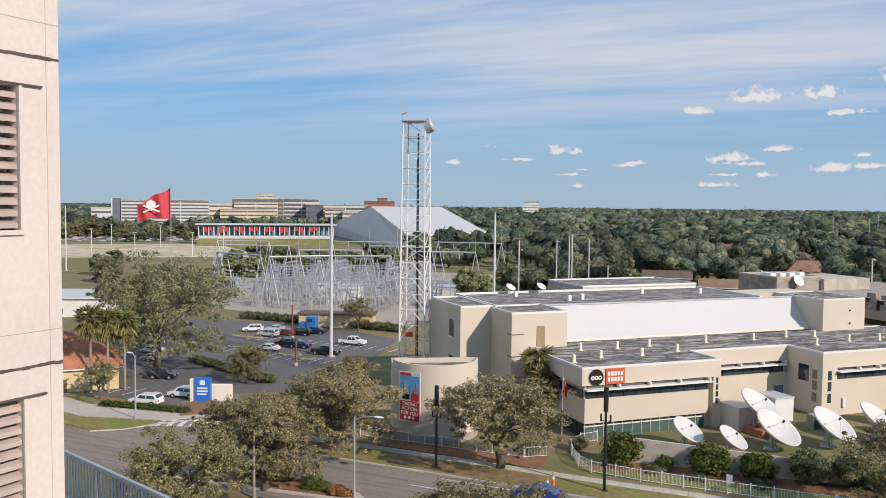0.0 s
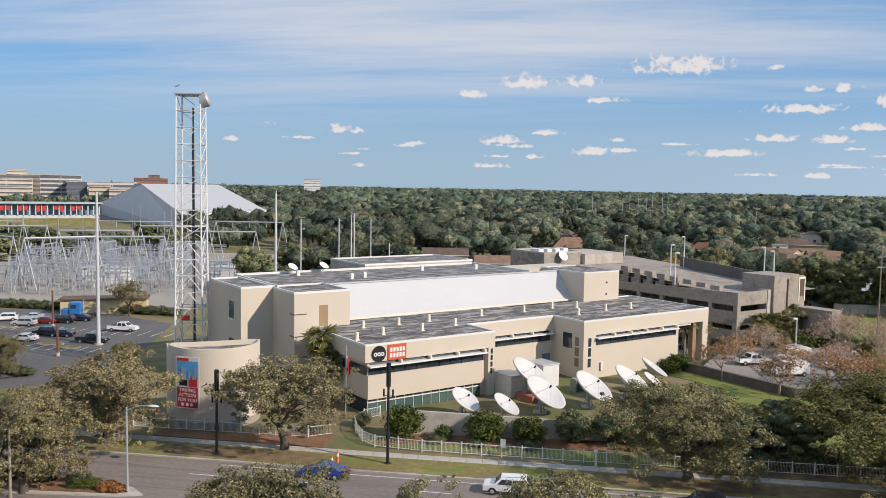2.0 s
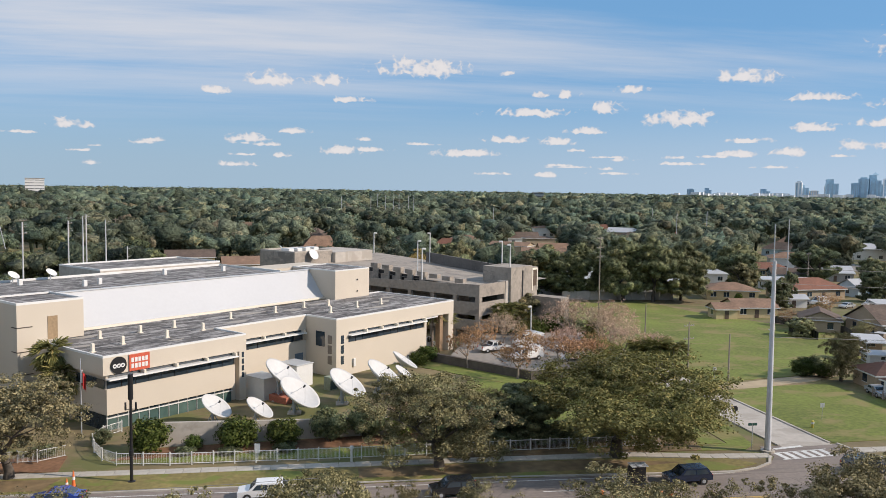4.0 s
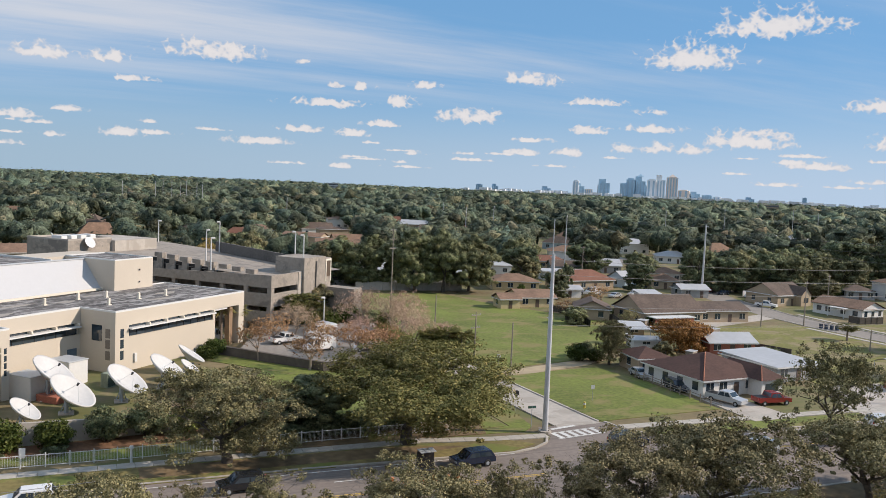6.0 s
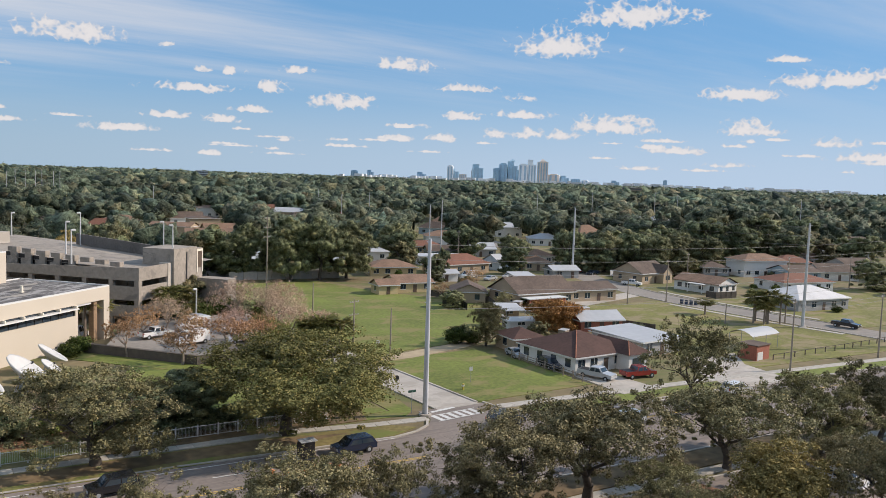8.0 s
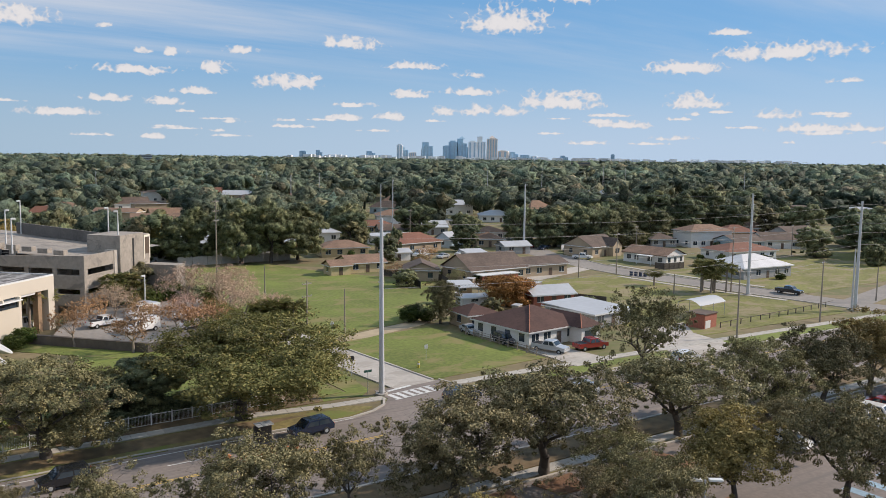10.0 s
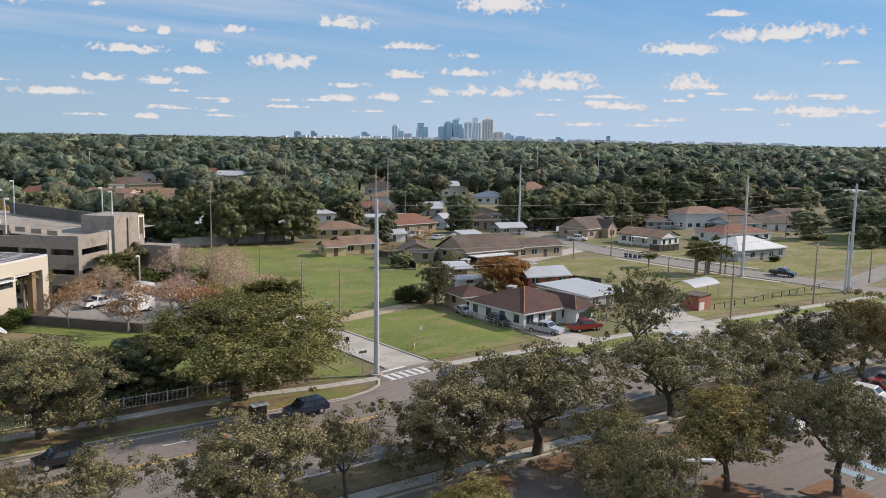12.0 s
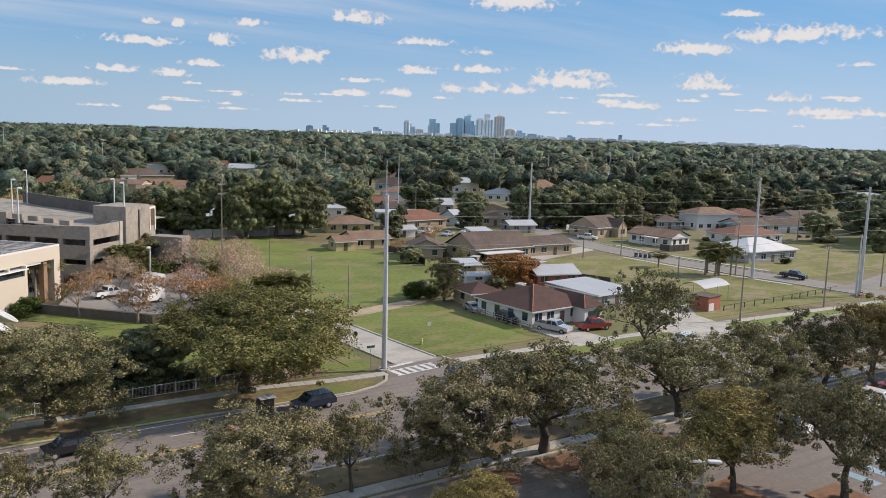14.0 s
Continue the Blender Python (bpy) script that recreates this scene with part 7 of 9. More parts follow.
def car(kind, colour, x, y, turn, label, z=0.04):
    """A vehicle, its nose towards -x before it is turned about its middle."""
    length, width, prof, _ = SHAPES[kind]
    t = thing("pickup_truck" if kind == "pickup" else "cargo_van" if kind == "van" else "car", label, "pickup" if kind == "pickup" else "van" if kind == "van" else "car",
              Matrix.Translation((x, y, z)) @ Matrix.Rotation(radians(turn), 4, "Z") @ Matrix.Translation((-length / 2, 0, 0)), "vehicles")
    belt = {"sedan": 0.92, "suv": 1.05, "pickup": 1.15, "van": 1.25}[kind]
    half = width / 2
    k = lambda h: half * (1 - 0.16 * max(0.0, h - belt)) - (0.05 if h < 0.5 else 0)
    s = Shape()
    n = len(prof)
    vs = [(px, -k(pz), pz) for px, pz in prof] + [(px, k(pz), pz) for px, pz in prof]
    fs = [tuple(range(n)), tuple(range(2 * n - 1, n - 1, -1))] + [(i + n, (i + 1) % n + n, (i + 1) % n, i) for i in range(n)]
    s.add(vs, fs)
    body = part("body", s, colour, t)
    # side glass and screens set into the cabin
    cab = {"sedan": (1.45, 3.75), "suv": (1.45, 4.35), "pickup": (1.75, 3.75), "van": (1.35, 2.7)}[kind]
    top = max(p[1] for p in prof) - 0.14
    for sgn in (-1, 1):
        a, b = cab
        m = (a + b) / 2
        for x0, x1, s0, s1 in ((a, m - 0.05, 0.42, 0.0), (m + 0.05, b, 0.0, 0.3 if kind != "van" else 0.0)):
            yb, yt = sgn * (k(belt) + 0.012), sgn * (k(top) + 0.012)
            q = [(x0, yb, belt + 0.06), (x1, yb, belt + 0.06), (x1 - s1, yt, top), (x0 + s0, yt, top)]
            part("side_window", Shape().add(q, [(0, 1, 2, 3) if sgn < 0 else (3, 2, 1, 0)]), GLASS_DARK, t)
    i = {"sedan": (2, 4), "suv": (2, 4), "pickup": (2, 4), "van": (2, 4)}[kind]
    for j, nm in zip(i, ("windscreen", "rear_window")):
        if kind == "van" and j == 4:
            continue
        (xa, za), (xb, zb) = prof[j], prof[j + 1]
        p0, p1 = Vector((xa, 0, za)).lerp(Vector((xb, 0, zb)), 0.1), Vector((xa, 0, za)).lerp(Vector((xb, 0, zb)), 0.88)
        nx, nz = -(zb - za), (xb - xa)
        ln = math.hypot(nx, nz)
        off = Vector((nx / ln * 0.012, 0, nz / ln * 0.012))
        part(nm, Shape().add([(p0.x + off.x, -k(p0.z) * 0.9, p0.z + off.z), (p0.x + off.x, k(p0.z) * 0.9, p0.z + off.z), (p1.x + off.x, k(p1.z) * 0.9, p1.z + off.z), (p1.x + off.x, -k(p1.z) * 0.9, p1.z + off.z)], [(3, 2, 1, 0)]), GLASS_DARK, t)
    if kind == "pickup":
        part("bed", Shape().box(3.95, -half + 0.12, 1.16, 5.65, half - 0.12, 1.215), BLACK, t, "dark open load bed")
    r = 0.34 if kind == "sedan" else 0.39
    for wx in (0.95, length - 1.0):
        for sgn in (-1, 1):
            q = Matrix.Translation((wx, sgn * (half - 0.1), r - 0.03)) @ Matrix.Rotation(radians(90), 4, "X")
            w = part("wheel", Shape().lathe([(0.2, -0.11), (r, -0.11), (r, 0.11), (0.2, 0.11)], 18, q), RUBBER, t)
            part("rim", Shape().lathe([(0.02, -sgn * 0.115), (0.21, -sgn * 0.1), (0.21, sgn * 0.1)], 12, q), GALV, w)
    for sgn in (-1, 1):
        part("headlight", Shape().box(-0.015, sgn * half * 0.72 - 0.2, prof[1][1] - 0.22, 0.1, sgn * half * 0.72 + 0.2, prof[1][1] - 0.05), TRIM, t)
        part("tail_light", Shape().box(length - 0.06, sgn * half * 0.78 - 0.12, belt - 0.3, length + 0.012, sgn * half * 0.78 + 0.12, belt - 0.02), RED, t)
    return t


for kind, paint_of, x, y, a, lab in (("van", CAR_WHITE, 38.1, 146.6, 20, "white van parked beside the garage"), ("sedan", CAR_WHITE, 42.2, 133.4, 20, "white saloon car on the raised lot"),
                                     ("suv", CAR_WHITE, 47.4, 133.4, 25, "white estate car under the bare trees"), ("pickup", CAR_WHITE, 30.6, 141.8, 200, "white pickup on the raised lot")):
    car(kind, paint_of, x, y, a, lab, 1.24)
car("suv", CAR_WHITE, -88.4, 91.6, 12, "white estate car parked by the hedge")
car("suv", CAR_WHITE, -86.6, 97.6, 10, "white sport utility vehicle parked beside the sign")
car("suv", CAR_BLACK, -99.1, 106.5, 200, "black car parked in the lot")
car("sedan", CAR_WHITE, -99.3, 136.4, 5, "white saloon car in the car park")
car("suv", CAR_BLACK, -99.0, 142.4, 5, "dark car in the car park")
car("sedan", CAR_NAVY, -95.4, 142.0, 5, "dark blue saloon in the car park")
car("pickup", CAR_WHITE, -87.5, 150.0, 185, "white pickup truck in the car park")
car("pickup", CAR_BLACK, -86.5, 137.8, 185, "black pickup truck beside the tall mast")
car("suv", CAR_WHITE, -117.0, 155.0, 30, "white car beside the hedge")
car("sedan", CAR_SILVER, -113.0, 158.0, 30, "silver car beside the hedge")
car("suv", CAR_BLACK, -104.3, 155.6, 10, "black car beside the blue truck")
car("sedan", CAR_RED, -107.4, 154.2, 10, "dark red car parked in the row")
car("sedan", CAR_NAVY, -102.4, 159.0, 10, "navy car parked beside the blue truck")
car("suv", CAR_SILVER, -109.6, 150.6, 10, "silver estate car parked in the row")


def blue_truck(x, y, turn):
    t = thing("truck", "bright blue tractor truck at the lot's edge", "truck", Matrix.Translation((x, y, 0.04)) @ Matrix.Rotation(radians(turn), 4, "Z"), "vehicles")
    body = surface("truck_blue_paint", (0.03, 0.16, 0.42), 0.35, vary=0.15)
    part("cab", Shape().box(-0.2, -1.2, 1.0, 2.2, 1.2, 3.5, bevel=0.18), body, t)
    part("bonnet", Shape().box(-1.9, -0.95, 0.9, -0.1, 0.95, 2.1, bevel=0.2), body, t)
    part("windscreen", Shape().box(-0.26, -1.0, 2.2, -0.16, 1.0, 3.1), GLASS_DARK, t)
    for y0 in (-1.22, 1.16):
        part("side_window", Shape().box(0.2, y0, 2.2, 1.3, y0 + 0.06, 3.0), GLASS_DARK, t)
    part("chassis", Shape().box(-1.9, -0.5, 0.6, 5.2, 0.5, 0.95), BLACK, t)
    part("bumper", Shape().box(-2.1, -1.1, 0.45, -1.85, 1.1, 0.9, bevel=0.05), TRIM, t)
    part("exhaust_stack", Shape().tube((2.4, 0.9, 0.9), (2.4, 0.9, 3.9), 0.09, n=8), TRIM, t)
    for x0 in (-1.2, 3.2, 4.5):
        for y0 in (-1.15, 0.8):
            part("wheel", Shape().lathe([(0.02, 0), (0.5, 0), (0.5, 0.35), (0.02, 0.35)], 14, Matrix.Translation((x0, y0 + 0.35, 0.5)) @ Matrix.Rotation(radians(90), 4, "X")), RUBBER, t)


blue_truck(-106.5, 161.8, 20)
car("sedan", CAR_SILVER, -112.0, 118.0, 10, "silver car under the big oak")
car("sedan", CAR_WHITE, -118.0, 124.0, 10, "white car under the big oak")
car("pickup", CAR_SILVER, 85.4, 93.0, 110, "silver pickup parked on the drive")
car("pickup", CAR_RED, 92.0, 90.9, 175, "red pickup parked on the grass")
car("sedan", CAR_SILVER, 82.8, 110.5, 80, "silver car by the carport")
car("suv", CAR_NAVY, 85.8, 117.2, 80, "dark car inside the carport")
car("suv", CAR_NAVY, 155.4, 166.2, 200, "dark blue car parked by the street")
car("sedan", CAR_RED, 178.6, 206.0, 20, "red car parked far up the street")
car("pickup", CAR_BLACK, 169.6, 106.0, 100, "black pickup on the residential street")
car("van", CAR_WHITE, 34.6, 134.4, 20, "white van on the raised lot", 1.22)
car("suv", CAR_WHITE, 44.0, 142.0, 40, "white car on the raised lot", 1.22)
car("pickup", CAR_WHITE, 40.0, 152.0, 30, "white truck on the raised lot", 1.22)
car("van", CAR_WHITE, *uvp(118.5, 95.5)[:2], 224, "white and red van in the open bay")
car("suv", CAR_NAVY, 37.6, 78.4, 3, "dark blue sport utility vehicle on the avenue")
car("suv", CAR_BLACK, 13.0, 77.6, 3, "black sport utility vehicle on the avenue")
car("suv", CAR_NAVY, 58.6, 79.6, 180, "dark blue car turning at the junction")
car("suv", CAR_WHITE, 98.5, 77.6, 180, "white car on the avenue")
car("sedan", CAR_BLUE, -24.3, 79.4, 0, "blue hatchback on the avenue")
car("suv", CAR_WHITE, -5.4, 78.8, 0, "white estate car on the avenue")
for i, (x, y, c, k, lb) in enumerate(((78.1, 48.0, CAR_WHITE, "suv", "white car under the trees"), (81.0, 48.4, CAR_BLACK, "sedan", "black car under the trees"), (92, 47.4, CAR_WHITE, "sedan", "white car in the near lot"), (95.8, 47.6, CAR_WHITE, "suv", "white car in the near lot"),
                                      (100.2, 49, CAR_RED, "sedan", "red car in the near lot"), (103.5, 48.5, CAR_SILVER, "suv", "silver car in the near lot"), (84.0, 48.6, CAR_WHITE, "sedan", "white saloon under the trees"), (40.0, 50.5, CAR_NAVY, "sedan", "dark car under the trees"))):
    car(k, c, x, y, 100, lb)

for k, c, x, y, turn, lb in (("suv", CAR_SILVER, 200.5, 143.0, 95, "silver car parked before the pale house"), ("sedan", CAR_WHITE, 223.0, 147.0, 170, "white saloon beside the rust-roofed house"), ("pickup", CAR_WHITE, 173.5, 176.0, 120, "white pickup by the gabled house"),
                             ("suv", CAR_BLACK, 157.5, 213.0, 15, "black car beside the rust-roofed bungalow"), ("sedan", CAR_SILVER, 127.0, 210.0, 95, "silver saloon beside the bungalow"), ("suv", CAR_WHITE, 240.0, 164.0, 20, "white car by the pale blue house"),
                             ("sedan", CAR_NAVY, 124.5, 148.5, 5, "dark saloon by the long brown house"), ("suv", CAR_SILVER, 129.5, 205.4, 10, "silver car behind the low houses"), ("van", CAR_WHITE, 134.0, 203.5, 15, "white van behind the low houses"), ("sedan", CAR_SILVER, 138.0, 198.0, 20, "silver saloon in a back yard"), ("suv", CAR_WHITE, 146.5, 200.0, 10, "white car in a back yard"), ("sedan", CAR_NAVY, 180.4, 201.0, 15, "dark saloon up the street"), ("suv", CAR_SILVER, 184.0, 193.6, 30, "silver car up the street"), ("suv", CAR_NAVY, 82.9, 101.4, 80, "dark car behind the rail fence"), ("sedan", CAR_SILVER, 116.0, 178.0, 25, "silver saloon beside the low house"), ("suv", CAR_WHITE, 72.5, 73.0, 1, "white car on the avenue beyond the junction")):
    car(k, c, x, y, turn, lb)

# ---------------------------------------------------------------- substation
def substation():
    rng = random.Random(4)
    spots = ((-166, 202, -146, 197), (-140, 193, -128, 206), (-131, 205, -112, 214), (-192, 238, -170, 246), (-153, 227, -134, 236), (-118, 240, -98, 246), (-176, 285, -150, 292), (-146, 262, -124, 268), (-215, 262, -196, 270), (-138, 305, -112, 309))
    for x0, y0, x1, y1 in spots:
        t = thing("gantry", "grey steel A-frame gantry of the substation", "gantry", None, "substation gantries")
        h = 14.5
        for x, y in ((x0, y0), (x1, y1)):
            for s in (-1, 1):
                part("leg", Shape().tube((x + s * 2.6, y + s * 1.2, 0), (x, y, h), 0.2, 0.15, n=6), GALV, t)
            part("spike", Shape().tube((x, y, h), (x, y, h + 7), 0.09, 0.03, n=5), GALV, t)
        part("beam", Shape().tube((x0, y0, h), (x1, y1, h), 0.28, n=6), GALV, t)
        for f in (0.25, 0.5, 0.75):
            part("insulator", Shape().tube((x0 + (x1 - x0) * f, y0 + (y1 - y0) * f, h - 0.3), (x0 + (x1 - x0) * f, y0 + (y1 - y0) * f, h - 2.2), 0.14, n=6), STEEL_BLUE, t)
    legs = Shape().tube((0, 0, 0), (0, 0, 3.4), 0.11, n=5).mesh("leg", GALV)
    beam = Shape().box(-0.6, -0.12, 3.3, 2.8, 0.12, 3.55).mesh("cross_beam", GALV)
    caps = Shape().lathe([(0.1, 3.55), (0.17, 3.8), (0.1, 4.05), (0.17, 4.3), (0.1, 4.55), (0.17, 4.8), (0.03, 5.0)], 8).mesh("insulator", STEEL_BLUE)
    switch = Shape().tube((-0.4, 0, 5.0), (1.2, 0, 5.5), 0.06, n=4).tube((1.2, 0, 5.5), (2.6, 0, 5.0), 0.06, n=4).mesh("switch_arm", STEEL_BLUE)
    for j in range(16):
        for i in range(18):
            x = -150 + i * 3.6 - j * 4.06 + rng.uniform(-0.8, 0.8)
            y = 189 + j * 7.6 + i * 0.47 + rng.uniform(-1, 1)
            if rng.random() < 0.42 or (j < 2 and i > 13):
                continue
            t = thing("bus_support", "low steel insulator stand in the substation", "insulator stand", Matrix.Translation((x, y, 0)) @ Matrix.Rotation(radians(14 + (90 if rng.random() < 0.3 else 0)), 4, "Z") @ Matrix.Scale(0.85 + 0.5 * rng.random(), 4), "substation stands")
            for dx in (0, 2.2):
                o = new("leg", legs)
                o.parent, o.matrix_basis = t, Matrix.Translation((dx, 0, 0))
            new("cross_beam", beam).parent = t
            for dx in (-0.3, 1.1, 2.5):
                o = new("insulator", caps)
                o.parent, o.matrix_basis = t, Matrix.Translation((dx, 0, 0))
            if rng.random() < 0.5:
                new("switch_arm", switch).parent = t
    # racks: rows of posts under one long beam
    for j in range(30):
        row, col = j % 10, j // 10
        x0 = -146 - row * 6.6 + col * 21 + rng.uniform(-2, 2)
        y0 = 194 + row * 12 + col * 2.8 + rng.uniform(-2, 2)
        n, h = rng.choice((4, 5, 6)), rng.uniform(5.6, 7.6)
        a = radians(rng.choice((8, 8, 8, 98)))
        t = thing("bus_rack", "row of grey steel posts under a long beam", "bus rack", Matrix.Translation((x0, y0, 0)) @ Matrix.Rotation(a, 4, "Z"), "substation racks")
        for i in range(n):
            part("post", Shape().box(i * 3.4 - 0.11, -0.11, 0, i * 3.4 + 0.11, 0.11, h), GALV, t)
            part("insulator", Shape().tube((i * 3.4 + 1.2, 0, h - 0.1), (i * 3.4 + 1.2, 0, h - 1.5), 0.12, n=6), STEEL_BLUE, t)
        part("beam", Shape().box(-0.6, -0.16, h, (n - 1) * 3.4 + 0.6, 0.16, h + 0.34), GALV, t)
        part("lower_beam", Shape().box(-0.3, -0.09, h * 0.62, (n - 1) * 3.4 + 0.3, 0.09, h * 0.62 + 0.18), GALV, t)
    for j in range(13):
        y = 189 + j * 9.4
        tagged(part("bus_bar", Shape().tube((-152 - j * 5, y, 5.1), (-88 - j * 4, y + 8, 5.1), 0.07, n=5).tube((-152 - j * 5, y + 3, 4.0), (-100 - j * 4, y + 9, 4.0), 0.06, n=5), GALV), "long horizontal aluminium bus bar", "bus bar", "substation bus bars")
    for x, y in ((-178, 225), (-150, 250), (-128, 232), (-112, 252), (-165, 268), (-205, 285), (-120, 290)):
        t = thing("transformer", "pale grey power transformer with radiators", "transformer", Matrix.Translation((x, y, 0)) @ Matrix.Rotation(radians(14), 4, "Z"), "transformers")
        part("tank", Shape().box(-2.2, -1.4, 0.3, 2.2, 1.4, 4.2, bevel=0.15), STEEL_BLUE, t)
        part("plinth", Shape().box(-2.8, -2, 0, 2.8, 2, 0.3), CONCRETE_PALE, t)
        for i in range(6):
            part("radiator", Shape().box(-2.0 + i * 0.7, -2.1, 0.7, -1.7 + i * 0.7, -1.4, 3.6), STEEL_BLUE, t)
        for i in (-1.2, 0, 1.2):
            part("bushing", Shape().lathe([(0.12, 4.2), (0.2, 4.6), (0.12, 5.0), (0.2, 5.4), (0.05, 6.0)], 8, Matrix.Translation((i, 0, 0))), GALV, t)
    t = thing("control_hut", "long white control building in the substation", "hut", Matrix.Translation((-134, 222, 0)) @ Matrix.Rotation(radians(14), 4, "Z"))
    part("wall", Shape().box(-6.5, -3, 0, 6.5, 3, 4.4, bevel=0.05), WHITE, t)
    part("roof", Shape().box(-6.8, -3.3, 4.4, 6.8, 3.3, 4.65), TRIM, t)
    part("door", Shape().box(4.2, -3.05, 0, 5.2, -3.0, 2.2), STEEL_BLUE, t)
    t = thing("control_hut", "white windowless control hut in the substation", "hut", Matrix.Translation((-104, 238, 0)))
    part("wall", Shape().box(-4, -3, 0, 4, 3, 4.0, bevel=0.05), WHITE, t)
    part("roof", Shape().box(-4.2, -3.2, 4.0, 4.2, 3.2, 4.2), TRIM, t)
    t = thing("yard_hut", "low yellow-walled hut with flat brown roof", "hut", Matrix.Translation((-104, 171, 0)) @ Matrix.Rotation(radians(22), 4, "Z"))
    part("wall", Shape().box(-9, -2.5, 0, 9, 2.5, 3.2, bevel=0.03), YELLOW_WALL, t)
    part("roof", Shape().box(-9.4, -2.9, 3.2, 9.4, 2.9, 3.5), SHINGLE_BROWN, t)
    part("door", Shape().box(6, -2.55, 0, 7.2, -2.5, 2.2), RED_BRICK, t)
    t = thing("red_container", "faded red board fence panels", "fence", Matrix.Translation((-86, 186, 0)) @ Matrix.Rotation(radians(40), 4, "Z"))
    for i in range(8):
        part("board", Shape().box(i * 1.7, 0, 0, i * 1.7 + 1.6, 0.1, 3.0), RED_BRICK, t)


substation()


# ---------------------------------------------------------------- far buildings
def ray_place(az, dist):
    """Plan place at that bearing (degrees left of straight ahead) and distance."""
    return Vector((-math.sin(radians(az)) * dist, math.cos(radians(az)) * dist, 0))


def hangar():
    t = thing("sports_hall", "huge white-roofed sports hall with grey gable", "sports hall")
    near, left = Vector((-232, 465.4, 0)), Vector((-401.6, 652.3, 0))
    run = Vector((12, 107, 0))
    ridge = Vector((-312.3, 562, 0))
    v = lambda q, z: (q.x, q.y, z)
    ze, zr = 10.0, 27.6
    part("gable_wall", Shape().add([v(left, 0), v(near, 0), v(near, ze), v(ridge, zr - 0.3), v(left, ze)], [(0, 1, 2, 3, 4)]), surface("grey_cladding", (0.55, 0.57, 0.6), 0.6, vary=0.08, grain=0.1), t)
    part("side_wall", Shape().add([v(near, 0), v(near + run, 0), v(near + run, ze), v(near, ze)], [(0, 1, 2, 3)]), WHITE, t)
    part("rear_wall", Shape().add([v(left + run, 0), v(near + run, 0), v(near + run, ze), v(ridge + run, zr - 0.3), v(left + run, ze)], [(4, 3, 2, 1, 0)]), WHITE, t)
    part("roof", Shape().add([v(near, ze), v(near + run, ze), v(ridge + run, zr), v(ridge, zr), v(left, ze), v(left + run, ze)], [(0, 1, 2, 3), (4, 3, 2, 5)]), WHITE_METAL, t, "bright white membrane roof")


hangar()


FAR_BAND = surface("far_window_and_deck_band", (0.11, 0.115, 0.125), 0.5)


def slab_block(name, az0, az1, dist, z1, floors, wall, label, cat="building", depth=40, share=0.42):
    """A far building with bands of windows and a roof upstand, facing the eye."""
    p, q = ray_place(az0, dist), ray_place(az1, dist)
    d = q - p
    w = d.length
    t = thing(name, label, cat, Matrix.Translation(p) @ Matrix.Rotation(math.atan2(d.y, d.x), 4, "Z"), "far buildings")
    part("wall", Shape().box(0, 0, 0, w, depth, z1), wall, t)
    part("roof", Shape().box(-0.6, -0.6, z1, w + 0.6, depth + 0.6, z1 + 0.8), CONCRETE_PALE, t)
    for i in range(floors // 3, floors):
        z = z1 * (i + 0.35) / floors
        n = max(2, int(w / 22))
        for k in range(n):
            part("window_band", Shape().box(w * (k + 0.02) / n, -0.3, z, w * (k + 0.98) / n, 0.0, z + z1 / floors * share), FAR_BAND, t)
    return t


# white walls greyed in the base colour to imitate haze
FAR_WHITE = surface("haze_grey_white_wall", (0.52, 0.53, 0.53), 0.8, vary=0.1, grain=0.2)
FAR_CREAM = surface("far_cream_wall", (0.56, 0.49, 0.385), 0.8, vary=0.12, grain=0.2)
FAR_BROWN = surface("far_brown_wall", (0.25, 0.20, 0.16), 0.8, vary=0.15, grain=0.2)
FAR_SLATE = surface("far_slate_roof", (0.12, 0.14, 0.17), 0.8, vary=0.15, grain=0.2)
# on this structure the dark bands paint the shade of open decks
ps = slab_block("parking_structure", 45.4, 39.9, 820, 31.0, 10, FAR_WHITE, "white multi-storey parking structure with dark decks", "garage")
part("stair_tower", Shape().box(-7.5, -2, 0, -0.8, 14, 32.5), FAR_SLATE, ps, "dark glazed stair tower")
part("tower_edge", Shape().box(-8.6, -2.4, 0, -7.5, 14, 32.8), FAR_WHITE, ps)
slab_block("hospital", 39.2, 35.6, 840, 22.5, 6, FAR_CREAM, "beige stepped hospital block", share=0.3)
slab_block("hospital", 38.3, 35.4, 870, 29.5, 8, FAR_CREAM, "taller beige hospital core", share=0.36)
slab_block("hospital_wing", 38.4, 36.9, 880, 33.0, 8, FAR_BROWN, "dark brown hospital wing with slate roof", share=0.5)
slab_block("hospital_wing", 37.0, 35.0, 885, 33.5, 8, FAR_BROWN, "brown hospital wing in shade", share=0.4)
slab_block("plant_room", 36.8, 35.7, 890, 38.0, 12, FAR_CREAM, "beige plant room on the hospital", share=0.2)
slab_block("office_block", 35.0, 32.6, 900, 33.5, 8, FAR_WHITE, "white office block with dark ribbon windows", "office", share=0.55)
slab_block("office_annex", 33.5, 32.3, 880, 27.5, 6, FAR_SLATE, "grey glazed annex of the office block", "office", share=0.4)
slab_block("low_block", 32.2, 30.9, 870, 24.5, 6, FAR_CREAM, "low beige block behind the stand", "building", share=0.35)
slab_block("low_block", 31.0, 29.6, 850, 21.0, 5, FAR_CREAM, "low beige block beside the sports hall", "building", share=0.3)
slab_block("far_block", 32.4, 29.2, 1100, 27.0, 3, FAR_WHITE, "long grey roof far behind the hall", "building", share=0.3)
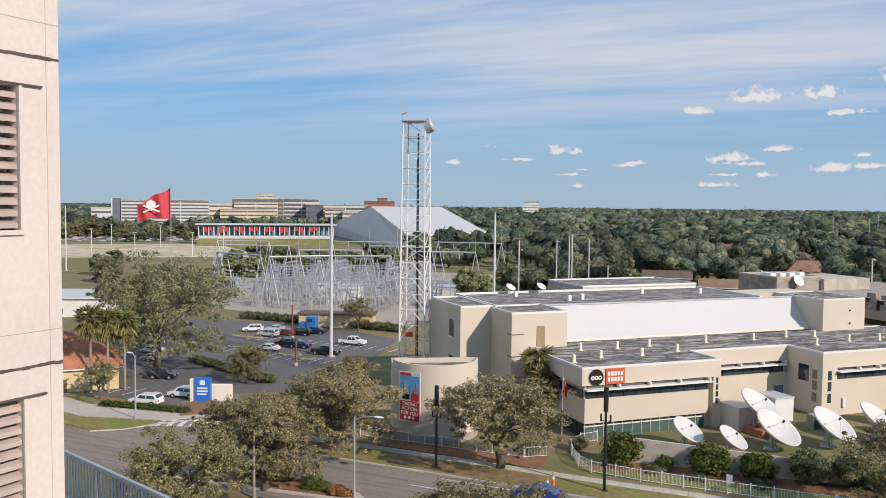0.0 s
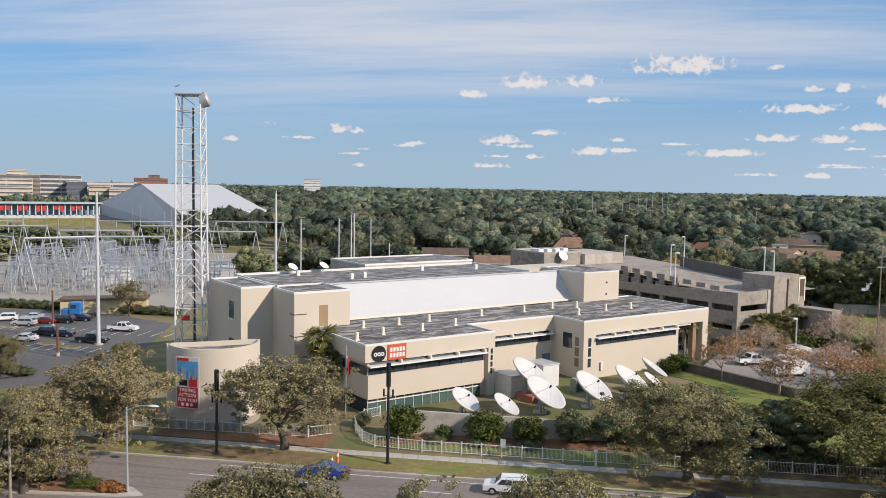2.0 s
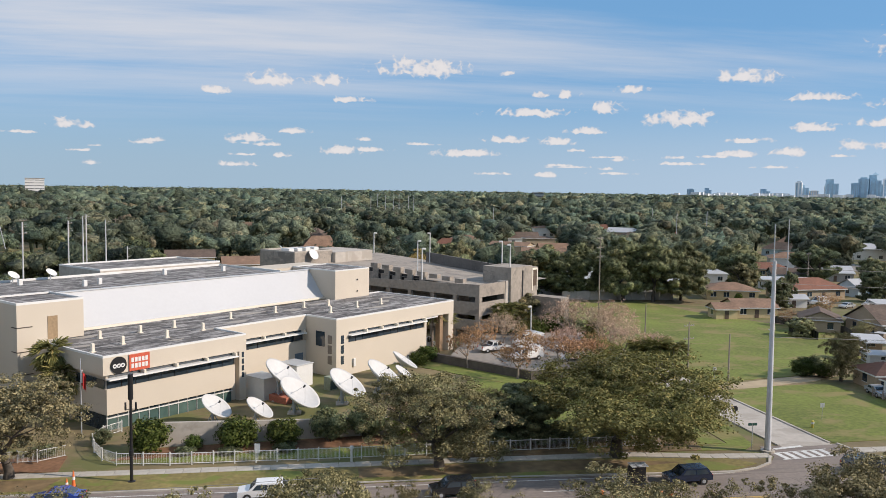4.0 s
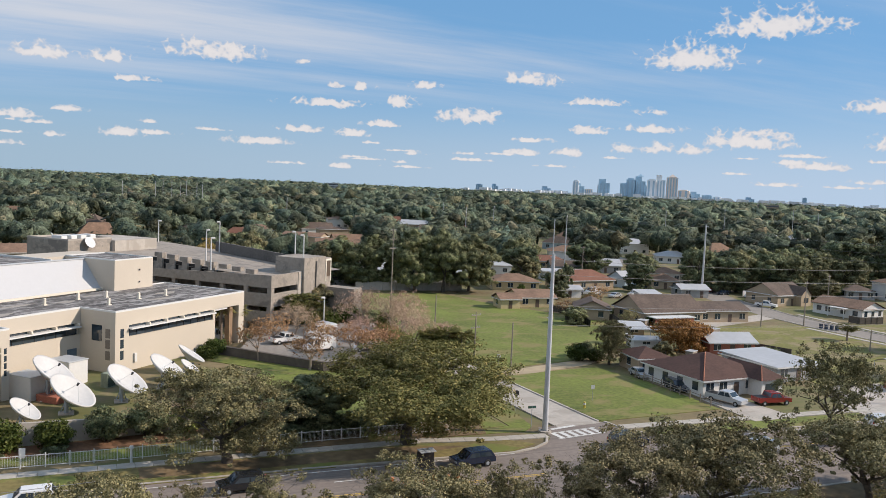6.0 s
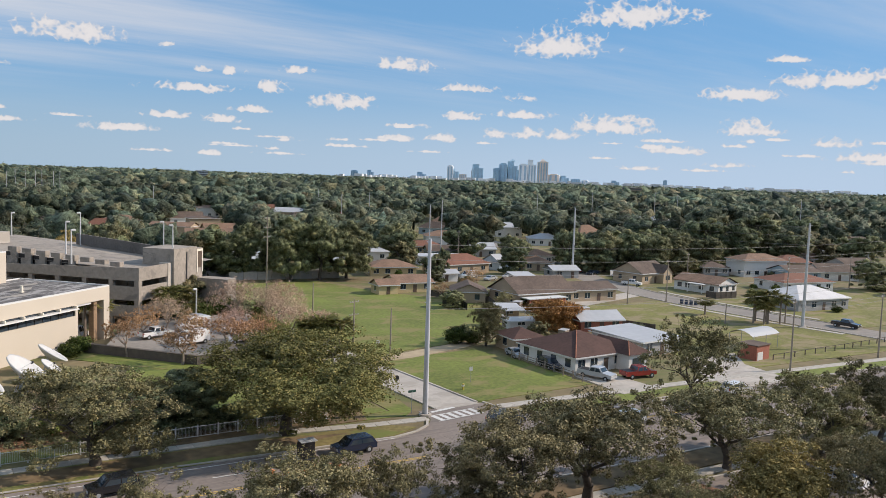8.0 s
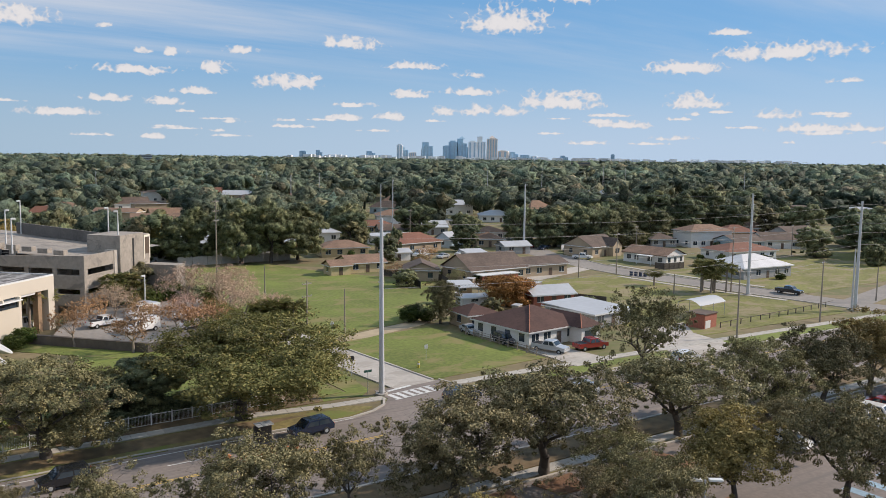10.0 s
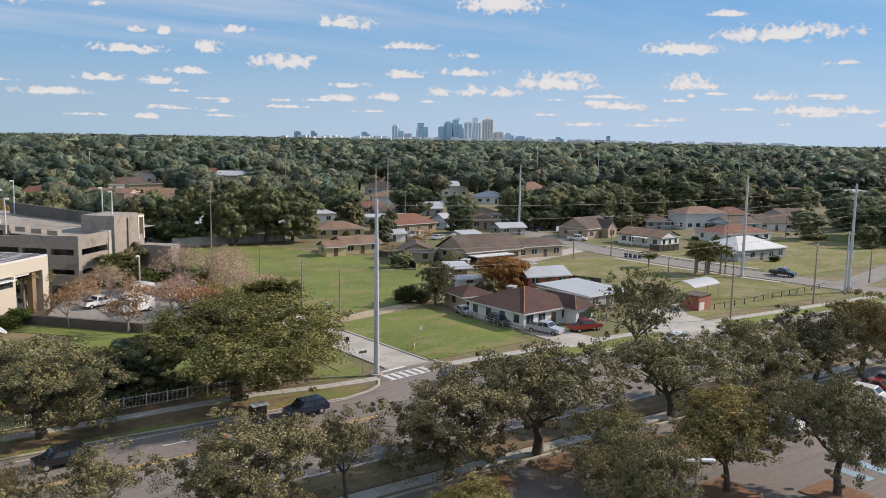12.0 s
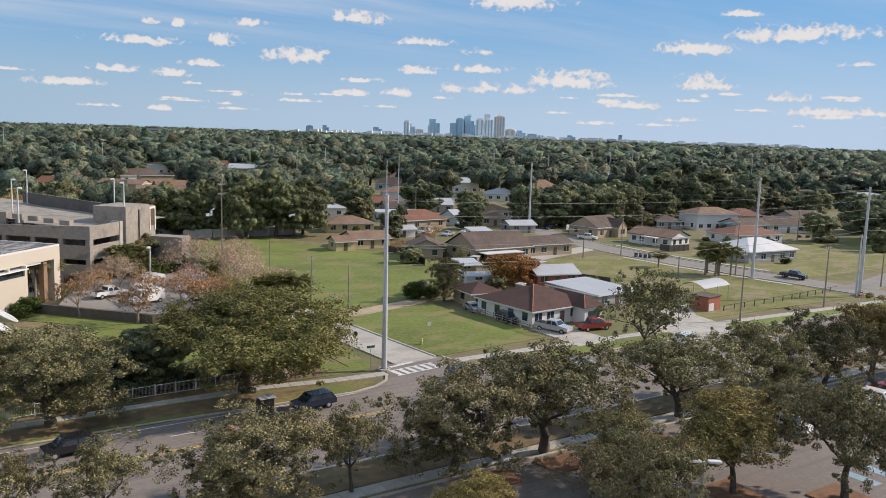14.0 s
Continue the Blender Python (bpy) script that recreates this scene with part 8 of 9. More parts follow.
slab_block("far_block", 40.0, 38.4, 850, 28.0, 6, FAR_CREAM, "low beige link block between wings", "building", share=0.3)
slab_block("far_block", 47.2, 45.9, 900, 22.5, 3, FAR_WHITE, "low white shed roof among far trees", "building", share=0.25)
slab_block("brick_block", 29.5, 27.4, 1100, 33.0, 6, RED_BRICK, "low reddish block on the skyline", "building", share=0.35)
slab_block("brick_block", 28.6, 27.9, 1100, 37.0, 8, RED_BRICK, "reddish roof tower on the skyline", "building", share=0.3)
slab_block("hotel_tower", 18.5, 17.4, 1500, 37.0, 8, WHITE_WALL, "white tower block among the woods", "tower block", 20, share=0.2)
slab_block("white_tower", -14.6, -15.4, 1700, 24.5, 5, FAR_WHITE, "white block far among the trees", "tower block", 20)
slab_block("brown_block", -43.6, -44.9, 1500, 22.0, 5, TAN_WALL, "tan block far among the trees", "tower block", 20)


def stand():
    """A long low stand: glazed suites between white columns under one thin roof, red flags along it."""
    p, q = ray_place(40.6, 600), ray_place(31.6, 600)
    d = q - p
    w = d.length
    t = thing("stadium_stand", "long low stand with white columns and red flags", "stand", Matrix.Translation(p) @ Matrix.Rotation(math.atan2(d.y, d.x), 4, "Z"))
    part("glass_wall", Shape().box(0, 3, 6.2, w, 3.4, 13.6), surface("blue_stand_glass", (0.13, 0.21, 0.30), 0.3, vary=0.3, grain=0.3), t)
    part("roof", Shape().box(-2, -2.5, 13.7, w + 2, 18, 14.6), surface("pale_blue_roof", (0.40, 0.47, 0.52), 0.5), t, "thin pale blue roof")
    # dark slab stands in for the shade under the roof
    part("roof_shadow_gap", Shape().box(-1, -1.5, 13.2, w + 1, 17, 13.7), FAR_SLATE, t)
    part("podium", Shape().box(0, 0, 0, w, 18, 6.2), FAR_WHITE, t)
    part("berm", Shape().add([(0, -22, 0), (w, -22, 0), (w, -0.2, 4.2), (0, -0.2, 4.2)], [(0, 1, 2, 3)]), GRASS_PALE, t, "grass slope below the stand")
    n = int(w / 3.4)
    for i in range(n + 1):
        x = w * i / n
        part("column", Shape().box(x - 0.35, -0.6, 6.2, x + 0.35, 0.1, 13.2), FAR_WHITE, t)
        if i % 3 and i < n * 0.86:
            hang = 8.4 + 1.3 * ((i * 5) % 4) / 3
            part("red_flag", Shape().box(x + 0.4, -1.0, hang, x + 2.5, -0.9, 12.4), RED, t, "hanging red flag")


stand()


def event_lot():
    """Rows of parked cars, seen from very far, with lamp posts between."""
    rng = random.Random(15)
    bodies = Shape()
    for row in range(7):
        d = 650 + row * 18
        for i in range(62):
            if rng.random() < 0.6:
                continue
            p = ray_place(50.5 - i * 0.21 + rng.uniform(-0.02, 0.02), d + rng.uniform(-1, 1))
            m = Matrix.Translation(p) @ Matrix.Rotation(radians(45 + rng.uniform(-6, 6)), 4, "Z")
            bodies.box(-2.2, -0.9, 0.3, 2.2, 0.9, 0.95, m, 0.2).box(-1.3, -0.8, 0.95, 1.1, 0.8, 1.5, m, 0.25)
    tagged(part("parked_cars", bodies, surface("mixed_car_paint", (0.22, 0.22, 0.23), 0.35, vary=0.2, island=0.8)), "rows of small parked cars on the far lot", "cars", "", "stuff")
    for az, d, h in ((47.2, 500, 14), (44.6, 470, 13), (41.0, 470, 13), (49.6, 520, 14), (43.0, 560, 14), (39.0, 540, 14), (46.0, 600, 14)):
        p = ray_place(az, d)
        t = thing("lot_lamp", "tall pale lamp post on the far lot", "street lamp", Matrix.Translation(p), "parking lamps")
        part("pole", Shape().tube((0, 0, 0), (0, 0, h), 0.2, 0.14, n=6), WHITE, t)
        part("lamp_head", Shape().box(-1.0, -0.3, h - 0.1, 1.0, 0.3, h + 0.3, bevel=0.1), WHITE, t)


event_lot()


def flag():
    p = ray_place(42.35, 430)
    t = thing("giant_flag", "huge red flag with a plain white emblem", "flag", Matrix.Translation(p) @ Matrix.Rotation(radians(42), 4, "Z"))
    part("pole", Shape().tube((0, 0, 0), (0, 0, 37.4), 0.22, 0.14, n=10), GALV, t)
    s = Shape()
    n, k = 18, 10
    pt = lambda i, j: (-15.6 * i / n, 1.1 * math.sin(i * 0.75 + j * 0.15), 37.0 - 9.0 * i / n - (15.0 - 7.6 * i / n) * j / k - 0.6 * math.sin(i * 0.5))
    s.add([pt(i, j) for i in range(n + 1) for j in range(k + 1)], [(i * (k + 1) + j, i * (k + 1) + j + 1, (i + 1) * (k + 1) + j + 1, (i + 1) * (k + 1) + j) for i in range(n) for j in range(k)])
    cloth = part("cloth", s, surface("flag_red", (0.50, 0.045, 0.06), 0.7, vary=0.1, grain=0.3), t, "rippling red cloth", smooth=True)
    em = Shape().add([(-9.2 + 2.1 * math.cos(a) * (1 + 0.2 * math.sin(3 * a)), -1.6, 27.9 + 2.6 * math.sin(a)) for a in (6.283 * i / 20 for i in range(20))], [tuple(range(20))])
    em.add([(-13.2, -1.6, 24.6), (-12.4, -1.6, 24.2), (-5.2, -1.6, 27.6), (-5.6, -1.6, 28.4)], [(0, 1, 2, 3)])
    em.add([(-13.0, -1.62, 27.4), (-12.5, -1.62, 28.2), (-5.0, -1.62, 25.2), (-5.3, -1.62, 24.4)], [(0, 1, 2, 3)])
    part("emblem", em, WHITE, cloth, "plain white emblem")


flag()


def skyline():
    # tower colours lightened so that distance haze is painted in
    tones = (("blue glass", surface("hazed_blue_tower_glass", (0.42, 0.62, 0.76), 0.4, vary=0.2, grain=0.05, stain=0.02)), ("pale grey", surface("hazed_pale_tower_stone", (0.86, 0.88, 0.89), 0.7, vary=0.12, grain=0.05, stain=0.02)),
             ("beige stone", surface("hazed_beige_tower_stone", (0.80, 0.69, 0.60), 0.7, vary=0.12, grain=0.05, stain=0.02)), ("dark blue", surface("dark_tower_glass", (0.26, 0.41, 0.54), 0.4, vary=0.2, grain=0.05, stain=0.02)))
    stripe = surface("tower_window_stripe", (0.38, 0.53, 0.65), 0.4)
    for i, (az, top, w, tone) in enumerate(((-25.16, 49, 36, 3), (-26.28, 53, 32, 3), (-27.15, 32, 36, 1), (-29.05, 25, 32, 0), (-29.82, 52, 45, 3), (-30.5, 33, 69, 1), (-31.78, 93, 32, 1), (-32.07, 76, 49, 0), (-32.68, 48, 41, 2), (-33.4, 74, 24, 1), (-33.73, 104, 55, 0), (-34.99, 88, 33, 0), (-35.45, 115, 45, 0), (-36.12, 126, 51, 0), (-36.16, 82, 61, 3), (-36.83, 115, 47, 1), (-37.45, 138, 45, 1), (-38.18, 131, 57, 2), (-38.93, 65, 57, 2), (-39.71, 58, 45, 0), (-40.44, 43, 49, 0), (-41.06, 38, 40, 1), (-43.14, 41, 40, 3), (-46.39, 52, 20, 3))):
        word, m = tones[tone]
        t = thing("skyscraper", word + " downtown tower far on the horizon", "skyscraper", Matrix.Translation(ray_place(az, 4480 + 12 * (i % 5))) @ Matrix.Rotation(radians(az + (-6, 8, 3)[i % 3]), 4, "Z"), "downtown towers")
        step = (0.94, 0.8, 0.97)[i % 3]
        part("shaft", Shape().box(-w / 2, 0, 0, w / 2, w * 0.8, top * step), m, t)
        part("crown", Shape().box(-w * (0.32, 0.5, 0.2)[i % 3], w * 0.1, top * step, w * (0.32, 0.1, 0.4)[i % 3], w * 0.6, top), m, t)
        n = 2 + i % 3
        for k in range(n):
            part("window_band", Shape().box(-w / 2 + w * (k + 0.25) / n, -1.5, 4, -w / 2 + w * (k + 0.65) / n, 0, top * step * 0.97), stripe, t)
        if top > 115 and tone in (0, 2) and i % 2:
            part("spire", Shape().add([(-w / 3, w * 0.1, top), (w / 3, w * 0.1, top), (w / 3, w * 0.6, top), (-w / 3, w * 0.6, top), (0, w * 0.35, top + 14)], [(0, 1, 4), (1, 2, 4), (2, 3, 4), (3, 0, 4)]), m, t)
    rng = random.Random(8)
    low = Shape()
    for i in range(190):
        p = ray_place(rng.uniform(-58, -24), rng.uniform(4300, 4600))
        w, h = rng.uniform(14, 46), rng.uniform(19, 32) - 0.1 * abs(p.x - 2600) / 100
        low.box(-w / 2, 0, 0, w / 2, 30, h, Matrix.Translation(p) @ Matrix.Rotation(radians(-38), 4, "Z"))
    # near-white colour imitates haze over the low blocks
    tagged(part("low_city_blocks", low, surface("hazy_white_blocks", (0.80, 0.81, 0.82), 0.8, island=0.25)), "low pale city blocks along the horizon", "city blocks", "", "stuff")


skyline()

# ---------------------------------------------------------------- the building that the view is taken from
def own_building():
    turn = Matrix.Translation((-7.7, 6.7, 0)) @ Matrix.Rotation(radians(-4.5), 4, "Z")
    b = thing("own_building", "pinkish stucco high-rise wall with metal louvres", "building", turn)
    part("wall_lower", Shape().box(-12, -16, 0, 0, 0, 24.8), PINK_WALL, b)
    storey = 3.375
    slat_paint = surface("louvre_metal", (0.46, 0.38, 0.34), 0.6)
    for i in range(-1, 4):
        z = 28.175 + storey * i
        # wall panel round the louvre opening
        part("wall_panel", Shape().box(-12, -16, z + 0.012, -0.2, 0, z + storey - 0.012), PINK_WALL, b, "stucco storey panel")
        for y0, z0, y1, z1 in ((-16, z + 0.012, 0, z + 1.5), (-16, z + 3.04, 0, z + storey - 0.012), (-0.5, z + 1.5, 0, z + 3.04), (-16, z + 1.5, -3.4, z + 3.04)):
            part("wall_face", Shape().box(-0.2, y0, z0, 0, y1, z1), PINK_WALL, b)
        part("floor_joint", Shape().box(-11.95, -15.95, z - 0.012, -0.012, -0.012, z + 0.012), CRACK, b, "dark cracked joint")
        ragged = Shape()
        for k in range(30):
            y0 = -3.0 + k * 0.1
            ragged.box(-0.02, y0, z - 0.014 - 0.012 * random.random(), 0.003, y0 + 0.1, z + 0.012 + 0.012 * random.random())
        part("joint_stain", ragged, CRACK, b, "ragged dark stain along the joint")
        part("drip_line", Shape().box(-0.01, -3.6, z + 3.045, 0.03, -0.22, z + 3.065), CRACK, b)
        part("render_line", Shape().box(-0.004, -9, z + 0.375, 0.002, 0.0, z + 0.383), surface("score_line", (0.42, 0.33, 0.28), 0.9), b)
        part("upright_line", Shape().box(-0.004, -0.16, z + 0.02, 0.002, -0.153, z + storey), bpy.data.materials["score_line"], b)
        part("louvre_frame", Shape().box(-0.02, -3.45, z + 1.45, 0.03, -0.46, z + 1.5).box(-0.02, -0.5, z + 1.5, 0.03, -0.46, z + 3.04), PINK_WALL, b)
        for k in range(12):
            zz = z + 1.52 + k * 0.126
            part("slat", Shape().add([(-0.16, -3.4, zz + 0.05), (-0.03, -3.4, zz), (-0.03, -0.5, zz), (-0.16, -0.5, zz + 0.05), (-0.16, -3.4, zz + 0.1), (-0.03, -3.4, zz + 0.055), (-0.03, -0.5, zz + 0.055), (-0.16, -0.5, zz + 0.1)], [(3, 2, 1, 0), (4, 5, 6, 7), (1, 2, 6, 5), (2, 3, 7, 6), (0, 1, 5, 4)]), slat_paint, b)
    part("balcony_floor", Shape().box(0, -12, 28.05, 11, -5.2, 28.35), CONCRETE_PALE, b)
    # lower terrace with its railing
    along = Matrix.Translation((-19.0, 14.3, 0)) @ Matrix.Rotation(radians(-17.1), 4, "Z")
    d = thing("terrace", "concrete terrace edge with a grey metal railing", "terrace", along)
    part("slab", Shape().box(0, -10, 22.9, 26, 0.1, 23.25), CONCRETE_PALE, d)
    part("supporting_wall", Shape().box(0, -10, 0, 26, -4, 22.9), PINK_WALL, d)
    rails = thing("terrace_railing", "grey-blue metal railing on the terrace edge", "railing", along)
    for z in (24.4, 23.4):
        part("rail", Shape().box(0.02, -0.06, z - 0.04, 26, 0.02, z + 0.04), STEEL_BLUE, rails)
    for i in range(14):
        part("post", Shape().box(i * 1.9, -0.06, 23.25, i * 1.9 + 0.09, 0.02, 24.4), STEEL_BLUE, rails)
    for i in range(190):
        part("baluster", Shape().box(0.1 + i * 0.136, -0.035, 23.4, 0.13 + i * 0.136, -0.005, 24.4), STEEL_BLUE, rails)


own_building()

# ---------------------------------------------------------------- trees
def leaf_clumps(rng, centres, radius, per, size, hearts=None, loose=0.45, shell=0.3, flat=0.75, heart=0.6, own=1.0):
    """Small bent leaf patches on the outside of clumps, facing outwards, loosely: vertices and faces."""
    n = len(centres) * per
    c = np.repeat(np.asarray(centres), per, axis=0)
    off = rng.normal(size=(n, 3))
    off /= np.linalg.norm(off, axis=1, keepdims=True) + 1e-9
    out = off.copy()
    off *= (rng.random((n, 1)) ** shell) * np.repeat(np.asarray(radius).reshape(-1, 1), per, axis=0)
    off[:, 2] *= flat
    p = c + off
    if hearts is not None:
        far = p - np.repeat(np.asarray(hearts), n // len(hearts), axis=0)
        out = own * out + heart * far / (np.linalg.norm(far, axis=1, keepdims=True) + 1e-9)
    out = out + np.array([0, 0, 0.2]) + loose * rng.normal(size=(n, 3))
    a = np.cross(out, rng.normal(size=(n, 3)))
    a /= np.linalg.norm(a, axis=1, keepdims=True) + 1e-9
    b = np.cross(out, a)
    b /= np.linalg.norm(b, axis=1, keepdims=True) + 1e-9
    s = size * (0.5 + rng.random((n, 1)))
    k = np.cross(a, b) * s * 0.25
    v = np.stack([p - a * s, p + b * s * 0.6 + k, p + a * s, p - b * s * 0.6 + k], axis=1).reshape(-1, 3)
    f = np.arange(4 * n).reshape(-1, 4)
    return v, f


def ball_grid(k):
    """A cube of k x k faces a side, blown up to a unit ball: vertices and quads."""
    seen, vs, fs = {}, [], []

    def at(p):
        if p not in seen:
            seen[p] = len(vs)
            q = Vector(p).normalized()
            vs.append(tuple(q))
        return seen[p]

    for axis in range(3):
        for sgn in (-1, 1):
            for i in range(k):
                for j in range(k):
                    quad = []
                    for a, b in ((i, j), (i + 1, j), (i + 1, j + 1), (i, j + 1)):
                        c = [0.0, 0.0, 0.0]
                        c[axis], c[(axis + 1) % 3], c[(axis + 2) % 3] = float(sgn), 2 * a / k - 1, 2 * b / k - 1
                        quad.append(at(tuple(round(v, 6) for v in c)))
                    fs.append(quad if sgn > 0 else quad[::-1])
    return np.array(vs), np.array(fs)


def puffs(rng, centres, radius, k, ragged=0.2, flat=0.85):
    """A ragged solid tuft of leaves at each centre: vertices and quads."""
    bv, bf = ball_grid(k)
    n = len(centres)
    q = rng.normal(size=(n, 3, 3))
    q = np.linalg.qr(q)[0]
    v = np.einsum("nij,kj->nki", q, bv)
    v = v * (1 + ragged * rng.normal(size=(n, len(bv), 1))) + 0.5 * ragged * rng.normal(size=(n, len(bv), 3))
    v *= np.asarray(radius).reshape(-1, 1, 1)
    v[:, :, 2] *= flat
    v += np.asarray(centres)[:, None, :]
    turned = np.linalg.det(q) < 0
    f = np.where(turned[:, None, None], bf[None, :, ::-1], bf[None]) + (np.arange(n) * len(bv))[:, None, None]
    return v.reshape(-1, 3), f.reshape(-1, 4)


def mesh_np(name, v, f, material):
    me = bpy.data.meshes.new(name)
    me.vertices.add(len(v))
    me.vertices.foreach_set("co", np.asarray(v, dtype=np.float32).ravel())
    k = f.shape[1]
    me.loops.add(f.size)
    me.loops.foreach_set("vertex_index", f.ravel().astype(np.int32))
    me.polygons.add(len(f))
    me.polygons.foreach_set("loop_start", np.arange(0, f.size, k, dtype=np.int32))
    me.materials.append(material)
    me.update(calc_edges=True)
    return me


def limbs(rng, height, spread, base_r, shape, fork=0.3, levels=3):
    """Grows a trunk with forking limbs into shape; returns the ends of the twigs."""
    ends = []

    def grow(p, d, length, r, level):
        for _ in range(3):
            q = p + d * (length / 3)
            r2 = r * 0.86
            shape.tube(p, q, r, r2, n=6 if level < 2 else 4, caps=False)
            p, r = q, r2
            d = (d + Vector(rng.normal(size=3)) * 0.14).normalized()
        if level >= levels:
            ends.append(p)
            return
        kids = 3 if level else 5
        spin = rng.random() * 6.28
        for i in range(kids):
            a = spin + 6.283 * i / kids + rng.normal() * 0.3
            lean = 0.55 + 0.5 * rng.random()
            e = (d * 0.75 + Vector((math.cos(a) * lean * spread, math.sin(a) * lean * spread, 0.15))).normalized()
            grow(p, e, length * (0.62 + 0.25 * rng.random()) * (1.2 if level == 0 else 1), r * 0.62, level + 1)

    grow(Vector((0, 0, -0.1)), Vector((rng.normal() * 0.05, rng.normal() * 0.05, 1)).normalized(), height * fork, base_r, 0)
    return ends


def tree_kind(name, seed, height, width, leaf, per, size, label, spread=1.0, fork=0.22, bark=None, clump=0.8, levels=4, low=0.14, cat="tree", extra=0.7, loose=0.65, skirt=0.3, dome=0.6, core=0.0, gaps=0.0, stem=0.03):
    """One tree with trunk and crown, to be copied; stands at the origin."""
    rng = np.random.default_rng(seed)
    wood = Shape()
    ends = limbs(rng, height, spread, height * stem, wood, fork, levels)
    pts = np.array([tuple(e) for e in ends])
    top, wide = np.percentile(pts[:, 2], 98), np.percentile(np.hypot(pts[:, 0], pts[:, 1]), 92)
    k = np.array([width * 0.44 / wide, width * 0.44 / wide, height * 0.93 / top])
    wood.v = [tuple(np.array(v) * k) for v in wood.v]
    pts = pts * k
    ne = int(len(pts) * extra)
    more = pts[rng.integers(0, len(pts), ne)] * np.array([0.82, 0.82, 0.92]) + rng.normal(size=(ne, 3)) * clump * 0.7
    inner = 1 - 0.65 * np.minimum(1, np.hypot(more[:, 0], more[:, 1]) / (width * 0.45)) * (skirt < 0.5)
    more[:, 2] -= rng.random(ne) ** (2 if skirt < 0.5 else 1) * height * skirt * inner
    cs = np.concatenate([pts, more])
    if gaps:
        # boughs stand apart: whole groups of clumps are missing between them
        at = Vector((seed * 3.1, 0, 0))
        cs = cs[[noise.noise(Vector(tuple(q)) * 0.5 + at) > -gaps for q in cs]]
    cs[:, 2] = np.clip(cs[:, 2], height * (low + 0.1), height)
    over = np.maximum(1.0, np.hypot(cs[:, 0], cs[:, 1]) / (width * 0.5))
    cs[:, :2] /= over[:, None]
    rad = clump * (0.35 + 1.25 * rng.random(len(cs)) ** 1.3)
    v, f = leaf_clumps(rng, cs, rad, per, size, [(0, 0, height * 0.4)], loose, 0.45, 0.75, dome)
    if core:
        # leafy hearts of the clumps
        pv, pf = puffs(rng, cs, rad * core, 2, 0.22, 0.8)
        v, f = np.concatenate([v, pv]), np.concatenate([f, pf + len(v)])
    v[:, 2] = np.maximum(v[:, 2], height * low + rng.random(len(v)) * 0.4)
    t = thing(name, label, cat)
    part("trunk", wood, bark or BARK, t, smooth=True)
    crown = new("crown", mesh_np("crown", v, f, leaf))
    crown.parent = t
    t["height"], t["width"] = float(height), float(width)
    return t


def palm_kind(seed, height, label, reach=1.0):
    rng = np.random.default_rng(seed)
    t = thing("palm_tree", label, "palm")
    s = Shape()
    for i in range(8):
        s.tube((0, 0, height * i / 8 * 0.86), (0, 0, height * (i + 1) / 8 * 0.86), 0.19 - 0.008 * i, 0.17 - 0.008 * i, n=8, caps=False)
    part("trunk", s, BARK_PALE, t)
    fr = []
    c = Vector((0, 0, height * (0.86 if reach < 1.2 else 0.68)))
    for i in range(92):
        a, lift = rng.random() * 6.283, rng.uniform(-1.5, 1.6)
        d = Vector((math.cos(a), math.sin(a), lift)).normalized()
        side = d.cross(Vector((0, 0, 1))).normalized()
        up = side.cross(d).normalized()
        L = rng.uniform(1.7, 2.4) * reach
        hub = c + d * L * 0.5
        fr.append([c - side * 0.04, c + side * 0.04, hub + side * 0.06, hub - side * 0.06])
        for k in range(9):
            w = (k - 4) * 0.24
            tip = hub + (d + side * w).normalized() * L * 0.55 * (1 - 0.12 * abs(k - 4)) - Vector((0, 0, 0.18 * L))
            n = side * 0.09 * reach + up * 0.07 * reach * (1 if k % 2 else -1)
            fr.append([hub - n * 0.6, hub + n * 0.6, tip + n * 0.4, tip - n * 0.4])
    v = np.array([[tuple(q) for q in quad] for quad in fr]).reshape(-1, 3)
    crown = new("fronds", mesh_np("fronds", v, np.arange(len(v)).reshape(-1, 4), LEAF_PALM))
    crown.parent = t
    t["height"], t["width"] = float(height), 4.0 * reach
    return t


def shrub_kind(seed, leaf, label, w=3.2, h=2.8, n=110, per=40, size=0.10, name="shrub"):
    rng = np.random.default_rng(seed)
    d = rng.normal(size=(n, 3))
    d /= np.linalg.norm(d, axis=1, keepdims=True)
    d *= 0.35 + 0.65 * rng.random((n, 1)) ** 0.5
    cs = d * np.array([w * 0.42, w * 0.42, h * 0.42]) + np.array([0, 0, h * 0.5])
    v, f = leaf_clumps(rng, cs, 0.12 * w * (0.6 + rng.random(n)), per, size, [(0, 0, h * 0.4)])
    v[:, 2] = np.maximum(v[:, 2], 0.02)
    t = thing(name, label, "shrub")
    st = Shape()
    for i in range(5):
        a = 6.283 * i / 5
        st.tube((0.1 * math.cos(a), 0.1 * math.sin(a), -0.1), (0.3 * w * math.cos(a), 0.3 * w * math.sin(a), h * 0.6), 0.05, 0.02, n=5)
    part("stem", st, BARK, t)
    c = new("leaves", mesh_np("leaves", v, f, leaf))
    c.parent = t
    t["height"], t["width"] = float(h), float(w)
    return t


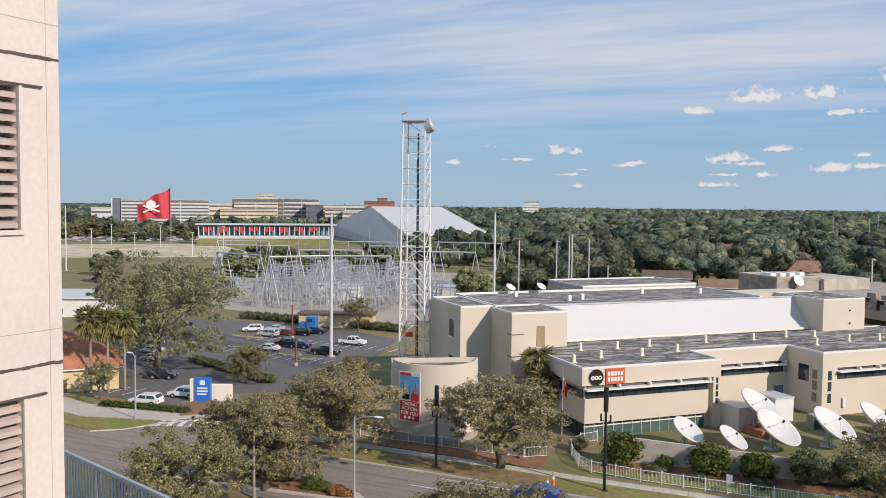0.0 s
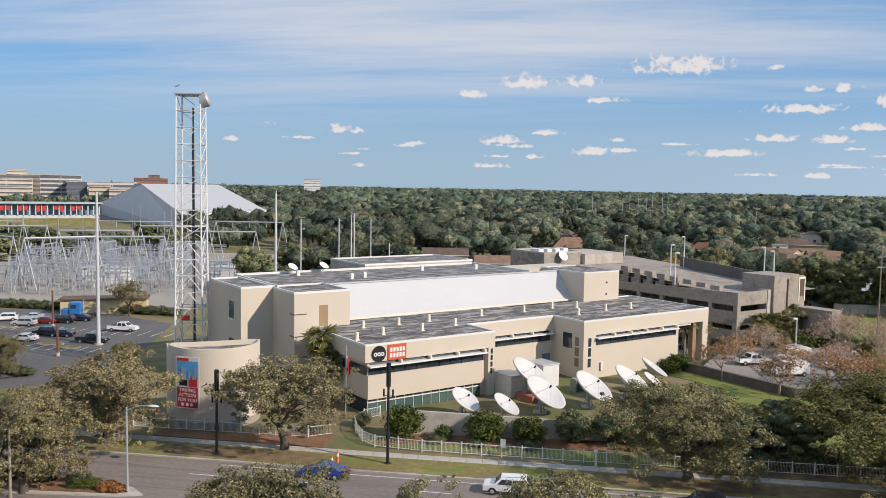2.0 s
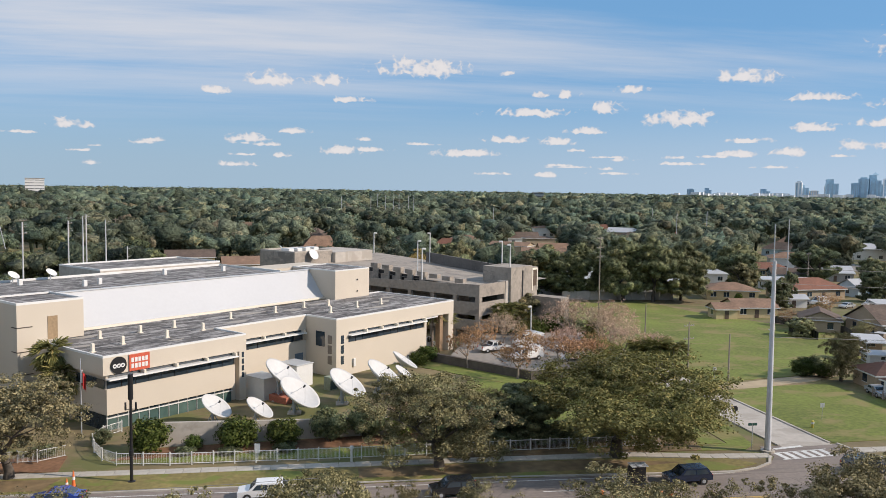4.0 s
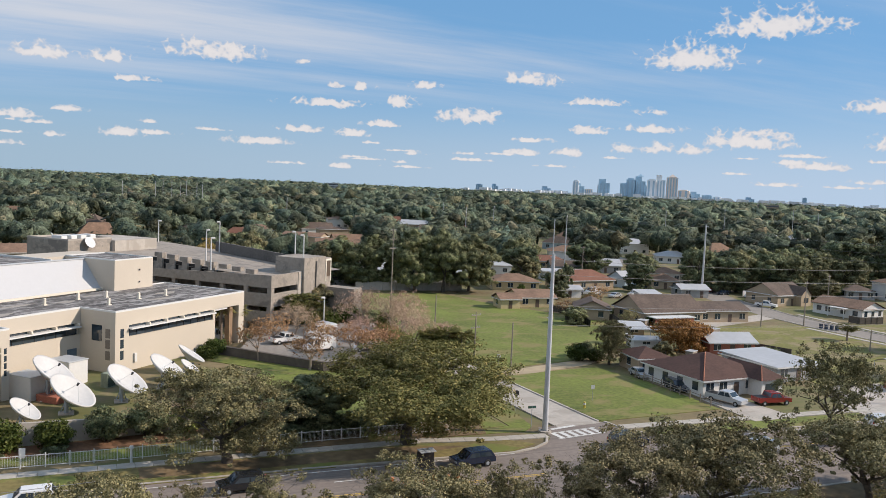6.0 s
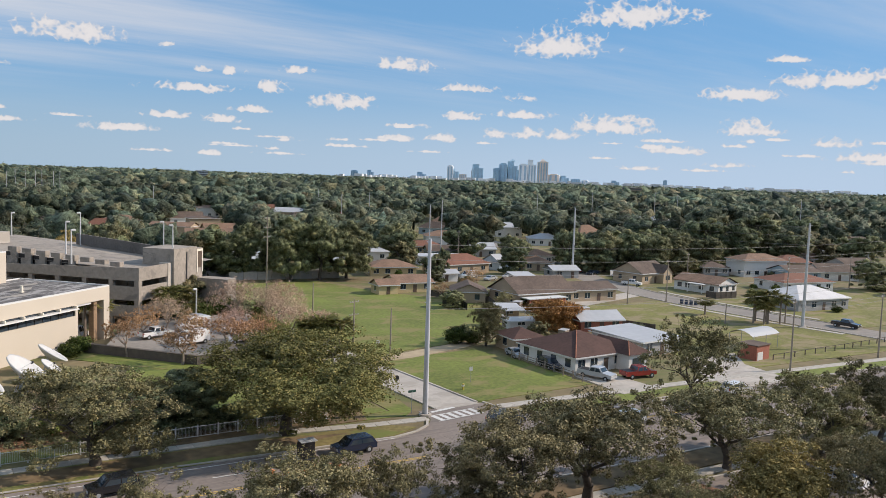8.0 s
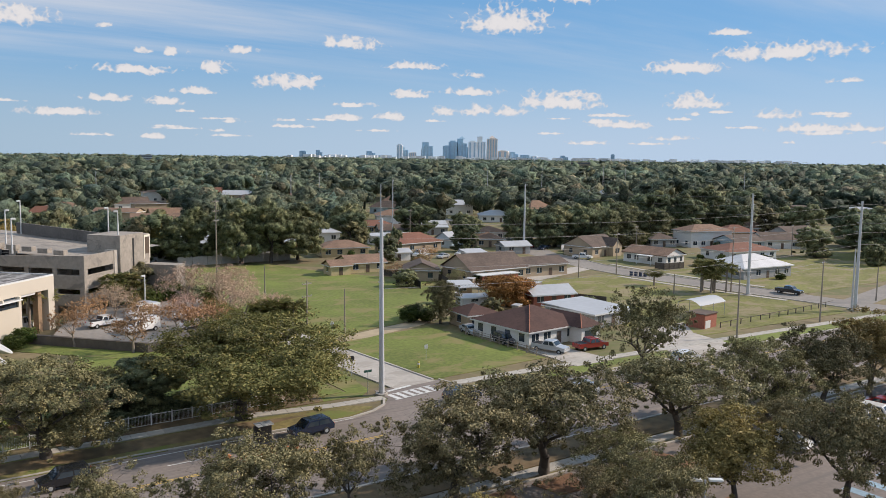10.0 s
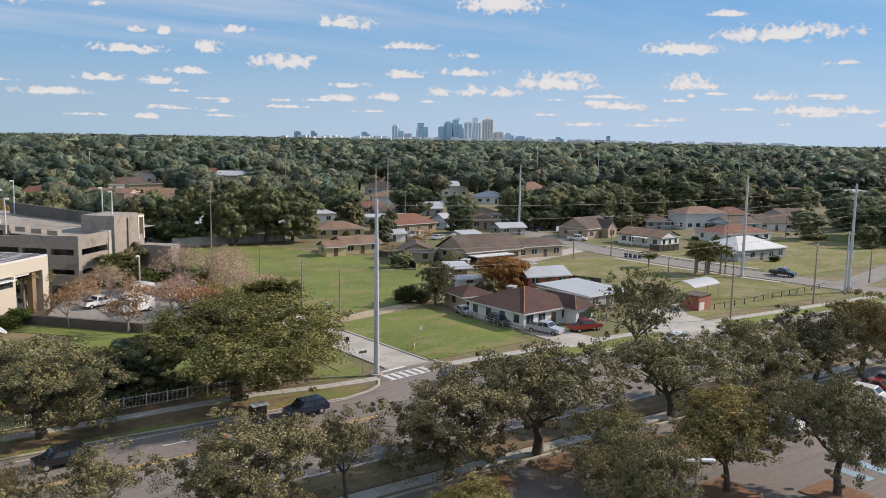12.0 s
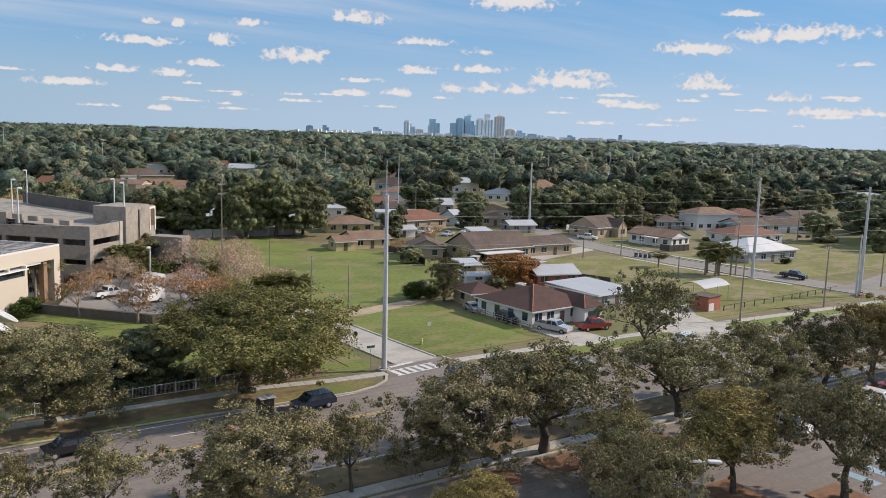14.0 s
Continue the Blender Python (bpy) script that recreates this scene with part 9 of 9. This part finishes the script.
KINDS = {
    "a": tree_kind("oak_tree", 11, 10.0, 14.0, LEAF_OAK, 95, 0.09, "spreading live oak with grey-green crown", clump=0.56, levels=5, fork=0.15, low=0.09, extra=1.2, skirt=0.51, loose=0.9, gaps=0.12, stem=0.024),
    "b": tree_kind("oak_tree", 23, 10.0, 13.0, LEAF_OAK_DARK, 92, 0.09, "live oak with uneven dark grey-green crown", clump=0.54, levels=5, fork=0.16, low=0.12, extra=1.0, skirt=0.49, loose=0.9, gaps=0.1, stem=0.024),
    "c": tree_kind("oak_tree", 37, 10.0, 16.0, LEAF_OLIVE, 105, 0.085, "broad olive-green oak with dense crown", clump=0.68, levels=5, low=0.12, extra=1.4, fork=0.15, skirt=0.44, loose=0.9, gaps=0.34, stem=0.02),
    "s": tree_kind("oak_tree", 41, 10.0, 12.0, LEAF_OAK, 60, 0.085, "thin-leaved oak showing its limbs", clump=0.46, levels=5, extra=0.6, loose=0.9, gaps=0.08, stem=0.024),
    "g": tree_kind("oak_tree", 47, 16.0, 20.0, LEAF_WOOD, 120, 0.17, "tall dense green oak behind the field", clump=1.35, extra=1.2, loose=0.4, dome=1.0, skirt=0.55, low=0.1, core=0.55),
    "y": tree_kind("yellow_tree", 53, 8.0, 9.0, LEAF_YELLOW, 85, 0.075, "tree with yellowing autumn leaves", clump=0.5, levels=5, extra=0.4, loose=1.0),
    "r": tree_kind("bronze_tree", 59, 5.5, 7.0, LEAF_BRONZE, 9, 0.10, "thin small tree with bronze leaves", bark=BARK_PALE, clump=0.42),
    "t": tree_kind("bare_tree", 61, 6.5, 9.0, TWIG, 22, 0.07, "bare pinkish crape myrtle with fine twigs", bark=BARK_PALE, clump=0.6),
    "o": tree_kind("orange_tree", 67, 5.5, 9.0, LEAF_ORANGE, 70, 0.12, "dense orange-brown tree beside the sheds", clump=0.8, levels=4, loose=0.9, low=0.04, extra=1.2, skirt=0.6),
    "p": palm_kind(3, 8.0, "cabbage palm with a shaggy crown"),
    "w": tree_kind("oak_tree", 83, 19.5, 29.0, LEAF_OAK_PALE, 80, 0.14, "huge old oak with a pale grey-green crown", levels=5, clump=1.0, extra=1.0, fork=0.14, skirt=0.55, low=0.1, loose=0.9, gaps=0.14, stem=0.014),
    "q": palm_kind(9, 7.0, "bushy low palm in a dense cluster", 1.45),
    "h": shrub_kind(5, LEAF_SHRUB, "round bright green shrub in the bed"),
    "f": shrub_kind(13, LEAF_ORANGE, "low orange-red leafy shrub in the bed", w=2.6, h=1.6, n=80),
    "d": shrub_kind(7, LEAF_DARK, "dark green leafy shrub in the bed"),
    "m": tree_kind("oak_tree", 71, 11.0, 12.0, LEAF_WOOD, 110, 0.16, "suburban oak with dull green crown", levels=3, loose=0.3, dome=1.3, clump=1.4, extra=1.6, low=0.03, fork=0.12, skirt=0.7, core=0.6),
    "n": tree_kind("oak_tree", 73, 11.0, 11.0, LEAF_BROWN, 110, 0.16, "suburban tree with olive crown", levels=3, loose=0.3, dome=1.3, clump=1.35, extra=1.6, low=0.03, fork=0.12, skirt=0.7, core=0.6),
    "k": tree_kind("oak_tree", 79, 12.0, 12.0, LEAF_DARK, 110, 0.16, "dark green suburban tree with dense crown", levels=3, loose=0.3, dome=1.3, clump=1.45, extra=1.7, low=0.03, fork=0.12, skirt=0.7, core=0.6),
}


def put(kind, x, y, h, w, turn=None, group="street trees", z=0.0, label=""):
    k = KINDS[kind]
    a = random.random() * 6.283 if turn is None else turn
    s, q = h / k["height"], w / k["width"]
    m = Matrix.Translation((x, y, z)) @ Matrix.Rotation(a, 4, "Z") @ Matrix.Diagonal((q, q, s, 1))
    o = tagged(copy_thing(k, m), label, "", group)
    for c in (o,):
        del c["height"], c["width"]
    return o


# along the avenue and in front of the building
for k, x, y, h, w in (("a", 12.7, 85.8, 10.2, 18.0), ("c", 33.2, 87.2, 11.8, 28.5), ("b", -31.2, 86.8, 11.2, 17.0), ("a", -51.6, 84.6, 10.8, 17.0), ("a", -51, 69.5, 10.2, 14.5), ("a", -50, 54, 10.2, 13.5), ("b", -21.8, 55.9, 9.9, 14.5),
                      ("s", -10, 55, 10, 8.5), ("a", 1.0, 57, 10, 12.0), ("s", 83.9, 72.9, 13.4, 15), ("b", 51.2, 56.2, 11.5, 17.5), ("a", 40.8, 56.3, 9.8, 15), ("b", 71.0, 56.5, 9.8, 17), ("a", 84.2, 54.6, 9.6, 13.5), ("b", 93.5, 53.2, 10.2, 13.5),
                      ("y", 104.5, 53.2, 11.4, 15), ("y", 59.2, 40.8, 8.8, 12), ("b", 66.9, 35.2, 10.8, 12.5), ("a", 45.5, 38.2, 8.6, 10), ("y", 34.0, 45.2, 5.6, 7), ("a", 22.2, 58.0, 8.6, 14), ("s", 31.2, 57.6, 8.0, 8.5), ("s", 12.4, 61.0, 7.6, 9), ("s", 6.9, 65.5, 5.9, 6.1), ("a", 113, 52, 9.0, 12), ("b", 77.5, 47.0, 6.0, 9), ("a", 52.5, 48.0, 6.2, 10), ("s", 47, 45.5, 5.5, 8)):
    put(k, x, y, h, w)
# far left
for k, x, y, h, w in (("w", -104.9, 111.2, 21.6, 31), ("a", -84, 109.5, 6.8, 7.5), ("s", -97, 91, 6.4, 7), ("a", -125, 128, 11, 14), ("s", -96, 167, 8.5, 10), ("b", -150, 150, 12, 16), ("m", -170, 190, 11, 16), ("m", -190, 205, 10, 15), ("a", -68, 118, 5, 6), ("b", -128, 98, 10, 12)):
    put(k, x, y, h, w, group="trees by the car park")
for x, y, h in ((-101.6, 93.6, 13.6), (-99.9, 95.4, 13.0), (-98.4, 97.4, 12.6)):
    put("p", x, y, h, 4.6, group="palms")
for x, y, h in ((-33.8, 108.9, 10.2), (-32.5, 107.7, 7.4), (-31.4, 108.6, 5.6), (20.6, 150.0, 7.6), (23.4, 152.0, 6.6), (36, 158, 7.5), (39.5, 161, 7), (153.5, 117.7, 6.6), (156.2, 116.0, 7.6), (158.5, 114.6, 6.8), (155.8, 119, 7.2), (157.5, 117.4, 5.6), (154.4, 115.6, 5.2), (152, 130, 3.6),
                (54.0, 132.0, 5.0), (56.5, 130.8, 5.6), (59.2, 130.2, 5.2), (57.5, 133.5, 5.2), (55.2, 133.8, 4.6)):
    near = (150 < x < 160 and y < 125) or (53 < x < 60 and y < 136)
    put("q" if near and x < 100 else "p", x, y, h, 6.0 if near and x < 100 else 5.2, group="palms")
# shrubs before the garden wall and along the fences
for k, x, y, h, w in (("h", -19.0, 94.0, 4.2, 5.2), ("h", -14.2, 94.4, 1.9, 2.4), ("h", -9.4, 94.4, 4.0, 5.2), ("h", -4.2, 95.2, 3.4, 4.4), ("d", 1.2, 96.0, 4.2, 5.0), ("d", 5.4, 97.0, 4.4, 5.0), ("h", 9.5, 97.4, 3.2, 4.0), ("h", 18.5, 140.5, 2.8, 4.6), ("h", 16.5, 137, 2.4, 4), ("d", -47.5, 73, 1.1, 2.6), ("d", -51, 72.6, 1.2, 3.0),
                      ("d", -55, 72.4, 1.1, 3.0), ("h", -45.6, 72.0, 1.0, 2.4), ("f", -43.6, 71.5, 1.0, 2.2), ("f", -42.4, 71.3, 0.9, 1.8), ("h", -46.8, 71.6, 0.9, 2.0), ("d", -10, 92.6, 1.0, 3.0), ("d", -14.8, 92.8, 1.0, 2.6), ("d", -4, 93.2, 1.0, 3.0), ("d", -25.0, 97.5, 2.0, 2.6), ("d", -30, 93.5, 1.5, 3)):
    put(k, x, y, h, w, group="shrubs")
for i in range(8):
    put("d", 13.5 + i * 3.1, 92.0 + 0.15 * i, 2.4, 4.6, group="shrubs")
for i in range(9):
    put("h", -93 + i * 1.6, 88.4 + i * 0.25, 1.0, 2.2, group="hedge by the car park")
for i in range(16):
    put("d", -132 + i * 3.0, 172 - 0.1 * i, 2.2, 4.0, group="hedge by the substation")
for i in range(8):
    put("d", -104 + i * 3.2, 120.5 - i * 1.2, 1.4, 3.6, group="hedge in the car park")
for k, x, y, h, w in (("r", 24.5, 134.0, 7.2, 7.5), ("r", 31.0, 125.5, 7.4, 8.5), ("r", 38.5, 127.5, 7.4, 9.0), ("r", 44.5, 129, 7.0, 9), ("r", 29, 146, 6.5, 7.5), ("r", 36, 140, 6.0, 7), ("t", 42, 136, 7.0, 9), ("t", 34, 150, 7, 9), ("t", 47.0, 150.0, 10.0, 12), ("t", 54.0, 147.0, 9.6, 12), ("t", 50.5, 143.0, 9.0, 11), ("t", 52.0, 134.0, 7.5, 9.5), ("t", 57.0, 133.0, 6.0, 8), ("c", 48, 134, 5.2, 8), ("s", 22.0, 101.0, 5.0, 7.0), ("t", 9.8, 101.5, 3.6, 4.6),
                      ("k", 38, 165, 7.5, 9), ("n", 44, 168, 8, 10)):
    put(k, x, y, h, w, group="trees by the raised lot")
for k, x, y, h, w in (("h", 43, 160.5, 4.0, 6), ("h", 48, 164, 5.0, 6.5), ("d", 51, 161, 4.2, 6), ("q", 40, 158.5, 6.2, 5.2), ("q", 52.5, 152, 5.0, 5.0), ("h", 54, 156, 3.4, 5), ("q", 31, 161, 6.4, 5.0)):
    put(k, x, y, h, w, group="planting by the garage")
for k, x, y, h, w in (("n", 18.8, 234, 10.6, 9), ("n", 41.3, 246.6, 13.4, 12), ("n", 58, 222.6, 12.6, 10), ("y", 64.3, 226, 13.6, 12), ("y", 27.2, 238.5, 12.0, 10)):
    put(k, x, y, h, w, group="autumn trees behind the garage")
# plots round the houses
for k, x, y, h, w in (("a", 83.0, 119.6, 8.0, 8.6), ("h", 79.0, 123.5, 3.4, 4.6), ("h", 81.6, 122.0, 2.6, 3.6), ("d", 82.0, 126.0, 3.0, 4.2), ("o", 105.0, 128.0, 6.2, 12.5), ("g", 82.0, 214, 17, 20), ("g", 90.0, 212.5, 17.4, 19), ("g", 99.0, 214.5, 16, 19), ("g", 72, 222, 15, 18), ("k", 62, 225, 14, 16), ("k", 154, 208, 9.5, 10), ("k", 117, 196, 8, 8),
                      ("k", 125.3, 203.7, 9.0, 4.4), ("r", 118.0, 178.0, 5.0, 6.5), ("r", 127.0, 188.5, 5.5, 7.5), ("n", 122.0, 186.0, 3.4, 5.0), ("h", 112.0, 171.0, 2.4, 3.4), ("r", 105.5, 172.5, 4.0, 5.5), ("s", 110.0, 152.0, 4.6, 5.0), ("k", 186, 205, 12, 15), ("n", 205, 185, 7, 11), ("k", 200, 196, 6.5, 11), ("k", 250, 128, 11.5, 14), ("m", 238, 122, 7, 7), ("k", 275, 132, 12, 16), ("k", 292, 118, 13, 18), ("m", 230, 200, 12, 16), ("k", 216, 210, 12, 15),
                      ("n", 124, 228, 9, 10), ("k", 128, 235, 12, 13), ("m", 168, 226, 11, 13), ("k", 195, 232, 12, 14), ("m", 222, 232, 12, 15), ("k", 246, 222, 13, 16), ("k", 300, 150, 13, 16), ("m", 310, 190, 13, 16), ("k", 285, 205, 13, 16), ("m", 96, 136, 3, 4), ("n", 94, 118, 4, 5), ("m", 100, 158, 4, 6), ("k", 160, 245, 13, 15), ("m", 140, 262, 13, 15), ("k", 104, 262, 13, 15)):
    put(k, x, y, h, w, group="trees round the houses")
for k, x, y, h, w in (("m", 243.7, 144, 9.5, 13), ("k", 250.5, 218, 17, 19), ("k", 262, 212, 16, 17), ("k", 293, 227, 18.5, 20), ("m", 306, 192, 11.5, 14), ("n", 296, 196, 11, 13), ("n", 190, 206, 13.5, 14), ("k", 199, 202, 14, 13), ("h", 217.4, 193.3, 4.8, 7), ("h", 222, 192, 4.2, 5.5), ("k", 177, 208, 14, 11.5),
                      ("k", 283.6, 154.4, 13.5, 17), ("m", 296, 148, 12, 15), ("k", 343, 239, 16.5, 22), ("n", 325, 226, 13, 16), ("k", 238, 226, 14, 16), ("m", 222, 222, 13, 15), ("k", 318, 165, 12.5, 16), ("d", 24.2, 96, 3.6, 6), ("d", 24.5, 102, 3.2, 6), ("d", 29, 93.4, 2.8, 5), ("k", 24.5, 95.5, 6.6, 9), ("k", 19.5, 93.5, 5.2, 7.5)):
    put(k, x, y, h, w, group="trees round the houses")
yard = random.Random(9)
for hx, hy in HOUSES[:28]:
    for i in range(2):
        a = yard.uniform(0, 6.283)
        if 55 < hx + 10.5 * math.cos(a) < 112 and 90 < hy + 9.5 * math.sin(a) < 216:
            continue
        put(yard.choice("hdd"), hx + 10.5 * math.cos(a), hy + 9.5 * math.sin(a), yard.uniform(1.2, 2.8), yard.uniform(2.0, 4.2), group="yard shrubs")
for i in range(26):
    x, y = yard.uniform(-345, -205), yard.uniform(225, 320)
    if x < -1.03 * y:
        put(yard.choice("mnk"), x, y, yard.uniform(6, 10), yard.uniform(8, 13), group="trees by the sandy field")
for i in range(20):
    p = ray_place(yard.uniform(40.8, 53), yard.uniform(640, 740))
    put(yard.choice("mk"), p.x, p.y, yard.uniform(5, 9), yard.uniform(8, 12), group="trees by the stand")
for i in range(44):
    p = ray_place(yard.uniform(39.5, 52.5), yard.uniform(705, 800))
    put(yard.choice("mkn"), p.x, p.y, yard.uniform(8, 15), yard.uniform(10, 17), group="trees before the parking structure")
for i in range(34):
    az = yard.uniform(25.5, 39.5)
    p = ray_place(az, yard.uniform(335, 430))
    put(yard.choice("kmkn"), p.x, p.y, yard.uniform(6, 9.5) if az > 31 else yard.uniform(8, 11.5), yard.uniform(9, 14), group="trees behind the substation")
# denser trees between and behind the houses
rng3 = random.Random(31)
made = 0
while made < 34:
    x, y = rng3.choice(((rng3.uniform(186, 330), rng3.uniform(196, 236)), (rng3.uniform(104, 180), rng3.uniform(240, 262)), (rng3.uniform(258, 330), rng3.uniform(112, 200))))
    if any(math.hypot(x - hx * 0.97, y - hy * 0.97) < 13 or (math.hypot(hx, hy) > 260 and abs(x * hy - y * hx) < 8 * math.hypot(hx, hy) and math.hypot(x, y) > math.hypot(hx, hy) - 62) for hx, hy in HOUSES) or abs(x - 183) < 9:
        continue
    put(rng3.choice("kkmkgm"), x, y, rng3.uniform(8.5, 13.5), rng3.uniform(11, 16), group="trees round the houses")
    made += 1
# behind the broadcasting building
rng2 = random.Random(12)
for i in range(46):
    x, y = rng2.uniform(-86, 58), rng2.uniform(212, 300)
    if any(abs(x / y - hx / hy) < 0.045 and y < hy + 8 for hx, hy in HOUSES[-60:] if -60 < hx < 30):
        continue
    put(rng2.choice("mkkkm"), x, y, rng2.uniform(8, 13), rng2.uniform(10, 15), group="trees behind the building")


def clear_of(x, y):
    """Where the far woods leave room: yards, fields, streets, roofs, and a wedge fitted to the camera's view."""
    ok = np.ones(len(x), bool)
    ok &= ~((x < -80) & (y < 345) & (x > -300))
    ok &= ~((x < -270) & (x > -640) & (y > 240) & (y < 500) & (y < -1.0 * x * 1.02 + 90))
    ok &= ~((x > 50) & (x < 300) & (y < 232 + 0.0 * x))
    ok &= ~(np.hypot(x + 300, y - 575) < 122)
    ok &= ~((x < -60) & (y < 0.9 * -x + 40) & (np.hypot(x, y) < 690) & (x > -700) & (y > 0.72 * -x))
    ok &= ~((np.abs(x - 183) < 9) & (y < 330))
    # this wedge is cleared so that the stand shows from the camera
    aim = np.degrees(np.arctan2(-x, y))
    ok &= ~((aim > 26.0) & (aim < 53) & (np.hypot(x, y) < 690))
    return ok


def woods():
    """Far woods: thousands of crowns, each heaped up from ragged leafy tufts, in rings of falling detail."""
    rng = np.random.default_rng(5)
    homes = np.array(HOUSES)
    homes = homes[np.hypot(homes[:, 0], homes[:, 1]) > 225]
    for r0, r1, gap, lob, k, per, leaf in ((215, 430, 12.5, 12, 1, 62, 0.36), (430, 900, 14.0, 9, 1, 11, 0.62), (900, 1900, 17.0, 3, 1, 5, 1.1), (1900, 4750, 32.0, 1, 1, 2, 1.8)):
        count = int((r1 ** 2 - r0 ** 2) * 1.12 / gap ** 2)
        r = np.sqrt(r0 ** 2 + (r1 ** 2 - r0 ** 2) * rng.random(count))
        a = radians(-68) + radians(123) * rng.random(count)
        x, y = -r * np.sin(a), r * np.cos(a)
        keep = clear_of(x, y) & (rng.random(count) > 0.05)
        for hx, hy in homes:
            d = math.hypot(hx, hy)
            # trees left out towards the eye, so each home fits the camera's view
            ahead = (x * hx + y * hy) / d
            aside = np.abs(x * hy - y * hx) / d
            keep &= ~((aside < 10.5) & (ahead > d - 62) & (ahead < d + 10))
        x, y, r = x[keep], y[keep], r[keep]
        m = len(x)
        big = rng.random(m)
        h = 7.0 + 9.0 * big ** 1.3
        rad = gap * (0.36 + 0.30 * big + 0.1 * rng.random(m))
        cs = np.stack([x, y, h * 0.62], 1)
        # tufts sit round and on the crown, so that its outline is uneven
        way = rng.normal(size=(m * lob, 3))
        way /= np.linalg.norm(way, axis=1, keepdims=True)
        way[:, 2] = np.where(rng.random(m * lob) < 0.22, -0.9 * rng.random(m * lob), np.abs(way[:, 2]))
        way *= 0.55 + 0.5 * rng.random((m * lob, 1))
        span = np.stack([rad * 0.72, rad * 0.72, h * 0.27], 1)
        if lob == 1:
            way *= 0.2
        tufts = np.repeat(cs, lob, axis=0) + way * np.repeat(span, lob, axis=0)
        size = np.repeat(rad, lob) * (0.22 + 0.22 * rng.random(m * lob)) * (1.0 if lob > 12 else 1.25 if lob > 8 else 1.5 if lob > 3 else 2.2)
        v, f = puffs(rng, tufts, size, k, 0.3, 0.8 if lob > 1 else 0.45)
        # sprays of leaves standing off the tufts
        lv, lf = leaf_clumps(rng, tufts, size * 1.12, per, leaf, cs - np.array([0, 0, 1.0]), 0.35, 0.06, 0.85, 0.7, 0.9)
        v[:, 2] = np.clip(v[:, 2], 0.5, None)
        lv[:, 2] = np.clip(lv[:, 2], 0.5, None)
        # a tapered trunk under each crown
        w = (rad * 0.12)[:, None, None]
        ring = np.array([(-1, -1), (1, -1), (1, 1), (-1, 1)])[None]
        flat = np.stack([x, y], 1)[:, None]
        foot = np.concatenate([flat + ring * w * 0.4, np.full((m, 4, 1), 0.1)], 2)
        head = np.concatenate([flat + ring * w, np.broadcast_to((h * 0.6)[:, None, None], (m, 4, 1))], 2)
        cv = np.concatenate([foot, head], 1).reshape(-1, 3)
        cf = (np.arange(m) * 8)[:, None, None] + np.array([(0, 1, 5, 4), (1, 2, 6, 5), (2, 3, 7, 6), (3, 0, 4, 7)])[None]
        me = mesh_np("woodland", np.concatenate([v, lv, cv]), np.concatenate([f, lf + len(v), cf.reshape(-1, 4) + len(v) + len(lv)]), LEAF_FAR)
        tone = rng.random((m, 3))
        # crowns past 900 m lean to a cooler hue, painting distance haze
        tone[:, 0] = rng.random(m) ** (0.65 if r0 < 900 else 0.4)
        attr = me.attributes.new("crown_tone", "FLOAT_VECTOR", "POINT")
        attr.data.foreach_set("vector", np.concatenate([np.repeat(tone, len(v) // m, axis=0), np.repeat(tone, len(lv) // m, axis=0), np.repeat(tone * np.array([1, 0.3, 1]), 8, axis=0)]).astype(np.float32).ravel())
        tagged(new("woodland", me), "dense suburban woodland of green and brownish oaks", "woodland", "", "stuff")


woods()
for k in KINDS.values():
    for o in (*k.children_recursive, k):
        bpy.data.objects.remove(o)
